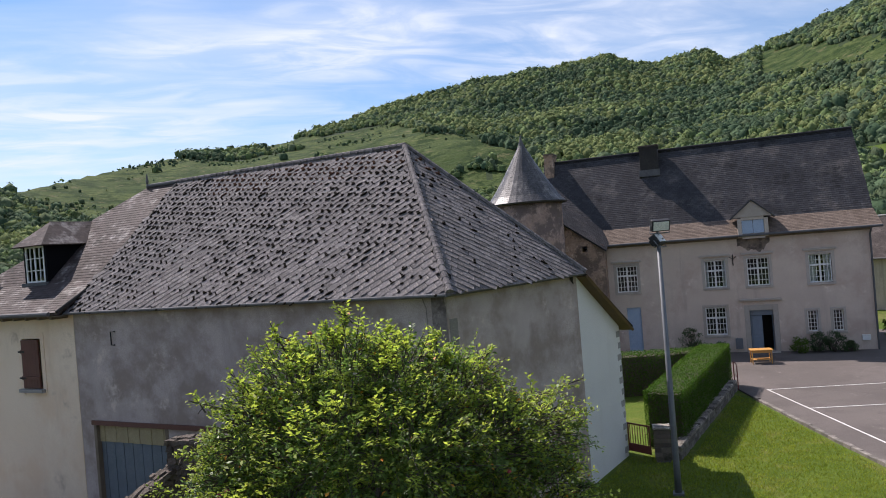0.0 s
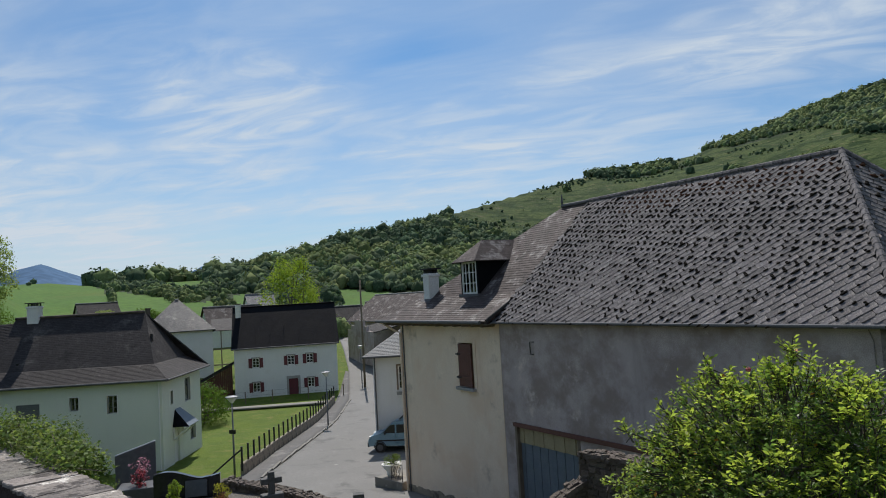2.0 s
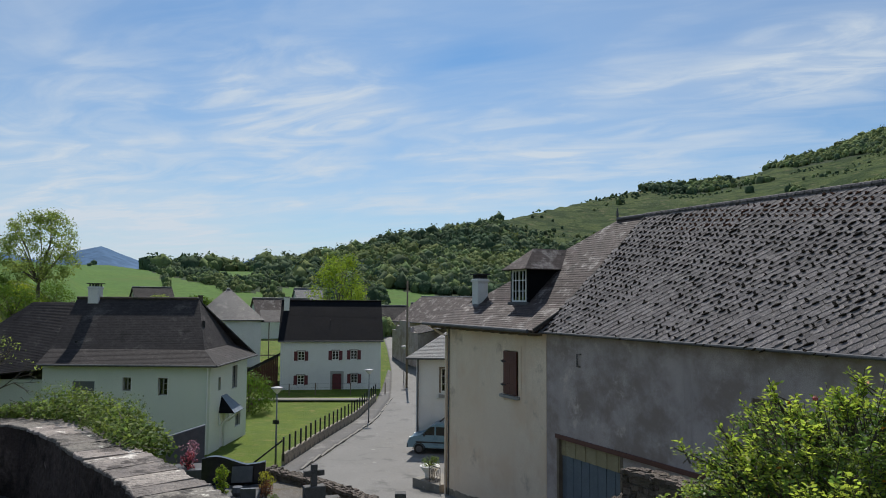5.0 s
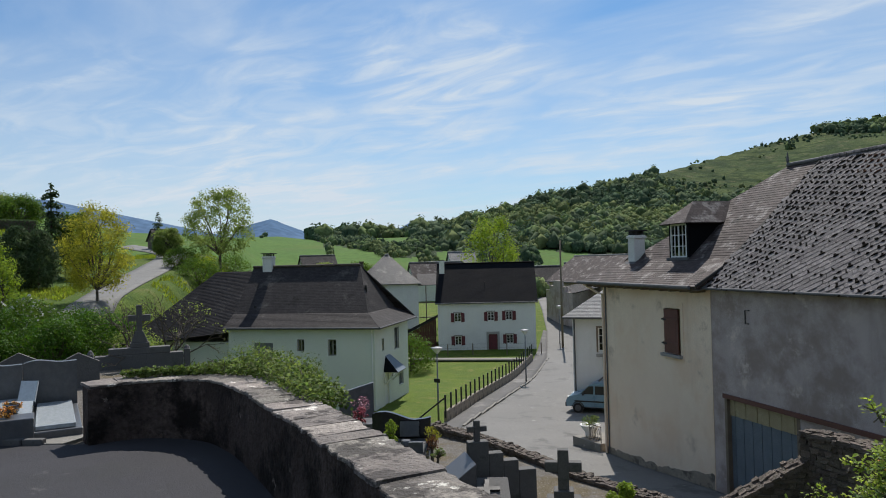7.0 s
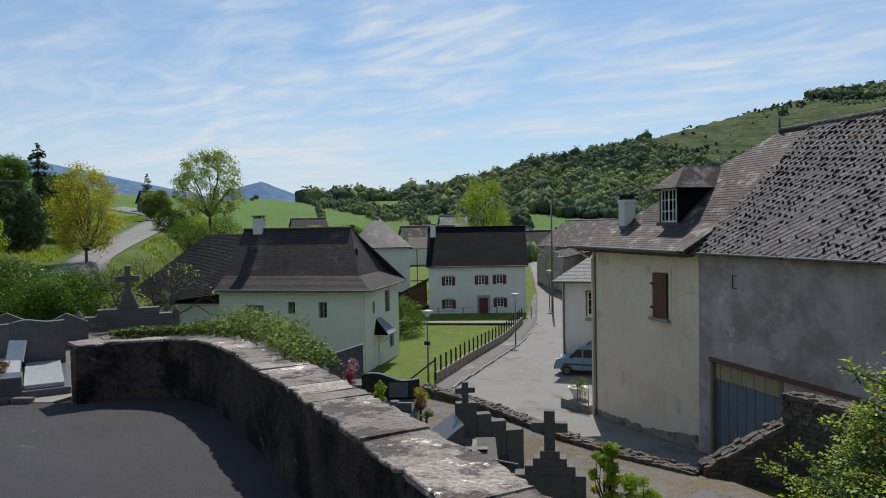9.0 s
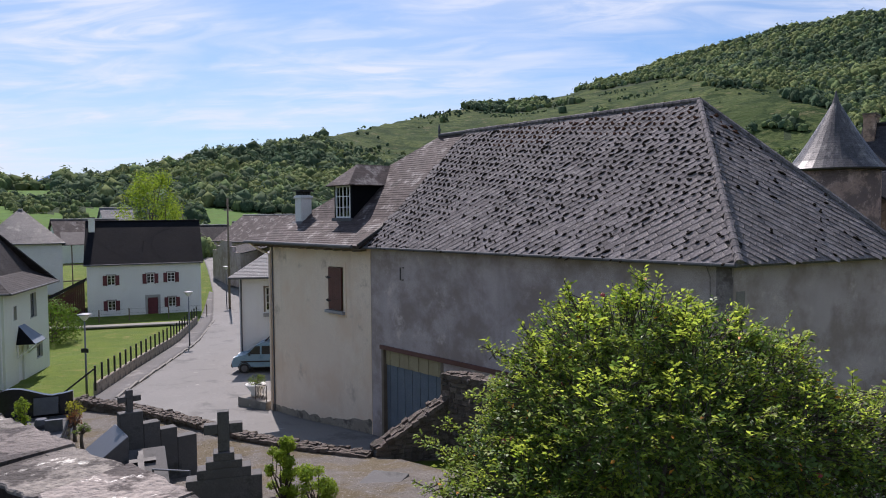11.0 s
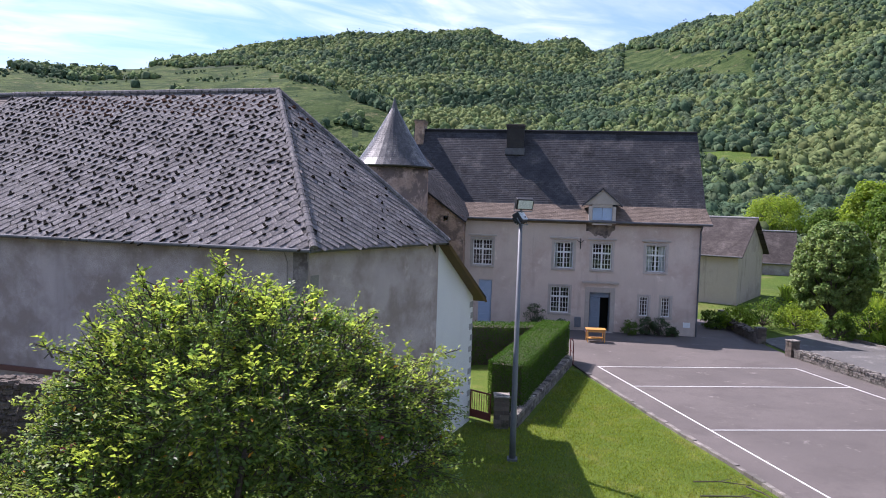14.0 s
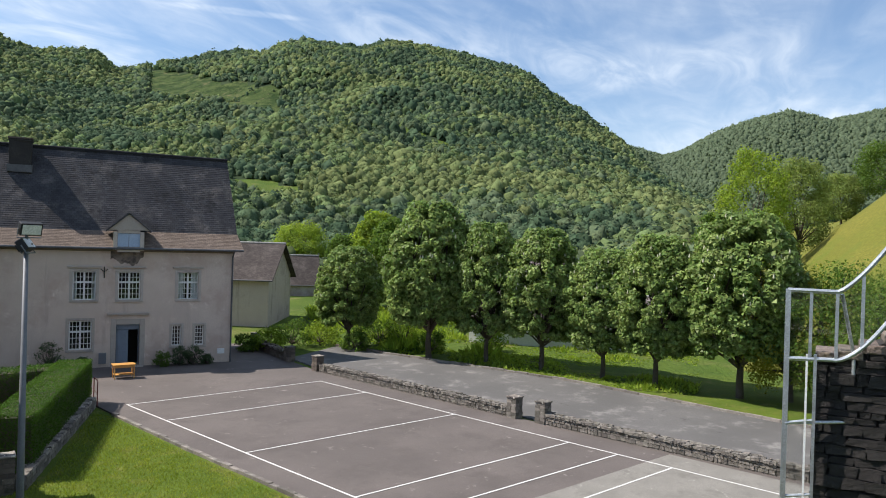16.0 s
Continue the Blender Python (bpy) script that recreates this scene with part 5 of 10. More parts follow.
    part("drainpipe", Geo().tube([(-6.2, -0.45, 6.8), (-6.2, -0.10, 6.4), (-6.2, -0.10, 0)], 0.05, 8), ZINC, ho)
    c = chimney(ho, -3.40, 3.1, 9.5, 12.92, 1.12, 0.85, SOOT, "slab")
    part("flashing", Geo().box(-4.04, 2.50, 11.00, -2.76, 2.68, 11.42), ZINC, c)
    chimney(ho, x0 + 0.35, 3.6, 9.5, 13.2, 0.6, 1.2, TOWERWALL, "slab")
    # stone dormer
    dm = part("dormer", Geo().box(1.45, -0.02, 6.7, 1.67, 0.9, 7.75).box(2.85, -0.02, 6.7, 3.07, 0.9, 7.75).box(1.67, -0.018, 7.67, 2.85, 0.9, 7.85)
              .box(1.67, 0.0, 6.6, 2.85, 0.4, 6.88), MANORSTONE, ho, "stone dormer with a small pediment", bevel=0.012, m=Matrix.Translation((0, -0.44, 0)))
    # soot and damp run down the wall below the dormer
    st = Geo()
    for k in range(24):
        a, b = 1.35 + 1.75 * k / 24, 1.35 + 1.75 * (k + 1) / 24
        za, zb2 = [5.86 + 0.30 * noise.noise(Vector((v * 2.1, 3.0, 0))) + 0.16 * noise.noise(Vector((v * 7.0, 1.0, 0))) + 0.5 * (abs(v - 2.2) / 0.9) ** 2.2 for v in (a, b)]
        st.quad((a, -0.004, min(za, 6.6)), (b, -0.004, min(zb2, 6.6)), (b, -0.004, 6.62), (a, -0.004, 6.62))
    part("damp_render", st, SOOTWASH, ho, "dark damp stain below the dormer")
    q = Geo()
    q.quad((1.2, -0.08, 7.85), (3.32, -0.08, 7.85), (2.26, -0.08, 8.75)).quad((3.32, 0.15, 7.85), (1.2, 0.15, 7.85), (2.26, 0.15, 8.75))
    q.quad((1.2, -0.08, 7.85), (2.26, -0.08, 8.75), (2.26, 0.15, 8.75), (1.2, 0.15, 7.85)).quad((2.26, -0.08, 8.75), (3.32, -0.08, 7.85), (3.32, 0.15, 7.85), (2.26, 0.15, 8.75))
    part("pediment", q, MANORSTONE, dm)
    part("dormer_roof", roofing([(1.05, -0.2, 7.78), (2.26, -0.2, 8.86), (2.26, 1.85, 8.86), (1.05, 1.0, 7.78)], 0.06).prism([(2.26, -0.2, 8.86), (3.47, -0.2, 7.78), (3.47, 1.0, 7.78), (2.26, 1.85, 8.86)], 0.06), TOWERSLATE, dm)
    for xa in (1.68, 2.27):
        part("dormer_shutter", Geo().box(xa, 0.06, 6.89, xa + 0.57, 0.10, 7.66), PALEBLUE, dm, "closed pale blue shutter")
    part("iron_bracket", Geo().tube([(1.05, -0.06, 5.1), (1.05, -0.10, 5.75)], 0.03, 6).tube([(0.86, -0.1, 5.62), (1.05, -0.1, 5.45), (1.24, -0.1, 5.62)], 0.025, 6), BLACKIRON, ho)
    part("wall_box", Geo().box(0.86, -0.22, 0.25, 1.25, 0, 0.85), LAMPSTEEL, ho, bevel=0.01)
    part("wall_box", Geo().box(7.35, -0.1, 0.55, 7.75, 0, 0.85), WHITEPAINT, ho)
    # round stair tower and the block that ties it to the front
    tx, ty, tr = -10.2, -3.2, 2.12
    part("tower_wall", Geo().lathe([(tr + 0.05, -0.3), (tr, 2), (tr, 9.75)], 40, (tx, ty, 0)), TOWERWALL, ho, "round tower of stained rough render", smooth=True)
    g = Geo()
    sides, rows = 32, 9
    for k in range(sides):
        a0, a1 = 2 * math.pi * k / sides, 2 * math.pi * (k + 1) / sides
        for j in range(rows):
            t0, t1 = j / rows, (j + 1) / rows

            def at(a, t):
                r = 2.42 * (1 - t) - 0.15 * math.sin(math.pi * t ** 0.6)
                r = max(r, 0.02)
                return (tx + r * math.cos(a), ty + r * math.sin(a), 9.72 + 3.78 * t)
            g.quad(at(a0, t0), at(a1, t0), at(a1, t1), at(a0, t1), uv=[(a0 * 2.4, t0 * 4.4), (a1 * 2.4, t0 * 4.4), (a1 * 2.4, t1 * 4.4), (a0 * 2.4, t1 * 4.4)])
    part("tower_roof", g, TOWERSLATE, ho, "conical slate roof with a metal tip")
    part("tower_eave", Geo().lathe([(2.1, 9.62), (2.44, 9.66), (2.46, 9.73), (2.1, 9.74)], 40, (tx, ty, 0)), ROOFDECK, ho)
    part("finial", Geo().lathe([(0.20, 13.15), (0.07, 13.6), (0.02, 13.85)], 12, (tx, ty, 0)), ZINC, ho)
    g = wall_geo(-9.4, -6.15, -0.3, 8.9, 0.5, [(-7.45, -7.15, 6.55, 6.9)], -1.0, top=6.55)
    part("link_wall", g, TOWERWALL, ho, "stained stone link wall below a slate verge")
    part("link_side", Geo().box(-6.6, -0.498, -0.3, -6.15, -0.01, 6.5), TOWERWALL, ho)
    part("link_roof", roofing([(-9.6, -1.25, 9.2), (-5.95, -1.25, 6.55), (-5.95, 1.0, 7.6), (-9.6, 1.0, 10.2)], 0.1), CASTLESLATE, ho)


manor()


# ---- the barn and the cream house joined to it ----
BARN = pose(5.02, 15.79, 0, 0, 0, -43.46)


def barn():
    ho = thing("barn", BARN, "large barn in grey cement render under a lichened slate roof", "barn")
    holes = [(-13.3, -9.96, -1.4, 2.72), (-5.25, -4.49, 3.94, 5.1)]
    part("wall", wall_geo(-13.9, -0.25, -1.4, 6.42, 0.5, holes, 0.3), GREYRENDER, ho, "grey cement render, patched and stained")
    c, d = Vector((1.25, 6.07, 0)), Vector((1.64, 9.28, 0))
    b = Vector((-0.25, 0.3, 0))

    def side_wall(p, q, z0, zp, zq, mat, name, label=""):
        e = q - p
        m = Matrix.Translation(p) @ Matrix.Rotation(math.atan2(e.y, e.x), 4, "Z")
        return part(name, wall_geo(0, e.length, z0, zp, 0.5, (), 0.0, top=zq), mat, ho, label, m=m)
    side_wall(b, c, -1.4, 6.42, 6.42, GREYRENDER, "wall")
    side_wall(c, d, -1.0, 6.40, 4.40, WHITEWALL, "wall", "white limewashed end wall with dark corner stones")
    part("wall", Geo().box(-13.9, 9.3, -1.4, 1.2, 9.8, 4.2), GREYRENDER, ho)
    # corner stones on the white wall
    e = (d - c).normalized()
    rm = Matrix.Translation(d) @ Matrix.Rotation(math.atan2(e.y, e.x), 4, "Z")
    for k in range(11):
        w = 0.20 if k % 2 else 0.32
        part("quoin", Geo().box(-w, -0.012, 0.1 + k * 0.39, 0.01, 0.02, 0.1 + k * 0.39 + 0.2), GREYSTONE, ho, m=rm)
    part("drainpipe", Geo().tube([(1.22, 5.7, 6.3), (1.15, 5.97, 6.0), (1.15, 5.97, 0)], 0.05, 8), BLACKIRON, ho)
    part("gutter", Geo().tube([(-0.05, -0.08, 6.36), (1.5, 5.95, 6.36)], 0.045, 8), ZINC, ho)
    part("gutter", Geo().tube([(-13.8, -0.08, 6.36), (-0.05, -0.08, 6.36)], 0.045, 8), ZINC, ho)
    # pipe and patch at the corner
    part("corner_patch", Geo().box(-0.66, 0.286, 3.4, -0.30, 0.3, 6.3), DAMPCEMENT, ho, "damp dark cement patch")
    part("corner_patch", Geo().box(0.06, -0.014, 4.9, 0.34, 0.0, 5.75), CONCRETE, ho, "pale cement patch", m=Matrix.Translation(b) @ Matrix.Rotation(math.atan2(c.y - b.y, c.x - b.x), 4, "Z"))
    for x in (-0.80, -0.28):
        part("cable", Geo().tube([(x - 0.1, 0.27, 6.32), (x, 0.272, 6.05), (x + 0.02, 0.272, 4.9), (x, 0.272, 3.3)], 0.012, 6), DAMPCEMENT, ho)
    # roof boards under the slates
    A, RL = (-3.69, 4.99, 10.8), (-13.8, 4.99, 10.8)
    B, C, D = (0.0, 0.0, 6.4), (1.55, 6.0, 6.4), (2.05, 9.6, 4.30)
    part("roof_deck", Geo().prism([(-13.9, 0, 6.4), B, A, RL], 0.1), ROOFDECK, ho)
    part("roof_deck", Geo().prism([B, C, A], 0.1), ROOFDECK, ho)
    part("rear_roof", roofing([A, C, D], 0.1), SLATE, ho)
    part("rear_roof", roofing([A, D, (-13.8, 10.2, 4.3), RL], 0.1), SLATE, ho)
    part("verge_board", Geo().tube([(1.60, 6.05, 6.28), (2.03, 9.62, 4.18)], 0.06, 4), TANWOOD, ho, "yellowish timber verge board")
    part("verge_soffit", Geo().prism([(1.2, 6.1, 6.30), (1.6, 6.05, 6.30), (2.03, 9.6, 4.2), (1.6, 9.6, 4.2)], 0.03), TANWOOD, ho)
    # hip and ridge caps in overlapping lengths
    for p, q, n in ((A, B, 30), (RL, A, 34), (A, C, 28)):
        p, q = Vector(p), Vector(q)
        for k in range(n):
            a, c2 = p.lerp(q, k / n), p.lerp(q, (k + 1.12) / n)
            part("hip_tile", Geo().tube([a + Vector((0, 0, 0.06)), c2 + Vector((0, 0, 0.035))], [0.075, 0.105], 8), BARNSLATE, ho)
    # cart doors
    x0, x1 = -13.3, -9.96
    n = 15
    dr = part("cart_door", Geo().box(x0 + 0.1, 0.492, -1.35, x1 - 0.1, 0.52, 2.18), OLDWOOD, ho, "weathered grey-blue plank cart doors")
    for k in range(n):
        a = x0 + 0.1 + (x1 - x0 - 0.2) * k / n
        part("plank", Geo().box(a, 0.44 + 0.012 * (k % 2), -1.35, a + (x1 - x0 - 0.2) / n - 0.012, 0.49, 2.18), BLUEDOOR, dr)
    for k in range(12):
        a = x0 + 0.08 + (x1 - x0 - 0.16) * k / 12
        part("sheet", Geo().box(a, 0.40 + 0.02 * (k % 2), 2.16, a + (x1 - x0 - 0.16) / 12, 0.43 + 0.02 * (k % 2), 2.70), OCHRESHEET, dr, "yellowed sheet strip")
    part("door_post", Geo().box(x0, 0.28, -1.4, x0 + 0.12, 0.5, 2.72), OLDWOOD, ho)
    part("door_post", Geo().box(x1 - 0.12, 0.28, -1.4, x1, 0.5, 2.72), OLDWOOD, ho)
    part("lintel", Geo().box(x0 - 0.05, 0.24, 2.72, -6.7, 0.5, 2.86), SHUTTERRED, ho, "rusty red steel lintel")
    g = Geo().box(-5.25, 0.36, 3.94, -4.88, 0.40, 5.1).box(-4.86, 0.36, 3.94, -4.49, 0.40, 5.1).box(-5.25, 0.34, 4.2, -4.49, 0.362, 4.28).box(-5.25, 0.34, 4.8, -4.49, 0.362, 4.88)
    part("hatch", g, OLDWOOD, ho, "old grey wooden hatch")
    part("iron_hook", Geo().tube([(-11.95, 0.28, 5.7), (-12.1, 0.24, 5.7), (-12.1, 0.24, 5.28), (-11.98, 0.28, 5.28)], 0.022, 6), BLACKIRON, ho)


barn()


def cream_house():
    ho = thing("house", BARN, "cream-rendered house with a brown-red shutter and a flared slate roof", "house")
    xl, xr, ze = -21.5, -13.9, 6.42
    part("wall", wall_geo(xl, xr - 0.002, -1.9, ze, 0.45, [(-16.65, -15.68, 3.84, 5.53)], 0.28), CREAM, ho, "cream lime render, damp-stained at the foot")
    part("wall", Geo().box(xl, 0.732, -1.9, xl + 0.45, 9.3, ze), CREAM, ho)
    part("wall", Geo().box(xl, 9.302, -1.9, xr, 9.75, ze), CREAM, ho)
    sh = part("shutter", Geo().box(-16.61, 0.246, 3.88, -15.735, 0.256, 5.49), SHUTTERRED, ho, "closed brown-red plank shutter")
    for k in range(6):
        a = -16.62 + 0.15 * k
        part("board", Geo().box(a, 0.20, 3.87, a + 0.145, 0.25, 5.50), SHUTTERRED, sh)
    for z in (4.15, 5.05):
        part("batten", Geo().box(-16.64, 0.165, z, -15.70, 0.201, z + 0.12), SHUTTERRED, sh)
        part("hinge", Geo().box(-16.74, 0.155, z + 0.03, -16.4, 0.164, z + 0.09), BLACKIRON, sh)
    part("surround", Geo().box(-16.85, 0.262, 3.6, -16.66, 0.3, 5.75).box(-15.67, 0.262, 3.6, -15.48, 0.3, 5.75).box(-16.66, 0.262, 5.54, -15.67, 0.3, 5.75), CREAM, ho)
    part("sill", Geo().box(-16.8, 0.12, 3.72, -15.55, 0.32, 3.835), GREYSTONE, ho, bevel=0.01)
    # ragged damp patch of old render at the foot of the wall
    foot = Geo()
    xs = [xl + 0.02 + (xr - xl - 0.04) * k / 60 for k in range(61)]

    def damp_top(x):
        g = BARN @ Vector((x, 0.2, 0))
        return gz(g.x, g.y) + 0.30 + 0.22 * noise.noise(Vector((x * 1.3, 2.0, 0))) + 0.10 * noise.noise(Vector((x * 5.0, 7.0, 0))) + 0.25 * max(0.0, (x + 16.5) / 3.0)
    for a, b in zip(xs, xs[1:]):
        foot.quad((a, 0.272, -1.9), (b, 0.272, -1.9), (b, 0.276, damp_top(b)), (a, 0.276, damp_top(a)))
        foot.quad((a, 0.276, damp_top(a)), (b, 0.276, damp_top(b)), (b, 0.29, damp_top(b)), (a, 0.29, damp_top(a)))
    part("damp_render", foot, DAMP, ho, "dark damp-stained render at the foot of the wall")
    el, yf, zf = -22.45, -0.38, 6.42
    bk, zb, zr = 1.3, 7.36, 10.78
    rl, rr = -15.4, -13.75
    fl = -20.9
    part("roof_skirt", roofing([(el, yf, zf), (rr, yf, zf), (rr, bk, zb), (fl, bk, zb)], 0.09), CREAMSLATE, ho, "pale weathered slate skirt")
    part("roof", roofing([(fl, bk, zb), (rr, bk, zb), (rr, 4.99, zr), (rl, 4.99, zr)], 0.09), CREAMSLATE, ho, "weathered brown-grey slate roof")
    part("roof_skirt", roofing([(el, 10.4, zf), (el, yf, zf), (fl, bk, zb), (fl, 8.7, zb)], 0.09), CREAMSLATE, ho)
    part("roof", roofing([(fl, 8.7, zb), (fl, bk, zb), (rl, 4.99, zr)], 0.09), CREAMSLATE, ho)
    part("roof", roofing([(rr, 10.4, zf), (el, 10.4, zf), (rl, 4.99, zr), (rr, 4.99, zr)], 0.09), CREAMSLATE, ho)
    part("verge", Geo().tube([(rr, yf, zf + 0.03), (rr, bk, zb + 0.03), (rr, 4.99, zr + 0.03)], 0.05, 6), ROOFDECK, ho)
    part("ridge_cap", Geo().tube([(rl, 4.99, zr + 0.06), (rr, 4.99, zr + 0.06)], 0.08, 8), ZINC, ho)
    part("finial", Geo().lathe([(0.05, 0), (0.03, 0.15), (0.06, 0.22), (0.012, 0.55)], 8, (rl, 4.99, zr)), ZINC, ho)
    part("soffit", Geo().box(el + 0.1, yf + 0.05, zf - 0.13, rr - 0.02, 0.29, zf - 0.10), OLDWOOD, ho)
    for k in range(13):
        x = -21.9 + k * 0.64
        part("rafter_end", Geo().box(x, yf + 0.08, zf - 0.22, x + 0.09, 0.28, zf - 0.131), OLDWOOD, ho)
    gutter(ho, (el, yf - 0.06, zf - 0.03), (rr - 0.3, yf - 0.06, zf - 0.03))
    part("drainpipe", Geo().tube([(-22.1, yf, 6.35), (-21.75, 0.1, 5.95), (-21.42, 0.22, 5.85), (-21.42, 0.22, -1.5)], 0.055, 8), CREAM, ho, "cream-painted drainpipe")
    part("drainpipe", Geo().tube([(-21.2, 0.24, 6.3), (-21.2, 0.24, -1.5)], 0.03, 8), ZINC, ho)
    chimney(ho, -20.35, 1.35, 6.9, 8.42, 0.52, 0.52, WHITEWALL)
    # dormer with dark slate cheeks
    dx0, dx1, dy = -17.78, -16.5, 1.30
    dm = part("dormer", Geo().box(dx0, dy, 7.2, dx0 + 0.12, 3.2, 8.82).box(dx1 - 0.12, dy, 7.2, dx1, 3.2, 8.82).box(dx0 + 0.12, dy + 0.02, 8.74, dx1 - 0.12, 3.2, 8.82), DARKSLATE, ho, "slate-hung dormer with a small hipped roof")
    window(ho, Matrix.Translation((dx0 + 0.12, dy - 0.14, 7.42)), dx1 - dx0 - 0.24, 1.3, 4, 3, depth=0.12)
    cx = (dx0 + dx1) / 2
    q = Geo().prism([(dx0 - 0.22, dy - 0.3, 8.74), (cx, 2.0, 9.62), (cx, 3.85, 9.62), (dx0 - 0.22, 3.0, 8.74)], 0.05)
    q.prism([(dx1 + 0.22, dy - 0.3, 8.74), (dx1 + 0.22, 3.0, 8.74), (cx, 3.85, 9.62), (cx, 2.0, 9.62)], 0.05)
    q.prism([(dx0 - 0.22, dy - 0.3, 8.74), (dx1 + 0.22, dy - 0.3, 8.74), (cx, 2.0, 9.62)], 0.05)
    part("dormer_roof", q, CREAMSLATE, dm)
    part("apron", Geo().box(dx0 - 0.05, dy - 0.12, 7.28, dx1 + 0.05, dy - 0.02, 7.42), ZINC, dm)
    part("flashing", Geo().prism([(-20.75, 0.95, 7.17), (-19.95, 0.95, 7.17), (-19.95, 1.08, 7.28), (-20.75, 1.08, 7.28)], 0.02), ZINC, ho)


cream_house()
# ---- the other houses ----
def street_houses():
    # white house behind the van
    m = pose(-16.2, 42.2, 0, 0, 0, 12)
    ho = simple_house(m, 9.0, 8.0, -2.4, 4.1, 6.8, 0.55, WHITEWALL, PALESLATE, "white house with a pale slate hipped roof beside the street", (4.0, 4.0), holes=[(1.55, 2.45, 1.7, 3.15)])
    w = window(ho, Matrix.Translation((1.55, 0, 1.7)), 0.9, 1.45, 2, 3, surround=(OLDWOOD, 0.1), depth=0.16)
    part("window_box", Geo().box(-0.1, -0.26, -0.32, 1.0, -0.03, -0.14), GREYSTONE, w)
    part("drainpipe", Geo().tube([(0.15, -0.3, 4.0), (0.12, -0.08, 3.7), (0.12, -0.08, -2.2)], 0.045, 8), ZINC, ho)

    # pale house below the graveyard
    m = pose(-27.28, 36.5, 0, 0, 0, 18.0)
    fr = [(-5.3, -4.79, 1.85, 2.64), (-3.16, -2.58, 1.58, 2.63), (-8.35, -7.0, 1.5, 2.4)]
    ho = thing("house", m, "pale two-storey house with a dark hipped slate roof", "house")
    part("wall", wall_geo(-10.2, 0, -2.6, 3.55, 0.4, fr), PALEWALL, ho, "pale green-white render")
    sm = pose(0, 0, 0, 0, 0, 90)
    sd = [(1.5, 1.95, 1.7, 2.5), (4.3, 5.4, 1.45, 2.95), (2.0, 2.95, -2.0, 0.1), (5.2, 6.3, -1.2, 0.2)]
    part("wall", wall_geo(0.402, 7.7, -2.6, 3.55, 0.4, sd), PALEWALL, ho, m=sm)
    part("wall", Geo().box(-10.2, 7.3, -2.6, -0.402, 7.7, 3.55), PALEWALL, ho)
    part("wall", Geo().box(-10.2, 0.402, -2.6, -9.8, 7.298, 3.55), PALEWALL, ho)
    for (a, b, c, d), (co, ro) in zip(fr[:2], ((2, 2), (2, 3))):
        window(ho, Matrix.Translation((a, 0, c)), b - a, d - c, co, ro, mat=GREYSTONE, depth=0.14, surround=(WHITEPAINT, 0.05))
    cs = part("closed_shutter", Geo().box(-8.35, 0.05, 1.5, -7.0, 0.08, 2.4), LAMPSTEEL, ho, "closed grey louvred shutter")
    for k in range(9):
        part("slat", Geo().box(-8.33, 0.02, 1.5 + k * 0.1, -7.02, 0.049, 1.585 + k * 0.1), LAMPSTEEL, cs)
    for a, b, c, d in (sd[0], sd[1], sd[3]):
        window(ho, sm @ Matrix.Translation((a, 0, c)), b - a, d - c, 2, 3, mat=LAMPSTEEL, depth=0.14, surround=(WHITEPAINT, 0.05))
    part("door", Geo().box(2.0, 0.12, -2.0, 2.95, 0.17, 0.1).box(2.1, 0.10, -1.0, 2.85, 0.121, -0.05), WHITEPAINT, ho, m=sm)
    aw = part("awning", Geo().prism([(1.7, -1.0, 0.3), (3.7, -1.0, 0.3), (3.2, 0.0, 1.3), (2.2, 0.0, 1.3)], 0.07), GREYBLUE, ho, "small slate porch roof on brackets", m=sm)
    part("awning_end", Geo().prism([(1.7, -1.0, 0.3), (1.7, 0, 0.3), (2.2, 0, 1.3)], 0.05), DARKSLATE, aw)
    part("awning_end", Geo().prism([(3.7, 0, 0.3), (3.7, -1.0, 0.3), (3.2, 0, 1.3)], 0.05), DARKSLATE, aw)
    for x in (1.8, 3.6):
        part("bracket", Geo().tube([(x, -0.92, 0.28), (x, -0.05, -0.5)], 0.05, 6).tube([(x, -0.05, -0.5), (x, -0.05, 0.32)], 0.05, 6), WHITEPAINT, aw)
    o, ze, zr, t = 0.5, 3.45, 7.35, 0.1
    yr = 3.85
    f = 0.9
    zb = ze + 0.55
    part("roof", roofing([(-10.3, -o, ze), (o, -o, ze), (-f + 0.2, f, zb + 0.25), (-10.3, f, zb + 0.25)], t).prism([(-10.3, f, zb + 0.25), (-f + 0.2, f, zb + 0.25), (-2.2, yr, zr), (-10.3, yr, zr)], t), SLATE, ho, "dark slate roof flared at the eaves")
    part("roof", roofing([(o, -o, ze), (o, 8.2, ze), (-f + 0.2, 7.0, zb + 0.25), (-f + 0.2, f, zb + 0.25)], t).prism([(-f + 0.2, f, zb + 0.25), (-f + 0.2, 7.0, zb + 0.25), (-2.2, yr, zr)], t), SLATE, ho)
    part("roof", roofing([(o, 8.2, ze), (-10.3, 8.2, ze), (-10.3, yr, zr), (-2.2, yr, zr)], t), SLATE, ho)
    part("ridge_cap", Geo().tube([(-10.3, yr, zr + 0.05), (-2.2, yr, zr + 0.05)], 0.09, 8), DARKSTONE, ho)
    gutter(ho, (-10.3, -o - 0.06, ze - 0.06), (o, -o - 0.06, ze - 0.06))
    gutter(ho, (o + 0.05, -o - 0.06, ze - 0.06), (o + 0.05, 8.2, ze - 0.06))
    part("drainpipe", Geo().tube([(-0.1, -0.4, 3.4), (-0.15, -0.08, 3.0), (-0.15, -0.08, -2.2)], 0.045, 8), WHITEPAINT, ho)
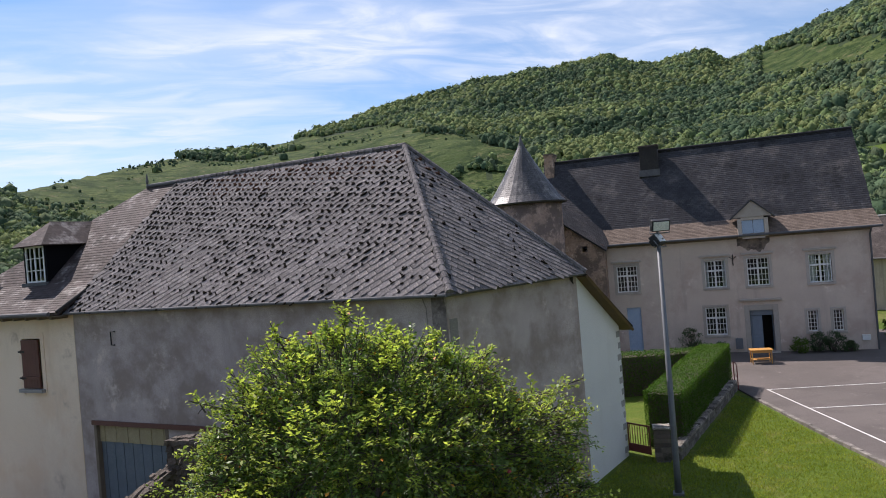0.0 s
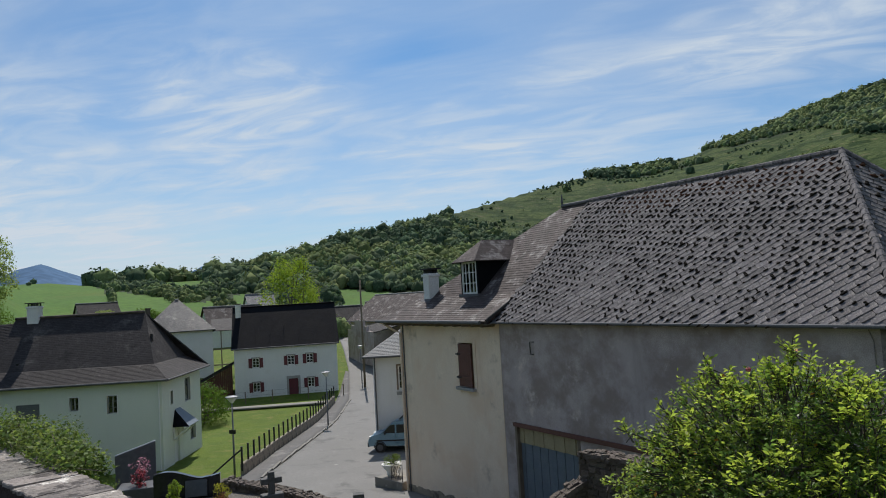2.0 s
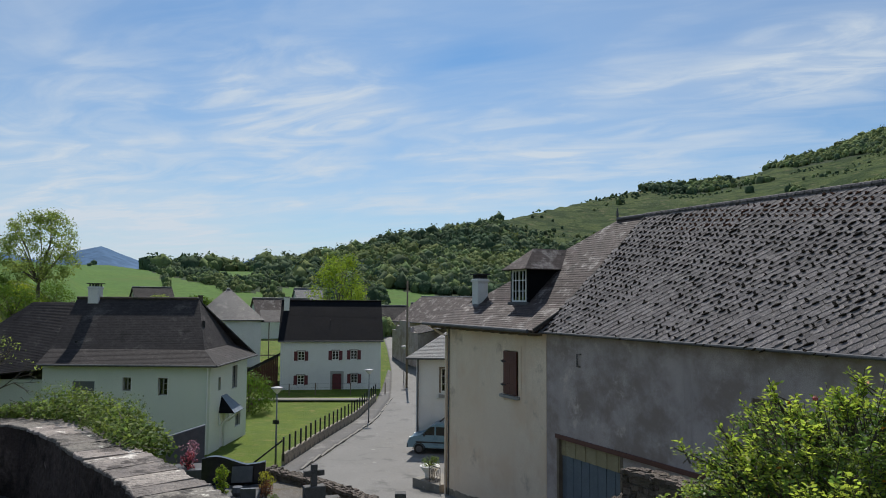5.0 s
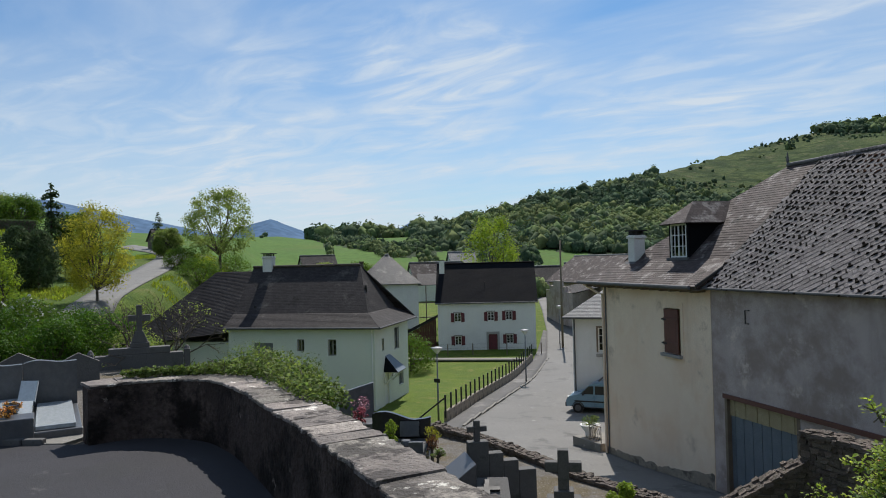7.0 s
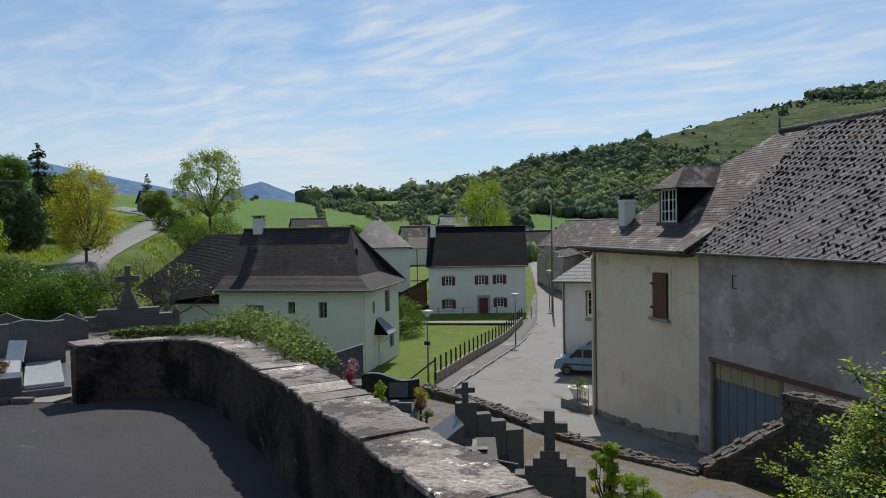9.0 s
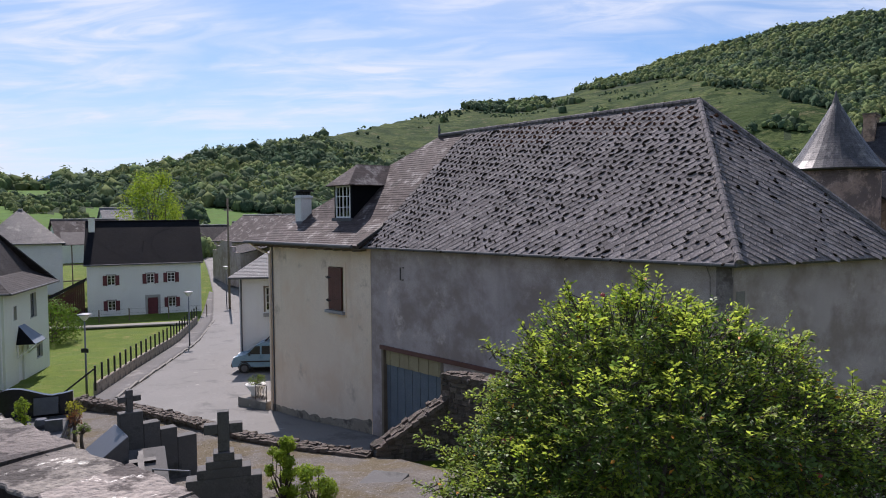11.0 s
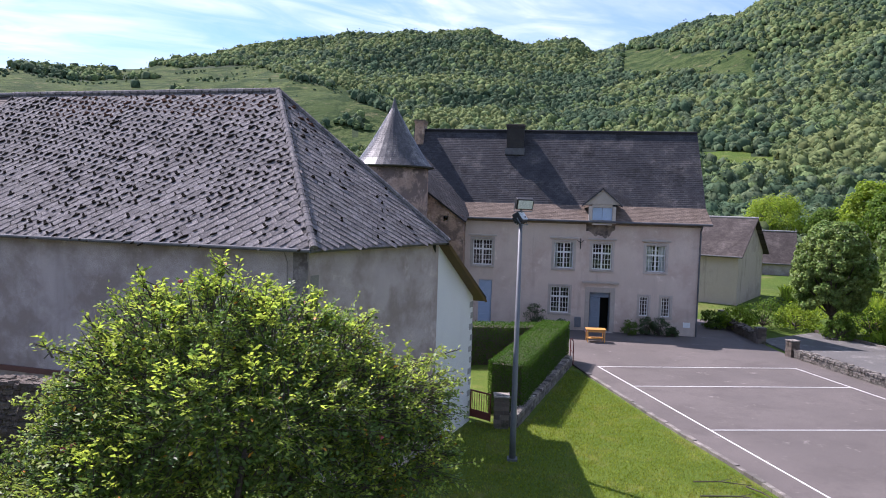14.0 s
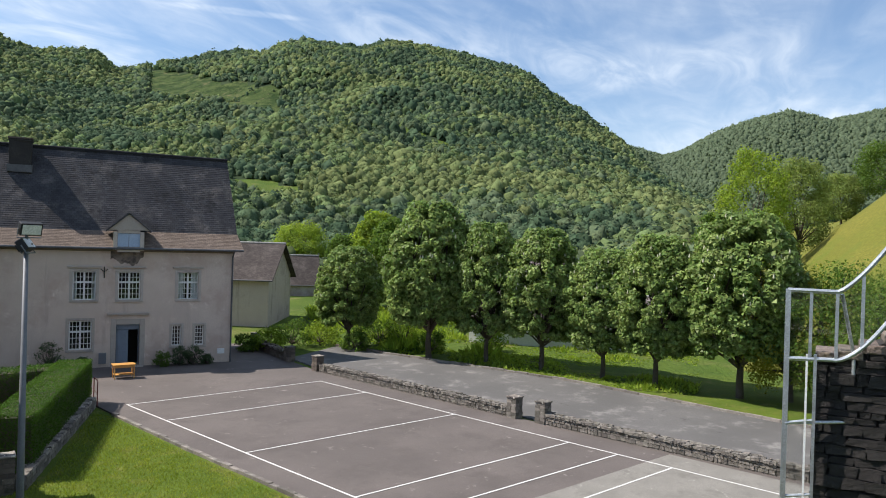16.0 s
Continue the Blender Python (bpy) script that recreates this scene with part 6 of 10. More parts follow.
    chimney(ho, -9.1, yr, 6.2, 8.15, 0.7, 0.6, WHITEWALL)
    part("roof_vent", Geo().tube([(-1.4, 2.6, 5.2), (-1.4, 2.6, 6.0)], 0.09, 8), BLACKIRON, ho)
    part("roof_vent", Geo().tube([(-8.9, 1.3, 4.3), (-8.9, 1.3, 4.75)], 0.08, 8), BLACKIRON, ho)
    # lower wing
    part("wing_wall", Geo().box(-17.0, 0.6, -2.6, -10.202, 7.2, 2.4), PALEWALL, ho)
    part("wing_roof", roofing([(-18.2, -0.6, 2.2), (-10.3, -0.2, 3.1), (-10.3, yr, 7.1), (-13.2, yr, 7.1)], t).prism([(-18.2, 8.2, 2.2), (-18.2, -0.6, 2.2), (-13.2, yr, 7.1)], t)
         .prism([(-10.3, 8.2, 3.1), (-18.2, 8.2, 2.2), (-13.2, yr, 7.1), (-10.3, yr, 7.1)], t), SLATE, ho, "slate roof of the lower wing")

    # white house with ox-blood shutters
    p = polar(-27.65, 75.5)
    m = pose(p.x, p.y, 0, 0, 0, 27.65) @ Matrix.Translation((-5.2, 0, 0))
    s = 76 * math.pi / 180
    op = [(1.75, 2.45, 1.0, 1.95), (5.25, 5.95, 1.05, 2.0), (7.15, 7.85, 1.1, 2.05), (1.75, 2.45, -1.45, -0.5), (7.2, 7.9, -1.35, -0.4), (5.3, 6.25, -2.35, -0.35)]
    ho = simple_house(m, 10.3, 8.0, -3.0, 3.15, 7.0, 0.25, WHITEWALL, DARKSLATE, "white house with ox-blood shutters and a black slate roof", (0, 0), holes=op)
    for a, b, c, d in op[:5]:
        window(ho, Matrix.Translation((a, 0, c)), b - a, d - c, 2, 3, surround=(GREYSTONE, 0.12), shutters=(BASQUERED, 0.36), depth=0.12)
    dr = part("door", Geo().box(5.32, 0.12, -2.35, 6.23, 0.17, -0.37).box(5.42, 0.10, -2.2, 5.74, 0.121, -0.5).box(5.81, 0.10, -2.2, 6.13, 0.121, -0.5), BASQUERED, ho, "ox-blood panelled door", bevel=0.006)
    part("door_surround", Geo().box(5.08, -0.03, -2.4, 5.3, 0.15, -0.08).box(6.25, -0.03, -2.4, 6.47, 0.15, -0.08).box(5.3, -0.028, -0.35, 6.25, 0.15, -0.08), GREYSTONE, ho)
    chimney(ho, 0.35, 3.2, 5.6, 7.5, 0.55, 0.55, WHITEWALL, "slab")
    part("snow_board", Geo().box(5.0, 1.75, 5.02, 5.06, 1.85, 5.2), BLACKIRON, ho)
    # red plank shed beside it
    p2 = m @ Vector((-3.9, 1.2, 0))
    sh = thing("shed", pose(p2.x, p2.y, 0, 0, 0, 27.65), "dark red plank shed with a grey roof", "shed")
    for k in range(20):
        part("board", Geo().box(0.18 * k, 0, -2.9, 0.18 * k + 0.168, 0.05, -0.6 + 0.105 * k), REDBOARD, sh)
    part("side", Geo().box(0, 0.052, -2.9, 0.06, 5, -0.6), REDBOARD, sh)
    part("roof", roofing([(-0.35, -0.4, -0.55), (3.65, -0.4, 1.45), (3.65, 5.0, 1.45), (-0.35, 5.0, -0.55)], 0.08), SLATE, sh)
    # hipped house behind
    p = polar(-35.5, 88)
    m = pose(p.x, p.y, 0, 0, 0, 35.5) @ Matrix.Translation((-3.9, 0, 0))
    ho = simple_house(m, 7.6, 8, -2.6, 5.0, 8.35, 0.35, WHITEWALL, TOWERSLATE, "white house with a steep hipped slate roof", (3.6, 3.6))
    part("timber_frame", Geo().box(7.6, 0.5, 0.5, 10.2, 0.6, 0.62).box(7.6, 0.5, 2.3, 10.2, 0.6, 2.42).box(8.5, 0.48, -2.5, 8.62, 0.6, 4.6).box(10.1, 0.48, -2.5, 10.22, 0.6, 4.6), OLDWOOD, ho, "dark timber balcony frame")
    part("balcony_roof", Geo().prism([(7.6, -0.3, 4.6), (10.6, -0.3, 4.6), (10.6, 4, 5.9), (7.6, 4, 5.9)], 0.08), SLATE, ho)
    chimney(ho, 0.6, 2.6, 5.0, 7.6, 0.5, 0.5, DARKSTONE, "slab")
    # grey barns across the street
    p = polar(-22.6, 103)
    m = pose(p.x, p.y, 1.2, 0, 0, -38)
    simple_house(m, 13, 9, -2.8, 3.2, 6.4, 0.4, GREYRENDER, CREAMSLATE, "grey rendered barn with a brown slate roof", name="barn", cat="barn")
    p = polar(-22.7, 93)
    bw = thing("shed", pose(p.x, p.y, 2.0, 0, 0, -50), "grey concrete shed front with stepped top", "shed")
    g = Geo()
    out = [(-1.0, -2.6), (8.0, -2.6), (8.0, 1.4), (6.5, 1.4), (6.5, 2.0), (5.0, 2.0), (5.0, 2.7), (2.0, 2.7), (2.0, 2.0), (0.5, 2.0), (0.5, 1.4), (-1.0, 1.4)]
    g.v += [(x, 0, z) for x, z in out] + [(x, 0.4, z) for x, z in out]
    n = len(out)
    g.f += [tuple(range(n)), tuple(reversed(range(n, 2 * n)))] + [((k + 1) % n, k, n + k, n + (k + 1) % n) for k in range(n)]
    part("front", g, GREYRENDER, bw)
    part("roof", roofing([(-1, 0.5, 1.3), (8, 0.5, 1.3), (8, 7, 2.6), (-1, 7, 2.6)], 0.1), SLATE, bw)
    p = polar(-18.6, 110)
    simple_house(pose(p.x, p.y, 0, 0, 0, 10) @ Matrix.Translation((-6, 0, 0)), 16, 9, -2.6, 3.2, 6.6, 0.4, GREYRENDER, CREAMSLATE, "grey barn with a rusty brown roof", name="barn", cat="barn")
    for az, r, w, zr, mat, rm, ty in ((-33.3, 118, 9, 7.2, PALEWALL, CREAMSLATE, "pale"), (-30.2, 128, 4.5, 9.0, WHITEWALL, PALESLATE, "small white"), (-42.0, 150, 7, 9.2, GREYRENDER, SLATE, "grey"), (-25.3, 125, 9, 6.0, GREYRENDER, SLATE, "low grey")):
        p = polar(az, r)
        simple_house(pose(p.x, p.y, 0, 0, 0, -az + 12), w, 7, -3, zr - 3.0, zr, 0.3, mat, rm, "distant %s house with a slate roof" % ty)
    # stone barn on the hill lane
    p = polar(-52.9, 146)
    simple_house(pose(p.x, p.y, gz(p.x, p.y), 0, 0, 75), 4.5, 4, -0.5, 1.9, 3.9, 0.3, DARKSTONE, SLATE, "small stone barn beside the hill lane", name="barn", cat="barn")


street_houses()


def yard_buildings():
    # outbuilding beside the manor
    p = polar(50.5, 63)
    ho = simple_house(pose(p.x, p.y, 0, 0, 0, -66) @ Matrix.Translation((-11.5, 0, 0)), 11.5, 7.5, -0.3, 4.3, 7.1, 0.45, OUTWALL, OUTSLATE, "pale rendered outbuilding with a brown slate roof, streaked with damp", name="outbuilding", cat="outbuilding")
    p = polar(53.6, 88)
    simple_house(pose(p.x, p.y, 0, 0, 0, -50) @ Matrix.Translation((-5, 0, 0)), 6, 6, -0.3, 2.4, 5.6, 0.3, GREYRENDER, OUTSLATE, "distant grey stone barn", name="barn", cat="barn")
    # long low white building behind the chestnuts
    p = polar(73.5, 55)
    ho = simple_house(pose(p.x, p.y, -0.8, 0, 0, -80) @ Matrix.Translation((-7, 0, 0)), 14, 7, -0.5, 2.6, 4.6, 0.4, WHITEWALL, CREAMSLATE, "low white building behind the chestnut trees", name="building", cat="building")
    p = polar(73.0, 105)
    simple_house(pose(p.x, p.y, 0, 0, 0, -60) @ Matrix.Translation((-5, 0, 0)), 7, 7, -0.3, 4.8, 7.6, 0.4, WHITEWALL, CREAMSLATE, "distant white house among the trees")


yard_buildings()
# ---- the school yard ----
def sheet(name, pts, z, material, label, cat, thick=0.10):
    g = Geo().prism([(x, y, z) for x, y in pts], thick)
    return solo(name, g, material, label, cat, kind="structure")


CA = Vector((22.56, 26.29))
CU = Vector((9.2, -3.83)).normalized()
CV = Vector((-4.59, -14.8)).normalized()
CW = 9.95


def court_at(u, v):
    p = CA + CU * u + CV * v
    return p.x, p.y


sheet("yard", [(21.2, 25.6), (19.1, 19.2), (17.75, 14.7), (16.7, 11.4), (14.2, 3), (13.0, -7), (26.4, -7), (26.9, 0), (29.7, 10.2), (34.2, 24.5), (36.3, 28.3), (40.4, 35.2), (37.5, 37.6),
               (33.9, 31.2), (22.4, 39.9), (19.5, 36.5), (22.6, 29.6)], 0.02, COURT, "worn brownish-grey asphalt of the school yard", "yard")
a, b, c, d = court_at(-1.6, 18.9), court_at(CW + 1.5, 18.9), court_at(CW + 1.5, 34), court_at(-1.6, 34)
sheet("pavement", [a, b, c, d], 0.026, CONCRETE, "pale concrete paving at the end of the court", "pavement", 0.05)
sheet("parking", [(34.6, 24.2), (30.1, 10.2), (27.2, 0), (26.6, -7), (33.5, -7), (35.3, 0.2), (39.6, 11.3), (42.1, 24.6), (43.0, 29.2), (37.0, 28.6)], 0.018, PARKING, "patched grey asphalt parking strip", "parking")


def court_lines():
    ob = thing("court_marking", Matrix.Identity(4), "white painted lines of the ball court on the asphalt", "marking", kind="structure")

    def line(p, q, w=0.07):
        p, q = Vector((*p, 0)), Vector((*q, 0))
        e = (q - p).normalized()
        n = Vector((-e.y, e.x, 0)) * w / 2
        g = Geo().prism([(*(p - n).xy, 0.033), (*(q - n).xy, 0.033), (*(q + n).xy, 0.033), (*(p + n).xy, 0.033)], 0.005)
        part("line", g, LINE, ob)
    line(court_at(0, -0.04), court_at(0, 30))
    line(court_at(CW, -0.04), court_at(CW, 30))
    for v in (0, 3.7, 9.7, 15.65, 17.75, 19.85):
        line(court_at(0.04, v), court_at(CW - 0.04, v))


court_lines()


def kerb_run(name, pts, w, h, material, label, step=0.8, rng=random.Random(4)):
    """A low kerb of separate stones along a line."""
    ob = thing(name, Matrix.Identity(4), label, "kerb", kind="structure")
    for p, q in zip(pts, pts[1:]):
        p, q = Vector((*p, 0)), Vector((*q, 0))
        n = max(1, round((q - p).length / step))
        ang = math.atan2(q.y - p.y, q.x - p.x)
        for k in range(n):
            a = p.lerp(q, k / n)
            L = (q - p).length / n
            m = Matrix.Translation((a.x, a.y, 0)) @ Matrix.Rotation(ang + rng.uniform(-0.02, 0.02), 4, "Z")
            part("kerbstone", Geo().box(0.01, -w / 2, -0.1, L - 0.01, w / 2, h + rng.uniform(-0.02, 0.02)), material, ob, m=m)
    return ob


kerb_run("kerb", [(42.2, 24.8), (39.7, 11.3), (35.4, 0.2), (33.6, -6)], 0.18, 0.14, STONE, "low kerb of rough stones along the parking strip")
kerb_run("kerb", [(43.2, 29.3), (42.2, 24.8)], 0.18, 0.16, DARKSTONE, "dark low kerb below the trees")
kerb_run("kerb", [(21.2, 25.5), (19.1, 19.1), (17.75, 14.6), (16.7, 11.3), (14.2, 3)], 0.16, 0.05, STONE, "worn broken stone edge between lawn and yard", 0.45)


def stone_wall(name, p, q, z0, h0, h1, w, label, course=0.14, mat=None, coping=None, cop_h=0.07, seed=1, length=0.3, grain=1.0):
    """A rubble wall of separate stones in uneven courses on a mortar core; h0, h1 its heights at the ends."""
    rng = random.Random(seed)
    mat = mat or STONE
    p, q = Vector((*p, 0)), Vector((*q, 0))
    L = (q - p).length
    m = Matrix.Translation((p.x, p.y, z0)) @ Matrix.Rotation(math.atan2(q.y - p.y, q.x - p.x), 4, "Z")
    ob = thing(name, m, label, "wall", kind="structure")
    g = Geo()
    y0, y1 = -w / 2 + 0.03, w / 2 - 0.03
    g.v += [(0, y0, -0.4), (L, y0, -0.4), (L, y1, -0.4), (0, y1, -0.4), (0, y0, h0 - 0.02), (L, y0, h1 - 0.02), (L, y1, h1 - 0.02), (0, y1, h0 - 0.02)]
    g.f += [(3, 2, 1, 0), (4, 5, 6, 7), (0, 1, 5, 4), (1, 2, 6, 5), (2, 3, 7, 6), (3, 0, 4, 7)]
    part("core", g, MORTAR, ob)
    # a few stone shapes shared between the pieces
    shapes = []
    for k in range(6):
        s = Geo()
        for sx in (0, 1):
            for sy in (0, 1):
                for sz in (0, 1):
                    s.v.append((sx + rng.uniform(-0.12, 0.12), sy * 1.0 + rng.uniform(-0.12, 0.12), sz + rng.uniform(-0.14, 0.14)))
        s.f += [(0, 1, 3, 2), (4, 6, 7, 5), (0, 4, 5, 1), (2, 3, 7, 6), (0, 2, 6, 4), (1, 5, 7, 3)]
        me = s.mesh("stone")
        me.materials.append(mat)
        shapes.append(me)
    for side in (-1, 1):
        z = -0.05
        while z < max(h0, h1) - 0.04:
            ch = course * rng.uniform(0.75, 1.3)
            x = -rng.uniform(0, 0.15)
            while x < L - 0.05:
                ln = length * rng.uniform(0.5, 1.5)
                top = h0 + (h1 - h0) * min(1, max(0, (x + ln / 2) / L))
                if z + ch * 0.6 < top and x + ln > 0.02:
                    a, b2 = max(x, 0), min(x + ln, L)
                    hh = min(ch, top - z) - 0.018
                    st = new("stone", shapes[rng.randrange(6)])
                    st.parent = ob
                    dep = 0.10 + rng.uniform(0, 0.03)
                    st.matrix_basis = Matrix.Translation((a + 0.008, (-w / 2 - 0.012) if side < 0 else (w / 2 + 0.012 - dep), z)) @ Matrix.Diagonal((max(b2 - a - 0.018, 0.03), dep, max(hh, 0.02), 1))
                x += ln
            z += ch
    if coping == "rough":
        # uneven cap of loose rubble
        x = 0.0
        while x < L - 0.04:
            ln = rng.uniform(0.14, 0.34) * grain
            y = -w / 2 - 0.05
            while y < w / 2 - 0.05:
                wd = rng.uniform(0.14, 0.26) * grain
                t = min(1.0, (x + ln / 2) / L)
                st = new("coping_stone", shapes[rng.randrange(6)])
                st.parent = ob
                st.matrix_basis = Matrix.Translation((x, y, h0 + (h1 - h0) * t - 0.06 + rng.uniform(-0.03, 0.03) * grain)) @ pose(0, 0, 0, rng.uniform(-6, 6), -math.degrees(math.atan2(h1 - h0, L)) + rng.uniform(-6, 6), rng.uniform(-14, 14)) @ Matrix.Diagonal((ln * 1.15, wd * 1.15, rng.uniform(0.07, 0.12), 1))
                y += wd
            x += ln * 0.92
        coping = None
    if coping:
        x = 0.0
        while x < L - 0.02:
            ln = min(rng.uniform(0.35, 0.7), L - x)
            a, b2 = h0 + (h1 - h0) * x / L, h0 + (h1 - h0) * (x + ln) / L
            s = Geo()
            o = w / 2 + 0.03
            s.v += [(x, -o, a), (x + ln - 0.012, -o, b2), (x + ln - 0.012, o, b2), (x, o, a)]
            s.v += [(x + 0.02, -o + 0.03, a + cop_h), (x + ln - 0.03, -o + 0.03, b2 + cop_h), (x + ln - 0.03, o - 0.03, b2 + cop_h), (x + 0.02, o - 0.03, a + cop_h)]
            if coping == "pitched":
                s.v[-4:] = [(x + 0.01, -0.05, a + cop_h), (x + ln - 0.02, -0.05, b2 + cop_h), (x + ln - 0.02, 0.05, b2 + cop_h), (x + 0.01, 0.05, a + cop_h)]
            s.f += [(3, 2, 1, 0), (4, 5, 6, 7), (0, 1, 5, 4), (1, 2, 6, 5), (2, 3, 7, 6), (3, 0, 4, 7)]
            part("coping_stone", s, COPING if coping == "flat" else mat, ob)
            x += ln
    return ob


def pillar(x, y, w, h, turn, mat, label, cap=True, z=0.0):
    rng = random.Random(int(x * 13))
    ob = thing("pillar", pose(x, y, z, 0, 0, turn), label, "pillar", "yard wall pillars")
    part("core", Geo().box(-w / 2 + 0.03, -w / 2 + 0.03, -0.2, w / 2 - 0.03, w / 2 - 0.03, h), MORTAR, ob)
    zz, k = 0.0, 0
    while zz < h - 0.05:
        ch = min(rng.uniform(0.11, 0.17), h - zz)
        a = rng.uniform(0.35, 0.65) * w - w / 2
        for x0, x1 in ((-w / 2, a - 0.008), (a + 0.008, w / 2)):
            for y0, y1 in ((-w / 2, -0.01), (0.01, w / 2)):
                part("stone", Geo().box(x0 + rng.uniform(-0.012, 0.012), y0 + rng.uniform(-0.012, 0.012), zz + 0.008, x1 + rng.uniform(-0.012, 0.012), y1 + rng.uniform(-0.012, 0.012), zz + ch - 0.008), mat, ob)
        zz += ch
    if cap:
        part("cap", Geo().box(-w / 2 - 0.03, -w / 2 - 0.03, h + 0.002, w / 2 + 0.03, w / 2 + 0.03, h + 0.06), COPING, ob, bevel=0.015)
    return ob


stone_wall("yard_wall", (34.15, 24.1), (29.95, 11.0), 0, 0.45, 0.45, 0.4, "low dry-stone yard wall of grey rubble", coping="rough", seed=2, length=0.19, course=0.12, grain=0.6)
stone_wall("yard_wall", (29.45, 9.1), (26.95, 0.2), 0, 0.45, 0.45, 0.4, "low dry-stone yard wall running to the ball-court wall", coping="rough", seed=3, length=0.19, course=0.12, grain=0.6)
stone_wall("yard_wall", (26.95, 0.2), (25.6, -6), 0, 0.45, 0.45, 0.4, "low dry-stone yard wall behind the ball-court wall", coping="rough", seed=4, length=0.19, course=0.12, grain=0.6)
pillar(34.27, 24.5, 0.5, 0.85, -18, DARKSTONE, "dark stone pillar at the end of the yard wall")
pillar(29.82, 10.75, 0.5, 0.9, -18, STONE, "pale stone gate pillar in the yard wall")
pillar(29.53, 9.35, 0.5, 0.9, -18, STONE, "pale stone gate pillar in the yard wall")
stone_wall("yard_wall", (36.0, 28.0), (39.2, 33.2), 0, 0.6, 0.6, 0.4, "shaded low stone wall beside the manor", coping="rough", seed=6, length=0.19, course=0.12, mat=DARKSTONE)
pillar(35.9, 27.8, 0.5, 0.9, -20, DARKSTONE, "dark stone pillar beside the manor")
pillar(39.4, 33.5, 0.5, 0.95, -20, STONE, "stone pillar beside the manor")


def light_mast():
    ob = thing("light_mast", pose(11.83, 17.49, 0, 0, 0, -34), "tall grey steel mast with two floodlights", "lamp post")
    part("mast", Geo().tube([(0, 0, -0.1), (0, 0, 0.9), (0, 0, 7.1)], [0.10, 0.09, 0.055], 12), LAMPSTEEL, ob, smooth=True)
    part("base_plate", Geo().box(-0.15, -0.15, -0.05, 0.15, 0.15, 0.015), LAMPSTEEL, ob)
    part("crossbar", Geo().tube([(-0.12, 0, 7.0), (0.14, 0, 7.25)], 0.03, 8).tube([(0, 0, 7.05), (0.0, 0, 7.5)], 0.035, 8), LAMPSTEEL, ob)
    for m in (Matrix.Translation((0.08, -0.05, 7.62)) @ pose(0, 0, 0, 18, 0, 20), Matrix.Translation((-0.02, -0.02, 7.2)) @ pose(0, 0, 0, -35, 0, 70)):
        fl = part("floodlight", Geo().box(-0.26, -0.10, -0.16, 0.26, 0.10, 0.16).box(-0.2, 0.101, -0.1, 0.2, 0.17, 0.1), BLACKIRON, ob, "black floodlight housing", m=m, bevel=0.02)
        p = part("glass", Geo().box(-0.22, -0.114, -0.125, 0.22, -0.103, 0.125), LAMPGLASS, fl)
        part("bracket", Geo().tube([(-0.28, 0, 0), (-0.28, 0, -0.24), (0.28, 0, -0.24), (0.28, 0, 0)], 0.015, 6), LAMPSTEEL, fl)


light_mast()


def yard_table():
    ob = thing("table", pose(26.72, 31.5, 0.02, 0, 0, -30), "small orange wooden table standing in front of the manor door", "table")
    part("tabletop", Geo().box(-0.55, -0.35, 0.70, 0.55, 0.35, 0.745), BENCHWOOD, ob, bevel=0.006)
    part("apron", Geo().box(-0.48, -0.29, 0.58, 0.48, -0.26, 0.699).box(-0.48, 0.26, 0.58, 0.48, 0.29, 0.699), BENCHWOOD, ob)
    part("shelf", Geo().box(-0.47, -0.27, 0.2, 0.47, 0.27, 0.23), BENCHWOOD, ob)
    for x in (-0.5, 0.45):
        for y in (-0.31, 0.26):
            part("leg", Geo().box(x, y, 0, x + 0.05, y + 0.05, 0.70), BENCHWOOD, ob)


yard_table()


def yard_gate():
    d = Vector((12.66, 21.5, 0))
    e = Vector((13.0, 20.62, 0))
    ang = math.degrees(math.atan2(e.y - d.y, e.x - d.x))
    L = (e - d).length
    ob = thing("gate", pose(d.x, d.y, 0.03, 0, 0, ang), "small iron-barred garden gate with a red bottom panel", "gate")
    fr = part("gate_frame", Geo().box(0.02, -0.02, 0.05, 0.06, 0.02, 1.02).box(L - 0.06, -0.02, 0.05, L - 0.02, 0.02, 1.02).box(0.06, -0.018, 0.97, L - 0.06, 0.018, 1.02).box(0.06, -0.018, 0.28, L - 0.06, 0.018, 0.33), RUSTRED, ob)
    part("panel", Geo().box(0.06, -0.008, 0.06, L - 0.06, 0.008, 0.28), RUSTRED, ob)
    for k in range(8):
        x = 0.06 + (L - 0.12) * (k + 0.5) / 8
        part("bar", Geo().tube([(x, 0, 0.33), (x, 0, 0.97)], 0.011, 6), RUSTRED, ob)
    pillar(13.25, 20.35, 0.5, 1.02, -30, DARKSTONE, "stout stone gate pillar beside the hedge")


yard_gate()
stone_wall("garden_wall", (13.6, 20.15), (21.6, 27.35), 0, 0.32, 0.36, 0.32, "low stone edging wall along the hedge", mat=STONE, coping="flat", seed=9, length=0.45, course=0.17)


def handrail():
    ob = thing("handrail", pose(21.75, 27.2, 0, 0, 0, 60), "short red-brown tubular handrail beside the steps", "handrail")
    part("rail", Geo().tube([(0, 0, 0), (0, 0, 1.05), (0.1, 0, 1.12), (0.9, 0, 1.12), (1.0, 0, 1.05), (1.0, 0, 0)], 0.025, 8), RUSTRED, ob)
    part("bar", Geo().tube([(0, 0, 0.55), (1.0, 0, 0.55)], 0.018, 8), RUSTRED, ob)


handrail()


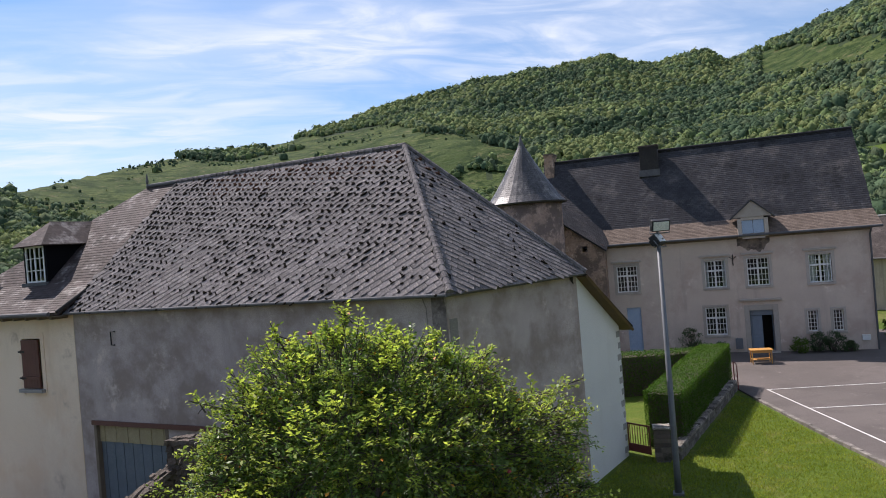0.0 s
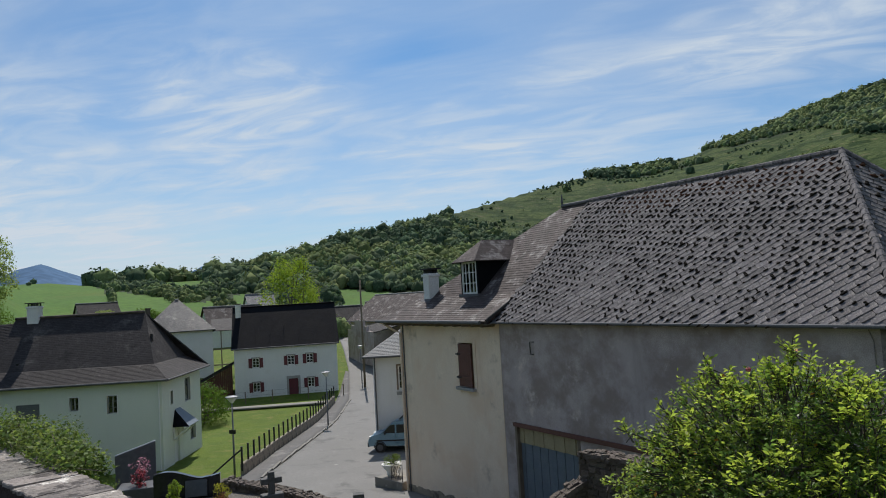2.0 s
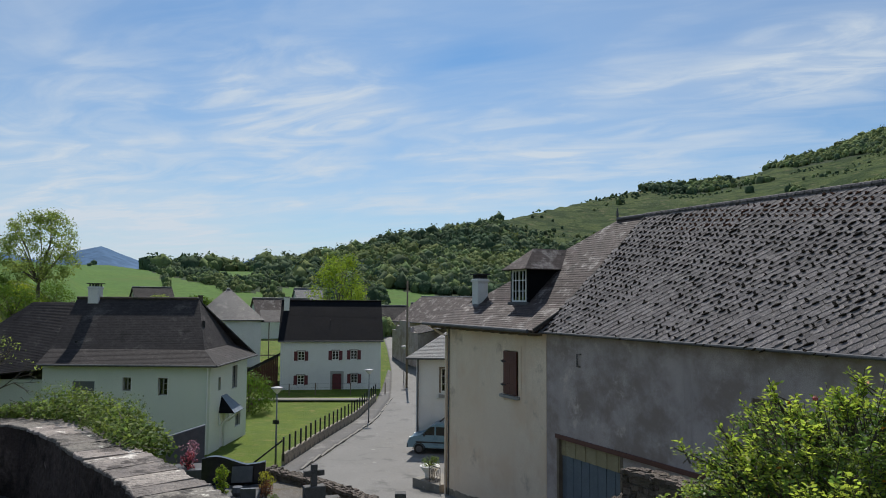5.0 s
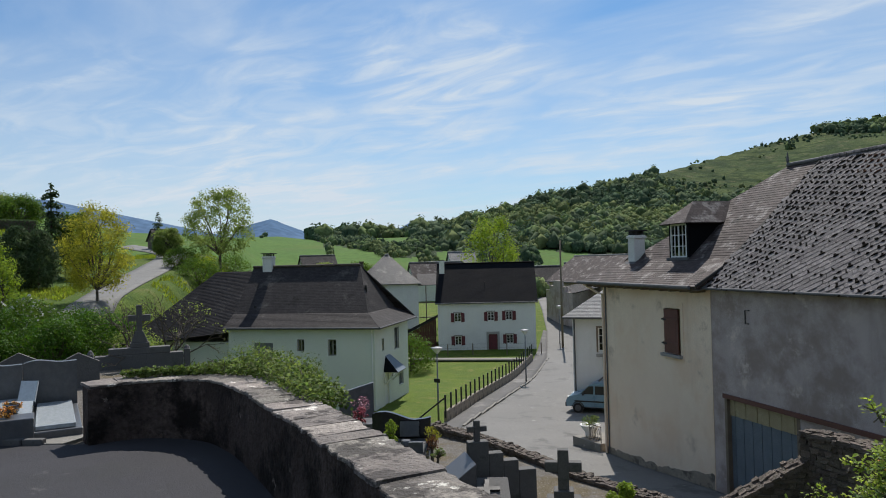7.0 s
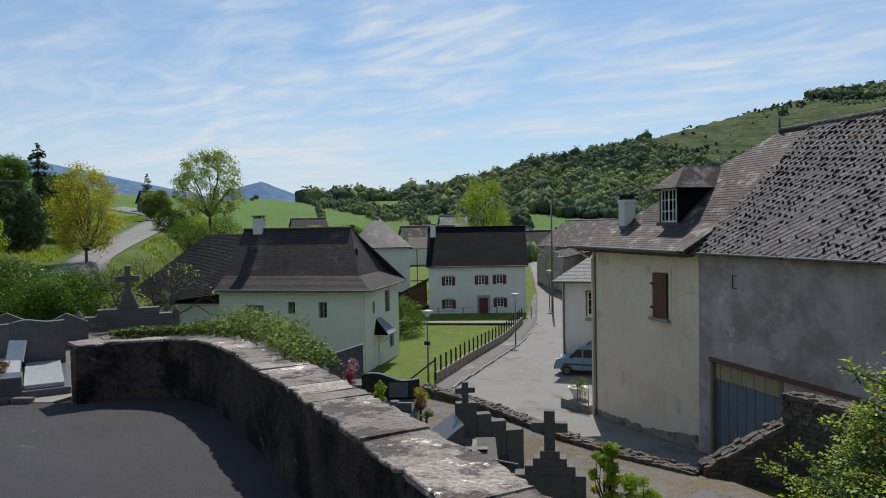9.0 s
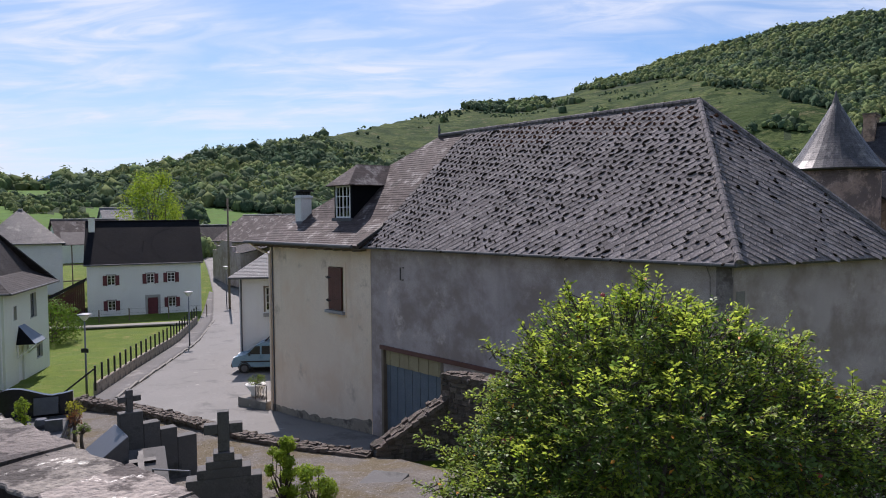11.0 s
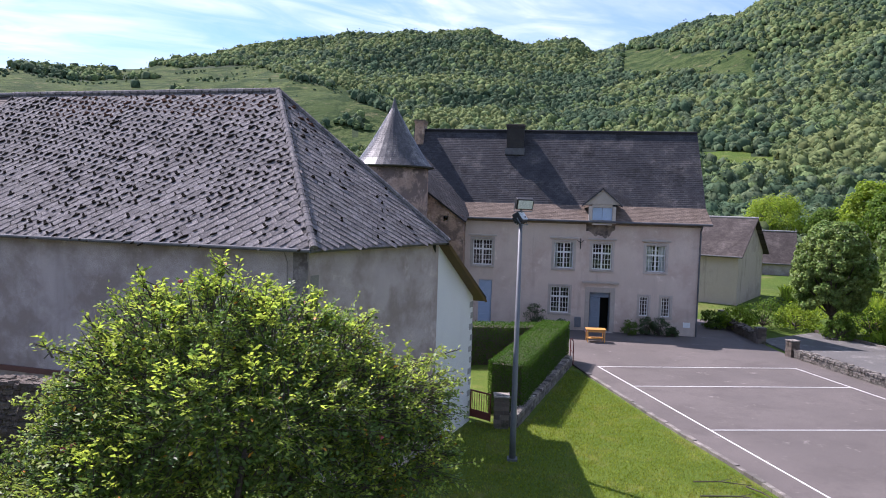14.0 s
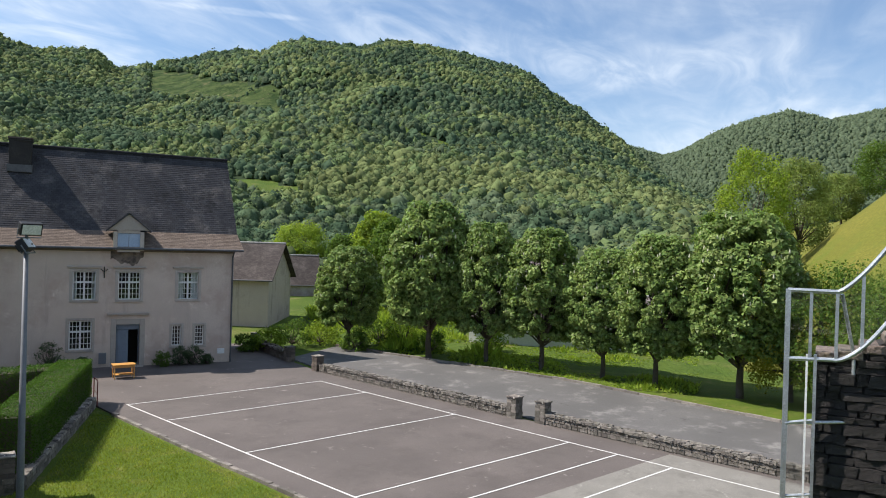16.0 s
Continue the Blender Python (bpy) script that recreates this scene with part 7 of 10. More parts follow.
# ---- the ball-court wall with its clear screen ----
def ball_wall():
    m = pose(8.17, 0.0, 0, 0, 0, -92)  # x to the right as seen from the terrace, y away
    ob = thing("ball_court_wall", m, "tall dark stone ball-court wall with a curved shoulder", "wall")
    n = 14
    prof = [(0.20 + 2.8 * k / n, 6.45 + 2.9 * (k / n) ** 1.7) for k in range(n + 1)]
    g = Geo()
    for (xa, za), (xb, zb) in zip(prof, prof[1:]):
        i = len(g.v)
        g.v += [(xa, 0.25, -0.2), (xb, 0.25, -0.2), (xb, 0.75, -0.2), (xa, 0.75, -0.2), (xa, 0.25, za), (xb, 0.25, zb), (xb, 0.75, zb), (xa, 0.75, za)]
        g.f += [tuple(i + c for c in f) for f in ((3, 2, 1, 0), (4, 5, 6, 7), (0, 1, 5, 4), (2, 3, 7, 6))]
    g.f += [(3, 0, 4, 7)]
    g.f += [(i + 1, i + 2, i + 6, i + 5)]
    part("core", g, BALLSTONE, ob)
    rng = random.Random(12)
    z = 3.2
    shapes = []
    for k in range(6):
        s = Geo()
        for sx in (0, 1):
            for sy in (0, 1):
                for sz in (0, 1):
                    s.v.append((sx + rng.uniform(-0.08, 0.08), sy + rng.uniform(-0.1, 0.1), sz + rng.uniform(-0.13, 0.13)))
        s.f += [(0, 1, 3, 2), (4, 6, 7, 5), (0, 4, 5, 1), (2, 3, 7, 6), (0, 2, 6, 4), (1, 5, 7, 3)]
        me = s.mesh("stone")
        me.materials.append(BALLSTONE)
        shapes.append(me)
    while z < 8.6:
        ch = rng.uniform(0.06, 0.13)
        x = 0.17
        while x < 1.4:
            w = rng.uniform(0.10, 0.28)
            top = 6.45 + 2.9 * max(0, (x - 0.2) / 2.8) ** 1.7
            if z + ch * 0.8 < top:
                st = new("stone", shapes[rng.randrange(6)])
                st.parent = ob
                st.matrix_basis = Matrix.Translation((x, 0.225 - rng.uniform(0, 0.03), z)) @ Matrix.Diagonal((w - 0.015, 0.12, ch - 0.014, 1))
            x += w
        z += ch
    # sloped stone shoulder
    for k in range(9):
        x = 0.2 + k * 0.2
        za = 6.45 + 2.9 * (k * 0.2 / 2.8) ** 1.7
        part("coping_stone", Geo().box(x - 0.02, 0.2, za - 0.02, x + 0.2, 0.8, za + 0.07), DARKSTONE, ob, bevel=0.015)


ball_wall()


def screen():
    m = pose(8.17, 0.0, 0, 0, 0, -92)
    ob = thing("screen_fence", m, "galvanised steel frame holding a clear screen over the ball-court wall", "fence")

    def top(x):
        return 7.14 if x < 0.36 else 7.14 + 0.95 * ((x - 0.36) / 0.5) ** 1.35 * 0.62

    def low(x):
        return 6.44 + 0.05 * (x + 0.1) if x < 0.36 else 6.46 + 0.95 * ((x - 0.36) / 0.5) ** 1.6 * 0.55
    xs = [-0.085 + 0.05 * k for k in range(31)]
    part("top_rail", Geo().tube([(x, 0.1, top(x)) for x in xs], 0.022, 8), GALV, ob)
    part("lower_rail", Geo().tube([(x, 0.1, low(x)) for x in xs], 0.022, 8), GALV, ob)
    part("post", Geo().box(-0.105, 0.08, 0, -0.055, 0.12, 7.15), GALV, ob)
    part("post", Geo().box(0.165, 0.08, 0, 0.195, 0.12, 6.5), GALV, ob)
    part("post", Geo().box(0.095, 0.085, 0, 0.115, 0.115, 6.5), WHITEPAINT, ob)
    for x in (0.13, 0.36, 0.58, 0.80, 1.02, 1.24):
        part("upright", Geo().box(x - 0.015, 0.085, low(x), x + 0.015, 0.115, top(x)), GALV, ob)
    for z in (5.80, 5.05, 4.3, 3.5, 2.7):
        part("cross_rail", Geo().tube([(-0.08, 0.1, z - 0.02), (0.18, 0.1, z + 0.04)], 0.016, 8), GALV, ob)
    part("brace", Geo().tube([(-0.08, 0.09, 5.78), (0.48, 0.22, 5.84)], 0.018, 8), GALV, ob)
    part("brace", Geo().tube([(0.40, 0.12, 7.12), (0.52, 0.22, 6.50), (0.52, 0.22, 6.28)], 0.018, 8), GALV, ob)
    g = Geo()
    for a, b in zip(xs, xs[1:]):
        g.quad((a, 0.102, low(a)), (b, 0.102, low(b)), (b, 0.102, top(b)), (a, 0.102, top(a)))
        g.quad((b, 0.106, low(b)), (a, 0.106, low(a)), (a, 0.106, top(a)), (b, 0.106, top(b)))
    p = part("sheet", g, NETGLASS, ob, "clear plastic sheet")
    p.visible_shadow = False
    p = part("sheet", Geo().box(-0.055, 0.102, 0.1, 0.095, 0.106, 6.42), NETGLASS, ob)
    p.visible_shadow = False


screen()
# ---- the street ----
def street_lamp(x, y, h, label, sign=False):
    z = gz(x, y)
    ob = thing("street_lamp", pose(x, y, z), label, "street lamp", "street lamps")
    part("pole", Geo().tube([(0, 0, -0.1), (0, 0, 1.0), (0, 0, h - 0.25)], [0.06, 0.055, 0.035], 10), LAMPSTEEL, ob, smooth=True)
    hd = part("lantern", Geo().lathe([(0.06, h - 0.35), (0.12, h - 0.28), (0.30, h - 0.06), (0.30, h - 0.04)], 16), LAMPGLASS, ob, "milky bowl lantern")
    part("hood", Geo().lathe([(0.33, h - 0.04), (0.36, h - 0.03), (0.34, h), (0.12, h + 0.05), (0.03, h + 0.06)], 16), LAMPSTEEL, hd)
    if sign:
        part("sign", Geo().box(-0.2, -0.07, h * 0.52, 0.2, -0.05, h * 0.52 + 0.22), BLACKIRON, ob, bevel=0.004)


street_lamp(-21.6, 34.8, 4.15, "grey street lamp with a milky bowl lantern beside the fence", True)
street_lamp(-23.65, 51.4, 4.1, "grey street lamp with a milky bowl lantern on the kerb")
street_lamp(-29.2, 72.5, 4.0, "grey street lamp at the bend of the street")


def roadside_fence():
    """Concrete footing with dark posts along the pavement."""
    line = [(-21.0, 34.6), (-22.9, 41.6), (-25.2, 51.6), (-28.3, 63.5)]
    ob = thing("fence", Matrix.Identity(4), "fence of dark posts on a low stained concrete wall", "fence")
    pts = []
    for p, q in zip(line, line[1:]):
        n = max(2, int((Vector(q) - Vector(p)).length / 1.05))
        pts += [tuple(Vector(p).lerp(Vector(q), k / n)) for k in range(n)]
    for k, (x, y) in enumerate(pts):
        z = gz(x, y)
        part("post", Geo().box(-0.045, -0.045, 0.2, 0.045, 0.045, 1.5), BLACKIRON, ob, m=pose(x, y, z, 0, 0, 15), bevel=0.0)
        if k + 1 < len(pts):
            x2, y2 = pts[k + 1]
            z2 = gz(x2, y2)
            ang = math.atan2(y2 - y, x2 - x)
            L = math.hypot(x2 - x, y2 - y)
            g = Geo()
            g.v += [(0, -0.1, -0.4), (L, -0.1, z2 - z - 0.4), (L, 0.1, z2 - z - 0.4), (0, 0.1, -0.4), (0, -0.1, 0.60), (L, -0.1, z2 - z + 0.60), (L, 0.1, z2 - z + 0.60), (0, 0.1, 0.60)]
            g.f += [(3, 2, 1, 0), (4, 5, 6, 7), (0, 1, 5, 4), (1, 2, 6, 5), (2, 3, 7, 6), (3, 0, 4, 7)]
            part("footing", g, DAMP, ob, m=Matrix.Translation((x, y, z)) @ Matrix.Rotation(ang, 4, "Z"))
            for zz in (0.75, 1.2):
                part("wire", Geo().tube([(x, y, z + zz), (x2, y2, z2 + zz)], 0.006, 4), BLACKIRON, ob)
    x, y = pts[0]
    part("brace", Geo().tube([(x - 0.1, y + 0.05, gz(x, y) + 1.3), (x - 1.5, y - 0.6, gz(x, y) + 0.1)], 0.05, 6), BLACKIRON, ob)


roadside_fence()


def wire_fence(pts, label, h=1.1, gap=2.4):
    ob = thing("fence", Matrix.Identity(4), label, "fence")
    out = []
    for p, q in zip(pts, pts[1:]):
        n = max(1, int((Vector(q) - Vector(p)).length / gap))
        out += [Vector(p).lerp(Vector(q), k / n) for k in range(n)]
    out.append(Vector(pts[-1]))
    for k, p in enumerate(out):
        z = gz(p.x, p.y)
        part("post", Geo().box(-0.04, -0.04, -0.1, 0.04, 0.04, h), OLDWOOD, ob, m=pose(p.x, p.y, z))
        if k + 1 < len(out):
            q = out[k + 1]
            for s in (0.3, 0.6, 0.95):
                part("wire", Geo().tube([(p.x, p.y, z + h * s), (q.x, q.y, gz(q.x, q.y) + h * s)], 0.006, 4), BLACKIRON, ob)


wire_fence([(-41.5, 59.5), (-35, 63.5), (-28.8, 66.5)], "thin wire fence on wooden posts before the white house")
strip("path", [(-45, 56.6), (-38, 57.6), (-28.4, 61.6)], [(-45, 58.0), (-38, 58.9), (-28.6, 62.8)], 0.03, CONCRETE, "pale gravel path across the lawn", "path", 30, 4)
strip("verge", [(-20.0, 31.2), (-21.0, 34.6), (-22.9, 41.6), (-25.2, 51.6), (-28.3, 63.5), (-33.6, 78.4)], [(-18.0, 29.9), (-19.4, 33.7), (-21.27, 41.2), (-23.5, 51.4), (-27.2, 64.0), (-33.0, 78.0)], 0.012, PARKING, "dusty grey verge between the fence and the street", "verge", 50, 4)
kerb_run("kerb", [(-19.3, 33.6), (-21.15, 41.2), (-23.4, 51.4), (-27.0, 64.0)], 0.14, -0.02, CONCRETE, "pale concrete kerb along the street", 2.0)
for ob in [o for o in scene.objects if o.name.startswith("kerb") and o.type == "EMPTY"][-1:]:
    for ch in ob.children:
        ch.location.z = gz(ch.location.x, ch.location.y) + 0.10


def pole(x, y, h, label):
    z = gz(x, y)
    ob = thing("utility_pole", pose(x, y, z), label, "utility pole", "utility poles")
    part("pole", Geo().tube([(0, 0, -0.2), (0, 0, h)], [0.13, 0.09], 8), OLDWOOD, ob, smooth=True)
    part("insulator", Geo().box(-0.25, -0.03, h - 0.5, 0.25, 0.03, h - 0.42), BLACKIRON, ob)


p = polar(-21.72, 76)
pole(p.x, p.y, 7.5 + 76 * math.tan(radians(1.41)) - gz(p.x, p.y), "dark wooden utility pole beside the grey sheds")
p = polar(-25.0, 118)
pole(p.x, p.y, 8.6, "thin wooden utility pole behind the houses")


def van():
    """A small high-roofed van, nose towards the west."""
    x, y = -14.1, 41.35
    z = gz(x, y) + 0.02
    ob = thing("van", pose(x, y, z, 0, 0, 8), "pale blue high-roofed van parked beside the white house", "van")
    # body from side profiles lofted across its width
    prof = [(-2.0, 0.42), (-2.02, 0.75), (-1.85, 0.98), (-1.25, 1.12), (-0.62, 1.66), (-0.3, 1.80), (0.6, 1.86), (1.75, 1.82), (1.93, 1.5), (2.0, 0.9), (1.98, 0.42)]
    g = Geo()
    secs = [(-0.86, 0.90, 0.10), (-0.80, 0.97, 0.03), (-0.5, 1.0, 0.0), (0.5, 1.0, 0.0), (0.80, 0.97, 0.03), (0.86, 0.90, 0.10)]
    n = len(prof)
    for yy, s, inset in secs:
        for (px, pz) in prof:
            yy2 = yy * (1 - 0.12 * max(0, pz - 1.0) / 0.86) if abs(yy) > 0.6 else yy
            g.v.append((px * (1 - inset * 0.15), yy2, 0.42 + (pz - 0.42) * (1 - inset * 0.3)))
    for k in range(len(secs) - 1):
        for j in range(n):
            j2 = (j + 1) % n
            g.f.append((k * n + j, k * n + j2, (k + 1) * n + j2, (k + 1) * n + j))
    g.f.append(tuple(range(n)))
    g.f.append(tuple((len(secs) - 1) * n + k for k in reversed(range(n))))
    body = part("body", g, VANPAINT, ob, "pale blue painted body", bevel=0.02)
    for s in (-1, 1):
        yo = s * 0.815
        part("side_window", Geo().quad((-1.12, yo, 1.14), (-0.38, yo, 1.14), (-0.38, yo * 0.955, 1.62), (-0.66, yo * 0.955, 1.6)) if s < 0 else Geo().quad((-0.38, yo, 1.14), (-1.12, yo, 1.14), (-0.66, yo * 0.955, 1.6), (-0.38, yo * 0.955, 1.62)), GRAVEDARK, body, m=Matrix.Translation((0, s * 0.035, 0)))
        part("side_window", Geo().quad((-0.28, yo, 1.14), (0.5, yo, 1.14), (0.5, yo * 0.955, 1.63), (-0.28, yo * 0.955, 1.62)) if s < 0 else Geo().quad((0.5, yo, 1.14), (-0.28, yo, 1.14), (-0.28, yo * 0.955, 1.62), (0.5, yo * 0.955, 1.63)), GRAVEDARK, body, m=Matrix.Translation((0, s * 0.035, 0)))
        part("trim_strip", Geo().box(-1.5, s * 0.87 - 0.01, 0.68, 1.6, s * 0.87 + 0.01, 0.76), BLACKPLASTIC, body)
        part("mirror", Geo().box(-1.02, s * 0.95 - 0.07, 1.08, -0.92, s * 0.95 + 0.07, 1.24), BLACKPLASTIC, body, bevel=0.02)
        part("headlight", Geo().box(-1.97, s * 0.62 - 0.17, 0.80, -1.80, s * 0.62 + 0.17, 0.97), LAMPGLASS, body, bevel=0.03)
        part("door_line", Geo().box(-0.335, s * 0.868 - 0.006, 0.5, -0.325, s * 0.868 + 0.006, 1.12), BLACKPLASTIC, body)
    part("windscreen", Geo().quad((-1.22, 0.70, 1.17), (-1.22, -0.70, 1.17), (-0.66, -0.64, 1.66), (-0.66, 0.64, 1.66)), GRAVEDARK, body)
    part("bumper", Geo().box(-2.08, -0.8, 0.36, -1.94, 0.8, 0.62), BLACKPLASTIC, body, bevel=0.04)
    part("roof_bar", Geo().box(-0.1, -0.72, 1.90, -0.02, 0.72, 1.95).box(1.2, -0.72, 1.90, 1.28, 0.72, 1.95), BLACKPLASTIC, body)
    for wx in (-1.3, 1.32):
        for s in (-1, 1):
            w = part("wheel", Geo().tube([(wx, s * 0.70, 0.31), (wx, s * 0.87, 0.31)], 0.31, 20), RUBBER, ob)
            part("rim", Geo().tube([(wx, s * 0.865, 0.31), (wx, s * 0.885, 0.31)], [0.19, 0.17], 14), ZINC, w)
            part("arch", Geo().tube([(wx + 0.36 * math.cos(a), s * 0.865, 0.31 + 0.36 * math.sin(a)) for a in [math.pi * k / 8 for k in range(9)]], 0.03, 6), BLACKPLASTIC, w)


van()


def planter_corner():
    p, q = Vector((-12.3, 31.6, 0)), Vector((-10.75, 30.7, 0))
    z = gz(-11.5, 31.2)
    ang = math.degrees(math.atan2(q.y - p.y, q.x - p.x))
    ob = thing("landing", pose(p.x, p.y, z, 0, 0, ang), "low concrete landing with a rail beside the cream house", "landing")
    part("base", Geo().box(0, 0, -0.4, 1.9, 1.6, 0.42), CONCRETE, ob, bevel=0.02)
    rl = part("rail", Geo().tube([(1.1, 0.1, 0.42), (1.1, 0.1, 1.15), (1.85, 0.1, 1.15), (1.85, 0.1, 0.42)], 0.02, 6), BLACKIRON, ob)
    for k in range(4):
        part("scroll", Geo().tube([(1.2 + 0.17 * k + 0.06 * math.cos(a), 0.1, 0.78 + 0.28 * math.sin(a)) for a in [0.5 * j for j in range(13)]], 0.012, 5), BLACKIRON, rl)
    pl = thing("planter", pose(p.x, p.y, z + 0.42, 0, 0, ang) @ Matrix.Translation((0.6, 0.55, 0)), "white stone planter bowl with green plants", "planter")
    part("bowl", Geo().lathe([(0.20, 0), (0.24, 0.12), (0.22, 0.18), (0.46, 0.52), (0.48, 0.56), (0.42, 0.55)], 18), WHITEWALL, pl, smooth=True)
    return pl


PLANTER = planter_corner()


# ---- the lower graveyard ----
strip("gravel", [(0.6, 8.2), (0.2, 13.5), (-2.6, 17.5)], [(-12.2, 10.5), (-13.0, 15.0), (-16.5, 24.5)], 0.03, GRAVEL, "grey gravel of the lower graveyard with moss and dry soil", "gravel", 40, 30)
CEM = [(-14.6, 22.92), (-12.25, 22.05), (-9.98, 20.9), (-7.42, 19.33), (-5.45, 18.5), (-3.5, 17.9)]
for k, (p, q) in enumerate(zip(CEM, CEM[1:])):
    stone_wall("graveyard_wall", p, q, 0.95, 0.40, 0.40, 0.42, "low mossy rubble wall round the graveyard", mat=DARKSTONE, coping="rough", seed=20 + k, length=0.17, course=0.10, grain=0.55)
p, q = polar(-10.7, 18.3), polar(-4.7, 18.9)
stone_wall("ramp_wall", p.xy, q.xy, 0.9, 0.55, 1.70, 0.5, "dark rubble wall with a steeply rising coping", mat=DARKSTONE, coping="rough", seed=31, length=0.2, course=0.13, grain=0.6)
p, q = polar(-4.6, 19.0), polar(6.0, 16.4)
stone_wall("ramp_wall", p.xy, q.xy, 0.9, 2.36, 2.4, 0.55, "tall dark rubble wall with a weathered coping", mat=DARKSTONE, coping="rough", seed=32, length=0.22, course=0.14, grain=0.75)


def stepped_cross(x, y, turn, s, label, zb=None):
    z = gz(x, y) if zb is None else zb
    ob = thing("grave_cross", pose(x, y, z, 0, 0, turn), label, "grave monument")
    d = 0.16 * s
    g = Geo()
    for w, z0, z1 in ((1.30, -0.3, 0.55), (0.92, 0.55, 0.72), (0.62, 0.72, 0.86), (0.36, 0.86, 1.0)):
        g.box(-w / 2 * s, -d, z0 * s, w / 2 * s, d, z1 * s)
    part("pedestal", g, GRAVESTONE, ob, bevel=0.015)
    g = Geo().box(-0.10 * s, -0.09 * s, 1.0 * s, 0.10 * s, 0.09 * s, 1.72 * s)
    g.box(-0.33 * s, -0.088 * s, 1.32 * s, -0.10 * s, 0.088 * s, 1.5 * s).box(0.10 * s, -0.088 * s, 1.32 * s, 0.33 * s, 0.088 * s, 1.5 * s)
    part("cross", g, GRAVESTONE, ob, bevel=0.012)


stepped_cross(-5.03, 12.19, 22, 1.0, "stepped stone grave cross on the gravel", 2.32)


def black_tomb():
    """Stepped dark monument with a small cross and a sloped slab."""
    ob = thing("grave_cross", pose(-8.35, 15.45, 1.55, 0, 0, 42), "dark stepped tomb with a small cross and railed steps", "grave monument")
    g = Geo()
    for x0, x1, z1 in ((-0.45, 0.05, 1.55), (0.05, 0.42, 1.25), (0.42, 0.8, 1.05), (0.8, 1.25, 0.8)):
        g.box(x0, -0.14, -0.3, x1 - 0.002, 0.14, z1)
    part("body", g, GRAVESTONE, ob, bevel=0.02)
    part("cross", Geo().box(-0.28, -0.07, 1.55, -0.14, 0.07, 2.05).box(-0.45, -0.068, 1.78, -0.28, 0.068, 1.91).box(-0.14, -0.068, 1.78, 0.03, 0.068, 1.91), GRAVESTONE, ob, bevel=0.01)
    g = Geo()
    g.v += [(-1.5, -0.9, -0.3), (-0.45, -0.9, -0.3), (-0.45, 0.3, -0.3), (-1.5, 0.3, -0.3), (-1.5, -0.9, 0.5), (-0.45, -0.9, 1.25), (-0.45, 0.3, 1.25), (-1.5, 0.3, 0.5)]
    g.f += [(3, 2, 1, 0), (4, 5, 6, 7), (0, 1, 5, 4), (1, 2, 6, 5), (2, 3, 7, 6), (3, 0, 4, 7)]
    part("slab", g, GRAVEGREY, ob, "sloped grey granite slab", bevel=0.02)
    rl = thing("rail", pose(-5.75, 12.35, gz(-5.75, 12.35), 0, 0, 150), "thin metal grave rail", "railing")
    part("bar", Geo().tube([(0, 0, 0), (0, 0, 1.0), (1.15, 0, 0.8), (1.15, 0, 0)], 0.022, 8), LAMPSTEEL, rl)


black_tomb()


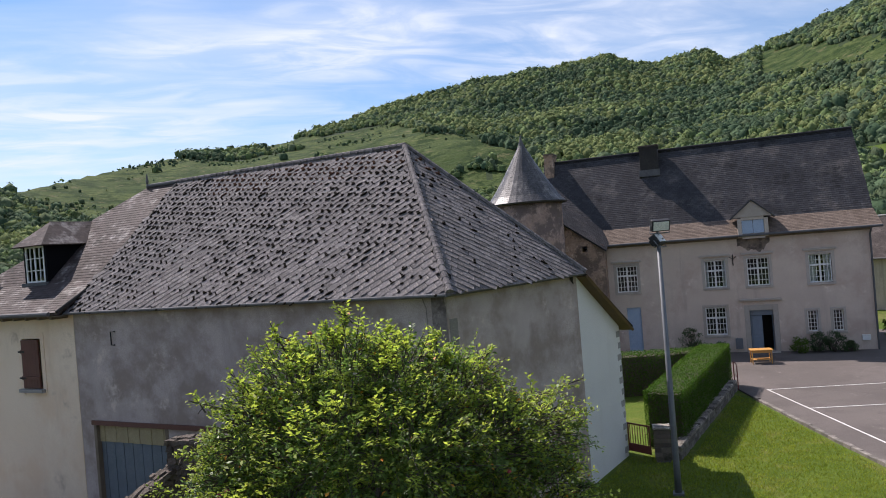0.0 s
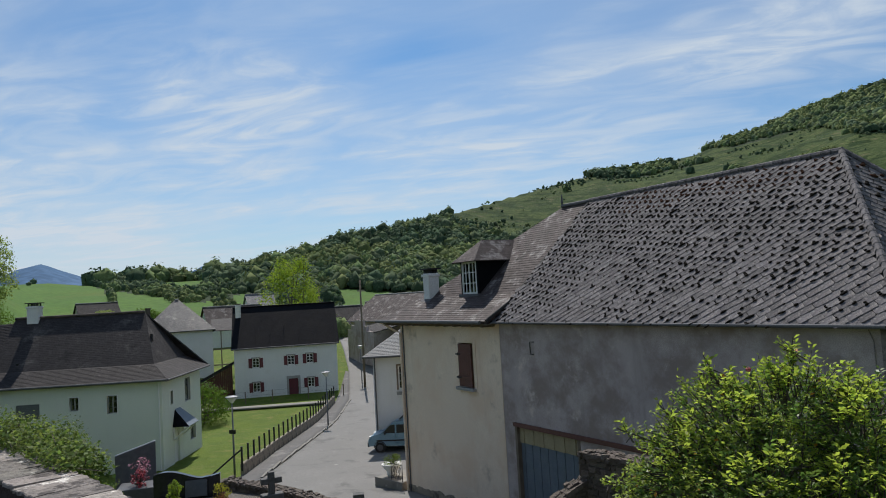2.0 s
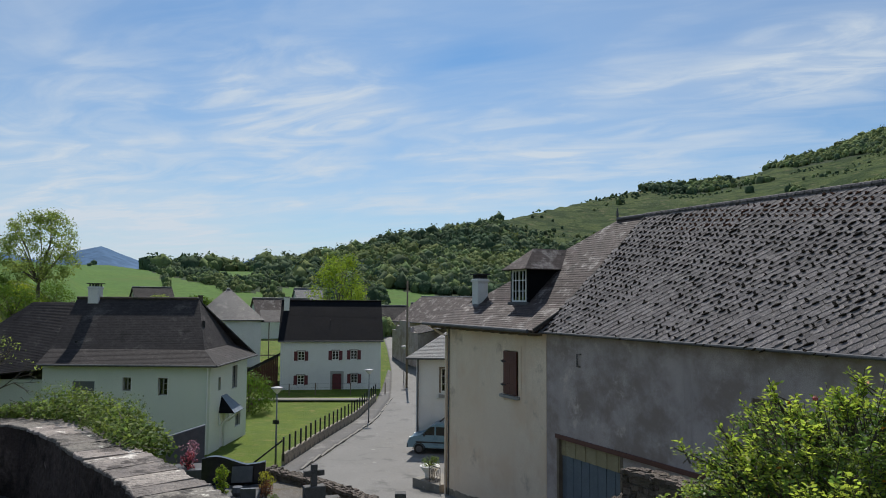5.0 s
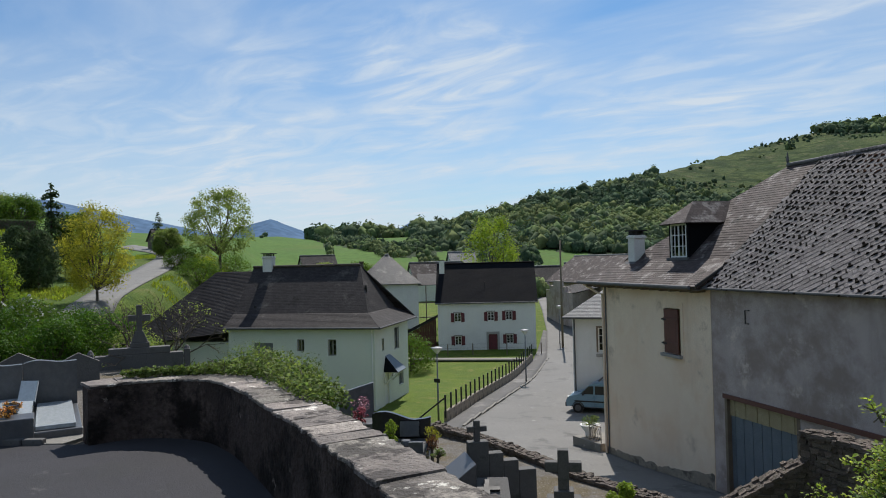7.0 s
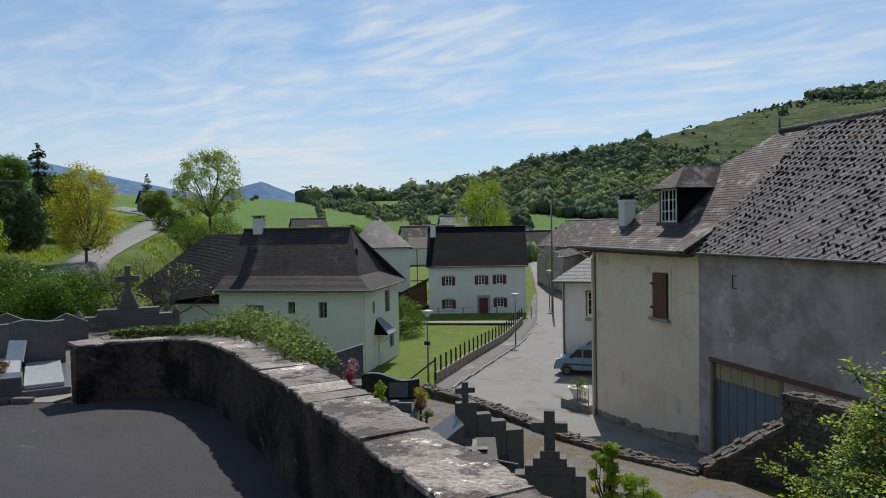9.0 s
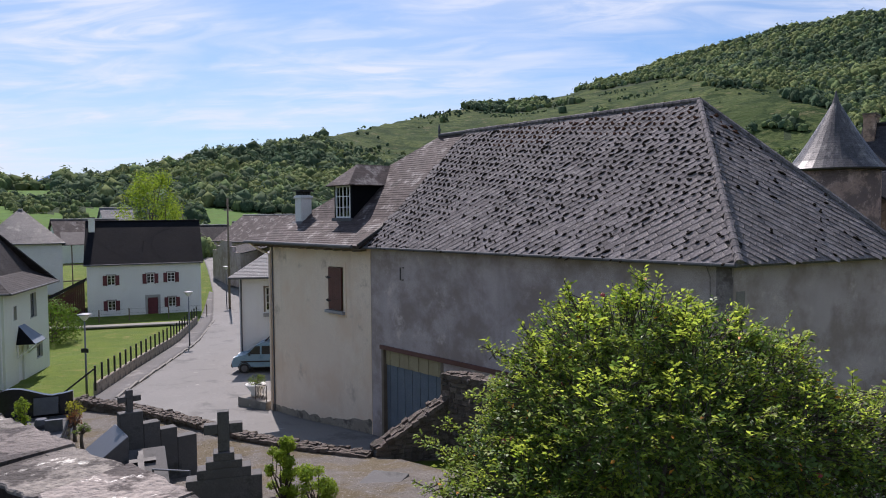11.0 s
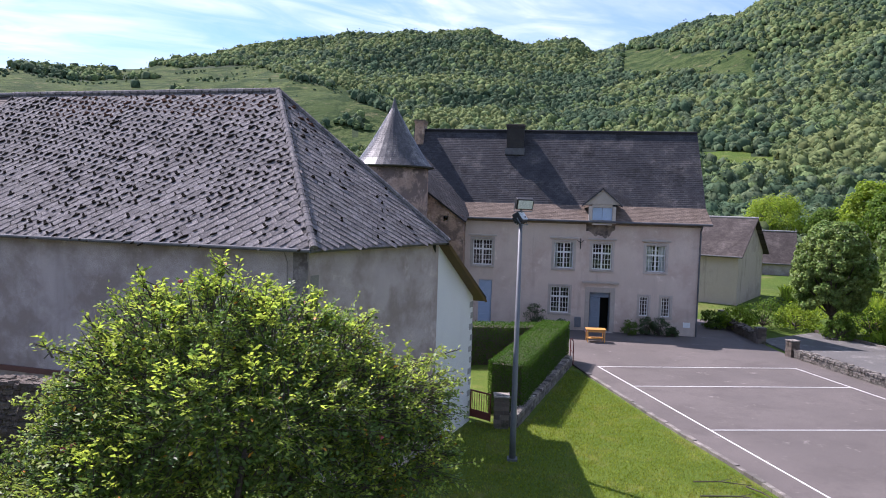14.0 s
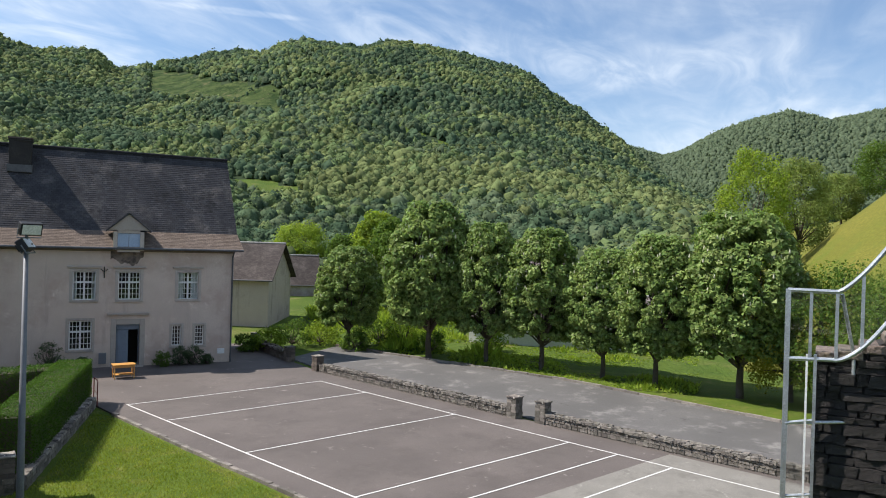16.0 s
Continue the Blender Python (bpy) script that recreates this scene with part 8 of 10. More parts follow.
def wavy_tomb():
    """Black headstone with a waved top, a low slab and flowers."""
    ob = thing("grave", pose(-9.55, 13.6, 2.65, 0, 0, 28), "polished black grave with a waved headstone", "grave")
    g = Geo()
    n = 14
    for k in range(n):
        x0, x1 = -0.68 + 1.36 * k / n, -0.68 + 1.36 * (k + 1) / n

        def h(x):
            return 1.30 + 0.10 * math.cos((x + 0.42) * 3.9) * (1.0 if x < 0.3 else 0.8)
        i = len(g.v)
        g.v += [(x0, 0, 0.2), (x1, 0, 0.2), (x1, 0.14, 0.2), (x0, 0.14, 0.2), (x0, 0, h(x0)), (x1, 0, h(x1)), (x1, 0.14, h(x1)), (x0, 0.14, h(x0))]
        g.f += [(4, 5, 6, 7), (0, 1, 5, 4), (2, 3, 7, 6)]
        g.f[-3:] = [tuple(i + a for a in f) for f in ((4, 5, 6, 7), (0, 1, 5, 4), (2, 3, 7, 6))]
        if k == 0:
            g.f.append(tuple(i + a for a in (3, 0, 4, 7)))
        if k == n - 1:
            g.f.append(tuple(i + a for a in (1, 2, 6, 5)))
    part("headstone", g.weld(), GRAVEDARK, ob, "polished black headstone")
    part("slab", Geo().box(-0.72, -2.0, -0.9, 0.72, -0.02, 0.70), GRAVEDARK, ob, "dark granite plinth", bevel=0.02)
    # greyer than the plinth: the sky's reflection is put into the colour
    part("slab", Geo().box(-0.60, -1.85, 0.70, 0.60, -0.06, 0.80), GRAVEGREY, ob, "polished dark granite slab", bevel=0.02)
    part("plaque", Geo().box(-0.02, -0.42, 0.80, 0.42, -0.36, 1.14), GRAVEGREY, ob, m=pose(0, 0, 0, -14, 0, 0))
    part("plaque", Geo().box(0.30, -1.35, 0.80, 0.60, -1.27, 1.03), GRAVEGREY, ob)
    part("vase", Geo().lathe([(0.09, 0.80), (0.13, 0.88), (0.10, 0.98)], 12, (0.2, -0.95, 0)), GRAVEGREY, ob)
    st = thing("grave", pose(-11.75, 14.75, 2.38, 0, 0, 38), "plain grey granite headstone", "grave")
    g = Geo()
    g.v += [(-0.45, 0, 0), (0.45, 0, 0), (0.45, 0.15, 0), (-0.45, 0.15, 0), (-0.45, 0, 1.75), (0.45, 0, 2.0), (0.45, 0.15, 2.0), (-0.45, 0.15, 1.75)]
    g.f += [(3, 2, 1, 0), (4, 5, 6, 7), (0, 1, 5, 4), (1, 2, 6, 5), (2, 3, 7, 6), (3, 0, 4, 7)]
    part("headstone", g, GRAVEGREY, st, bevel=0.02)
    part("slab", Geo().box(-0.5, -1.7, 0, 0.5, -0.05, 0.9), GRAVEGREY, st, bevel=0.02)
    sl = thing("grave", pose(-2.6, 14.6, gz(-2.6, 14.6), 0, 0, -12), "low weathered stone grave slab on the gravel", "grave")
    part("slab", Geo().box(-0.42, -0.55, 0.02, 0.42, 0.55, 0.16), GRAVESTONE, sl, bevel=0.02)
    part("edge", Geo().box(-0.5, -0.63, -0.1, 0.5, 0.63, 0.02), GRAVESTONE, sl)


wavy_tomb()


def cross_slab():
    """A dark sloping slab with a flat cross on it, and the vase plinth beside the wavy stone."""
    ob = thing("grave", pose(-7.75, 14.35, 1.75, 0, 0, 30) @ Matrix.Diagonal((1.25, 1.25, 1.25, 1)), "dark sloping grave slab with a flat cross", "grave")
    g = Geo()
    g.v += [(-0.42, -0.55, -0.2), (0.42, -0.55, -0.2), (0.42, 0.55, -0.2), (-0.42, 0.55, -0.2), (-0.42, -0.55, 0.18), (0.42, -0.55, 0.18), (0.42, 0.55, 0.50), (-0.42, 0.55, 0.50)]
    g.f += [(3, 2, 1, 0), (4, 5, 6, 7), (0, 1, 5, 4), (1, 2, 6, 5), (2, 3, 7, 6), (3, 0, 4, 7)]
    part("slab", g, GRAVESTONE, ob, bevel=0.02)
    tilt = Matrix.Translation((0, 0, 0.345)) @ pose(0, 0, 0, math.degrees(math.atan2(0.32, 1.1)))
    part("cross", Geo().box(-0.05, -0.42, 0.0, 0.05, 0.42, 0.05).box(-0.24, 0.08, 0.002, -0.05, 0.18, 0.048).box(0.05, 0.08, 0.002, 0.24, 0.18, 0.048), BLACKIRON, ob, m=tilt)
    pl = thing("plinth", pose(-10.95, 13.88, 2.6, 0, 0, 30), "low grey stone plinth under the vases", "plinth")
    part("block", Geo().box(-0.45, -0.35, -0.4, 0.45, 0.35, 1.05), GRAVEGREY, pl, bevel=0.02)


cross_slab()


def pebbles():
    """Loose chippings on the graveyard paths."""
    rng = np.random.default_rng(77)
    n = 16000
    u, v = rng.uniform(0, 1, n), rng.uniform(0, 1, n)
    x = -13.0 + 13.0 * u
    y = 10.5 + 13.0 * v
    wall = np.interp(x, [-14.6, -12.25, -9.98, -7.42, -5.45, -3.5, 0.0], [22.9, 22.0, 20.9, 19.3, 18.5, 17.9, 16.6]) - 0.35
    keep = (y < wall) & (y > 11.2) & (x < 0.2)
    x, y = x[keep], y[keep]
    n = len(x)
    z = land(x, y) - 0.02
    s = rng.uniform(0.018, 0.048, n)
    d = np.array([(1, 0, 0), (-1, 0, 0), (0, 1, 0), (0, -1, 0), (0, 0, 0.7)], float)
    vv = d[None] * s[:, None, None] * rng.uniform(0.7, 1.3, (n, 5, 1)) + np.stack([x, y, z], -1)[:, None]
    ff = np.array([(0, 2, 4), (2, 1, 4), (1, 3, 4), (3, 0, 4)])[None] + (np.arange(n) * 5)[:, None, None]
    me = arrays_mesh("pebbles", vv.reshape(-1, 3), ff.reshape(-1, 3))
    me.materials.append(PEBBLE)
    tagged(new("pebbles", me), "pale and grey stone chippings on the graveyard paths", "gravel", kind="stuff")


pebbles()


# ---- the terrace ----
WALK = [(-8.55, 5.25), (-8.2, 5.85), (-7.3, 6.15), (-6.3, 5.85), (-5.0, 5.1), (-3.75, 4.35), (-2.62, 3.62), (-1.6, 2.95), (-0.3, 1.85), (1.2, 0.9), (2.6, -0.3), (3.6, -2.0), (4.1, -4.5), (4.2, -8.0)]
FLOOR = 5.38


def smooth_line(pts, step):
    """Evenly spaced points on a rounded line through pts."""
    out = []
    p = [Vector((*a, 0)) for a in pts]
    for k in range(len(p) - 1):
        a, b, c, d = p[max(k - 1, 0)], p[k], p[k + 1], p[min(k + 2, len(p) - 1)]
        for j in range(12):
            t = j / 12
            out.append(0.5 * ((2 * b) + (c - a) * t + (2 * a - 5 * b + 4 * c - d) * t * t + (3 * b - a - 3 * c + d) * t ** 3))
    out.append(p[-1])
    res, acc = [out[0]], 0.0
    for a, b in zip(out, out[1:]):
        L = (b - a).length
        while acc + L >= step:
            f = (step - acc) / L
            a = a.lerp(b, f)
            res.append(a)
            L = (b - a).length
            acc = 0.0
        acc += L
    return res


def parapet():
    fine = smooth_line(WALK, 0.06)
    ob = thing("parapet", Matrix.Identity(4), "curved stained parapet wall with lichened coping stones", "wall", kind="structure")

    def side(k):
        d = (fine[min(k + 1, len(fine) - 1)] - fine[max(k - 1, 0)]).normalized()
        return Vector((-d.y, d.x, 0))
    g = Geo()
    tops = [float(np.interp(p.x, [-8.6, -6.5, -4.0], [6.055, 6.135, 6.165])) for p in fine]
    for k, p in enumerate(fine):
        n = side(k)
        wob = 0.012 * noise.noise(p * 3.0)
        i, o = p - n * (0.23 + wob), p + n * (0.23 + wob)
        g.v += [(i.x, i.y, FLOOR - 0.3), (i.x, i.y, tops[k]), (o.x, o.y, tops[k]), (o.x, o.y, 0.8)]
    for k in range(len(fine) - 1):
        a, b = 4 * k, 4 * k + 4
        g.f += [(a, a + 1, b + 1, b), (a + 1, a + 2, b + 2, b + 1), (a + 2, a + 3, b + 3, b + 2)]
    g.f += [(0, 3, 2, 1), (4 * len(fine) - 4, 4 * len(fine) - 3, 4 * len(fine) - 2, 4 * len(fine) - 1)]
    part("wall", g, PARAPET, ob, "dark stained render")
    # coping stones, each with its own length, tilt and chipped edge
    rng = random.Random(8)
    k = 0
    while k < len(fine) - 3:
        n = rng.choice((4, 6, 6, 8, 10))
        run = list(range(k, min(k + n, len(fine) - 1) + 1))
        if len(run) < 3:
            break
        h, tilt, jut = rng.uniform(0.028, 0.046), rng.uniform(-0.006, 0.006), rng.uniform(-0.042, -0.028)
        s = Geo()
        m = len(run)
        for j, r in enumerate(run):
            p, nn = fine[r], side(r)
            d = Vector((nn.y, -nn.x, 0))
            p = p + d * (0.005 if j == 0 else (-0.005 if j == m - 1 else 0))
            skew = d * rng.uniform(-0.03, 0.03) if j in (0, m - 1) else Vector((0, 0, 0))
            ci, co = rng.uniform(-0.014, 0.022), rng.uniform(-0.022, 0.018)
            i0, o0 = p - nn * (0.275 + jut + ci) - skew, p + nn * (0.285 + jut + co) + skew
            i1, o1 = p - nn * (0.268 + jut + ci) - skew, p + nn * (0.272 + jut + co) + skew
            top = tops[r]
            zt = top + h + tilt + rng.uniform(-0.004, 0.004)
            s.v += [(i0.x, i0.y, top + 0.004), (i0.x, i0.y, zt - 0.008), (i1.x, i1.y, zt), (o1.x, o1.y, zt + 0.006), (o0.x, o0.y, zt - 0.008), (o0.x, o0.y, top + 0.004)]
        for j in range(m - 1):
            a, b = 6 * j, 6 * j + 6
            for c in range(5):
                s.f.append((a + c, a + c + 1, b + c + 1, b + c))
            s.f.append((a + 5, a, b, b + 5))
        s.f += [tuple(reversed(range(6))), tuple(range(6 * m - 6, 6 * m))]
        part("coping_stone", s, COPING, ob)
        k += n
    # terrace floor inside the wall
    inner = [p - side(k) * 0.15 for k, p in enumerate(fine)][::3]
    pts = [(p.x, p.y, FLOOR) for p in inner] + [(4.2, -14, FLOOR), (-30, -14, FLOOR), (-33, 4.4, FLOOR), (-18.4, 6.2, FLOOR), (-14.2, 6.1, FLOOR), (-11.6, 4.6, FLOOR), (-10.0, 4.4, FLOOR)]
    g = Geo()
    i = len(g.v)
    g.v += pts + [(x, y, z - 0.3) for x, y, z in pts]
    n = len(pts)
    g.f += [tuple(reversed(range(n))), tuple(range(n, 2 * n))]
    g.f += [(k, (k + 1) % n, n + (k + 1) % n, n + k) for k in range(n)]
    me = g.mesh("terrace")
    bm = bmesh.new()
    bm.from_mesh(me)
    bmesh.ops.recalc_face_normals(bm, faces=bm.faces)
    bmesh.ops.triangulate(bm, faces=[f for f in bm.faces if len(f.verts) > 4])
    bm.to_mesh(me)
    bm.free()
    solo("terrace", me, TERRACE, "dark smooth asphalt of the church terrace", "terrace", kind="structure")


parapet()


def upper_graves():
    z = FLOOR - 0.02
    sheet("gravel", [(-19.5, 6.3), (-14.2, 5.9), (-11.6, 4.4), (-9.8, 4.2), (-8.3, 5.5), (-9.2, 7.4), (-12.4, 9.6), (-15.5, 11.0), (-20.5, 9.5)], FLOOR - 0.035, GRAVEL, "grey gravel between the upper graves", "gravel", 0.3)
    # pale slabs with a double headstone
    m = pose(-10.545, 5.55, z, 0, 0, 60) @ Matrix.Diagonal((0.58, 0.95, 0.76, 1))
    ob = thing("grave", m, "double family grave with pale polished slabs and grey headstones", "grave")
    part("base", Geo().box(-1.35, -1.5, -0.2, 1.25, 0.75, 0.16), GRAVEGREY, ob, bevel=0.02)
    part("slab", Geo().box(-1.28, -1.42, 0.165, -0.62, 0.5, 0.24), GRAVEPALE, ob, "pale polished granite slab", bevel=0.01)
    part("slab", Geo().box(0.32, -1.42, 0.165, 1.12, 0.5, 0.24), GRAVEPALE, ob, bevel=0.01)
    part("raised_slab", Geo().box(-0.55, -1.1, 0.165, 0.25, 0.5, 0.38), GRAVEPALE, ob, bevel=0.015)
    part("trough", Geo().box(-0.55, -1.55, 0.0, 0.30, -1.12, 0.42), GRAVEGREY, ob, bevel=0.015)

    def head(x0, x1, h, mat, hump):
        g = Geo()
        n = 12
        for k in range(n):
            a, b = x0 + (x1 - x0) * k / n, x0 + (x1 - x0) * (k + 1) / n

            def hh(x):
                t = (x - x0) / (x1 - x0)
                return h + hump * math.sin(t * math.pi * 2 + 0.6) * 0.6 + hump * math.sin(t * math.pi)
            i = len(g.v)
            g.v += [(a, 0.55, 0.1), (b, 0.55, 0.1), (b, 0.70, 0.1), (a, 0.70, 0.1), (a, 0.55, hh(a)), (b, 0.55, hh(b)), (b, 0.70, hh(b)), (a, 0.70, hh(a))]
            g.f += [tuple(i + c for c in f) for f in ((4, 5, 6, 7), (0, 1, 5, 4), (2, 3, 7, 6))]
            if k == 0:
                g.f.append(tuple(i + c for c in (3, 0, 4, 7)))
            if k == n - 1:
                g.f.append(tuple(i + c for c in (1, 2, 6, 5)))
        return part("headstone", g.weld(), mat, ob, "grey granite headstone with a waved top")
    head(-1.25, 0.0, 1.0, GRAVEGREY, 0.05)
    head(0.03, 1.25, 1.0, GRAVEGREY, 0.06)
    part("open_book", Geo().box(-0.2, -0.03, 0.0, 0.2, 0.03, 0.42), GRAVEPALE, ob, m=pose(0.1, 0.15, 0.36, -35, 0, -20))
    pl = thing("flower_pot", m @ Matrix.Translation((-0.15, -0.85, 0.38)), "dark flower pot with orange flowers on the grave", "flower pot")
    part("pot", Geo().lathe([(0.10, 0), (0.15, 0.04), (0.16, 0.16), (0.13, 0.17)], 14), GRAVEDARK, pl)
    pt = thing("flower_pot", m @ Matrix.Translation((1.65, -0.4, 0)), "terracotta flower pot beside the grave", "flower pot")
    part("pot", Geo().lathe([(0.10, 0), (0.15, 0.24), (0.16, 0.28), (0.12, 0.27)], 14), TERRACOTTA, pt, smooth=True)
    # big family tomb with a cross
    m2 = pose(-13.85, 9.87, 5.14, 0, 0, 54) @ Matrix.Diagonal((0.8, 1.0, 0.9, 1))
    ob = thing("grave_cross", m2, "large grey stone tomb front with a cross and posts", "grave monument")
    g = Geo().box(-1.12, 0, -0.6, 1.12, 0.28, 0.56).box(-0.78, 0.002, 0.56, 0.78, 0.278, 0.72).box(-0.25, 0.02, 0.72, 0.25, 0.26, 0.84)
    part("front", g, GRAVESTONE, ob, bevel=0.015)
    for x in (-1.30, 1.14):
        part("post", Geo().box(x, 0.02, -0.6, x + 0.16, 0.24, 0.62).lathe([(0.09, 0.62), (0.05, 0.69), (0.01, 0.72)], 8, (x + 0.08, 0.13, 0)), GRAVESTONE, ob)
    g = Geo()
    for k in range(8):
        x0, x1 = -2.12 + 0.102 * k, -2.12 + 0.102 * (k + 1)
        g.box(x0, 0.05, -0.6, x1, 0.22, 0.10 + 0.34 * (k / 7) ** 1.6)
    part("wing", g, GRAVESTONE, ob)
    c = Geo()
    c.v += [(-0.22, 0.05, 0.84), (0.22, 0.05, 0.84), (0.22, 0.23, 0.84), (-0.22, 0.23, 0.84), (-0.09, 0.07, 1.12), (0.09, 0.07, 1.12), (0.09, 0.21, 1.12), (-0.09, 0.21, 1.12)]
    c.f += [(3, 2, 1, 0), (4, 5, 6, 7), (0, 1, 5, 4), (1, 2, 6, 5), (2, 3, 7, 6), (3, 0, 4, 7)]
    c.box(-0.075, 0.075, 1.12, 0.075, 0.205, 1.75).box(-0.29, 0.077, 1.36, -0.075, 0.203, 1.51).box(0.075, 0.077, 1.36, 0.29, 0.203, 1.51)
    part("cross", c, GRAVESTONE, ob, bevel=0.01)
    # dark low grave beyond the path
    m3 = pose(-15.9, 5.6, z, 0, 0, 68)
    ob = thing("grave", m3, "dark polished grave on a pale base with a low headstone", "grave")
    part("base", Geo().box(-1.3, -0.9, -0.2, 1.0, 0.9, 0.35), CONCRETE, ob, bevel=0.02)
    part("slab", Geo().box(-1.32, -0.95, 0.352, 0.95, 0.9, 0.52), GRAVEDARK, ob, bevel=0.02)
    part("headstone", Geo().box(-1.2, 0.7, 0.53, 0.1, 0.85, 1.15), GRAVEDARK, ob, bevel=0.02)
    bars = Geo()
    for k in range(3):
        bars.box(-1.0, 0.688, 0.98 - 0.14 * k, -0.3, 0.699, 1.03 - 0.14 * k)
    part("lettering", bars, GRAVEPALE, ob)
    for k, (x, y, h) in enumerate(((-13.4, 7.05, 0.5), (-12.7, 7.75, 0.45))):
        hs = thing("headstone", pose(x, y, z, 0, 0, 60), "small grey headstone with a pointed top", "headstone", "small headstones")
        g = Geo().box(-0.35, 0, -0.2, 0.35, 0.12, h)
        i = len(g.v)
        g.v += [(-0.35, 0, h), (0.35, 0, h), (0, 0, h + 0.18), (-0.35, 0.12, h), (0.35, 0.12, h), (0, 0.12, h + 0.18)]
        g.f += [(i, i + 1, i + 2), (i + 5, i + 4, i + 3), (i, i + 2, i + 5, i + 3), (i + 2, i + 1, i + 4, i + 5)]
        part("stone", g, GRAVESTONE, hs)
    # paving patch and edging at the path
    sheet("paving", [(-10.0, 4.4), (-8.7, 5.05), (-8.9, 5.9), (-10.0, 5.5), (-10.7, 4.75)], FLOOR + 0.012, CONCRETE, "pinkish concrete patch beside the path", "paving", 0.05)
    kerb = smooth_line([(-11.0, 4.3), (-10.2, 4.3), (-9.4, 4.7), (-8.75, 5.05)], 0.28)
    ed = thing("edging", Matrix.Identity(4), "curved stone edging of the path", "edging", kind="structure")
    for a, b in zip(kerb, kerb[1:]):
        L = (b - a).length
        part("edging_stone", Geo().box(0.01, -0.05, -0.1, L - 0.01, 0.05, 0.07), GRAVESTONE, ed, m=Matrix.Translation((a.x, a.y, FLOOR)) @ Matrix.Rotation(math.atan2(b.y - a.y, b.x - a.x), 4, "Z"), bevel=0.015)
    # step stones at the near corner
    blk = thing("wall_end", pose(-6.93, 2.8, FLOOR + 0.155, 0, 0, 22), "rough stone block at the end of a low wall", "wall")
    part("block", Geo().box(-0.48, -0.75, -0.3, 0.42, 0.02, 0.28), GRAVESTONE, blk, bevel=0.03)
    part("cap", Geo().box(-0.50, -0.16, 0.282, 0.44, 0.06, 0.345), COPING, blk, bevel=0.02)
    part("top", Geo().box(-0.47, -0.74, 0.282, 0.40, -0.165, 0.325), COPING, blk, bevel=0.02)
    wl = thing("low_wall", pose(-7.98, 2.35, FLOOR + 0.15, 0, 0, 22), "low grey stone wall with a rounded top", "wall", kind="structure")
    part("wall", Geo().box(-0.9, -2.5, -0.3, 0.28, 0.1, 0.48), GRAVESTONE, wl, bevel=0.05)


upper_graves()
# ---- trees, hedges and flowers ----
def leaf_mesh(name, centres, normals, size, rng, material, ratio=0.5, droop=0.0, small=False):
    """Small folded leaves, one for each centre, turned about its normal."""
    n = len(centres)
    nrm = normals / (np.linalg.norm(normals, axis=1, keepdims=True) + 1e-9)
    ref = rng.normal(size=(n, 3))
    ref[:, 2] -= droop
    a = ref - nrm * (ref * nrm).sum(1, keepdims=True)
    a /= np.linalg.norm(a, axis=1, keepdims=True) + 1e-9
    b = np.cross(nrm, a)
    s = (size * rng.uniform(0.65, 1.35, n))[:, None]
    tip, base = centres + a * s * 0.5, centres - a * s * 0.5
    l = centres + b * s * ratio * 0.5 + nrm * s * 0.08
    r = centres - b * s * ratio * 0.5 + nrm * s * 0.08
    if small:
        v = np.stack([l, tip, r * 0.6 + base * 0.4], 1)
        v, f = v.reshape(-1, 3), np.arange(3 * n).reshape(n, 3)
    else:
        v = np.stack([base, r, tip, l], 1).reshape(-1, 3)
        f = np.arange(4 * n).reshape(n, 4)
    me = arrays_mesh(name, v, f)
    me.materials.append(material)
    return me


def crown_points(lobes, n, rng, shell=0.45, up=0.35, top=0.0):
    """Points and normals in a crown made of round lobes (x, y, z, radius, flat)."""
    L = np.array(lobes, float)
    w = L[:, 3] ** 2.2
    k = rng.choice(len(L), n, p=w / w.sum())
    d = rng.normal(size=(n, 3))
    d[:, 2] = np.where(rng.uniform(0, 1, n) < top, np.abs(d[:, 2]), d[:, 2])
    d /= np.linalg.norm(d, axis=1, keepdims=True)
    r = 1 - shell * rng.uniform(0, 1, n) ** 1.6
    r *= 1 + 0.14 * rng.normal(size=n)
    p = L[k, :3] + d * (r * L[k, 3])[:, None] * np.stack([np.ones(n), np.ones(n), L[k, 4]], -1)
    nn = d + rng.normal(size=(n, 3)) * 0.55
    nn[:, 2] += up
    return p, nn


def lobes_in(rng, n, rx, rz, cz, r0, r1, flat=0.85, low=-0.75):
    out = []
    for k in range(n):
        while True:
            d = rng.uniform(-1, 1, 3)
            if np.linalg.norm(d) < 1 and d[2] > low:
                break
        d = d / (np.linalg.norm(d) + 1e-9) * rng.uniform(0.35, 0.86)
        out.append((d[0] * rx, d[1] * rx, cz + d[2] * rz, rng.uniform(r0, r1), flat))
    return out


def full_lobes(rng, n, rx, z0, z1, r0, r1, belly=0.42):
    """Lobes over an egg-shaped crown, widest at belly of its height."""
    out = []
    for k in range(n):
        t, a = (k + rng.uniform()) / n, rng.uniform(0, 2 * math.pi)
        prof = math.sqrt(max(0.0, 1 - ((t - belly) / (belly + 0.08 if t < belly else 1.02 - belly)) ** 2))
        rr = (rx - r0) * prof * rng.uniform(0.45, 1.0) ** 0.5
        out.append((rr * math.cos(a), rr * math.sin(a), z0 + (z1 - z0) * t, rng.uniform(r0, r1), 0.85))
    return out


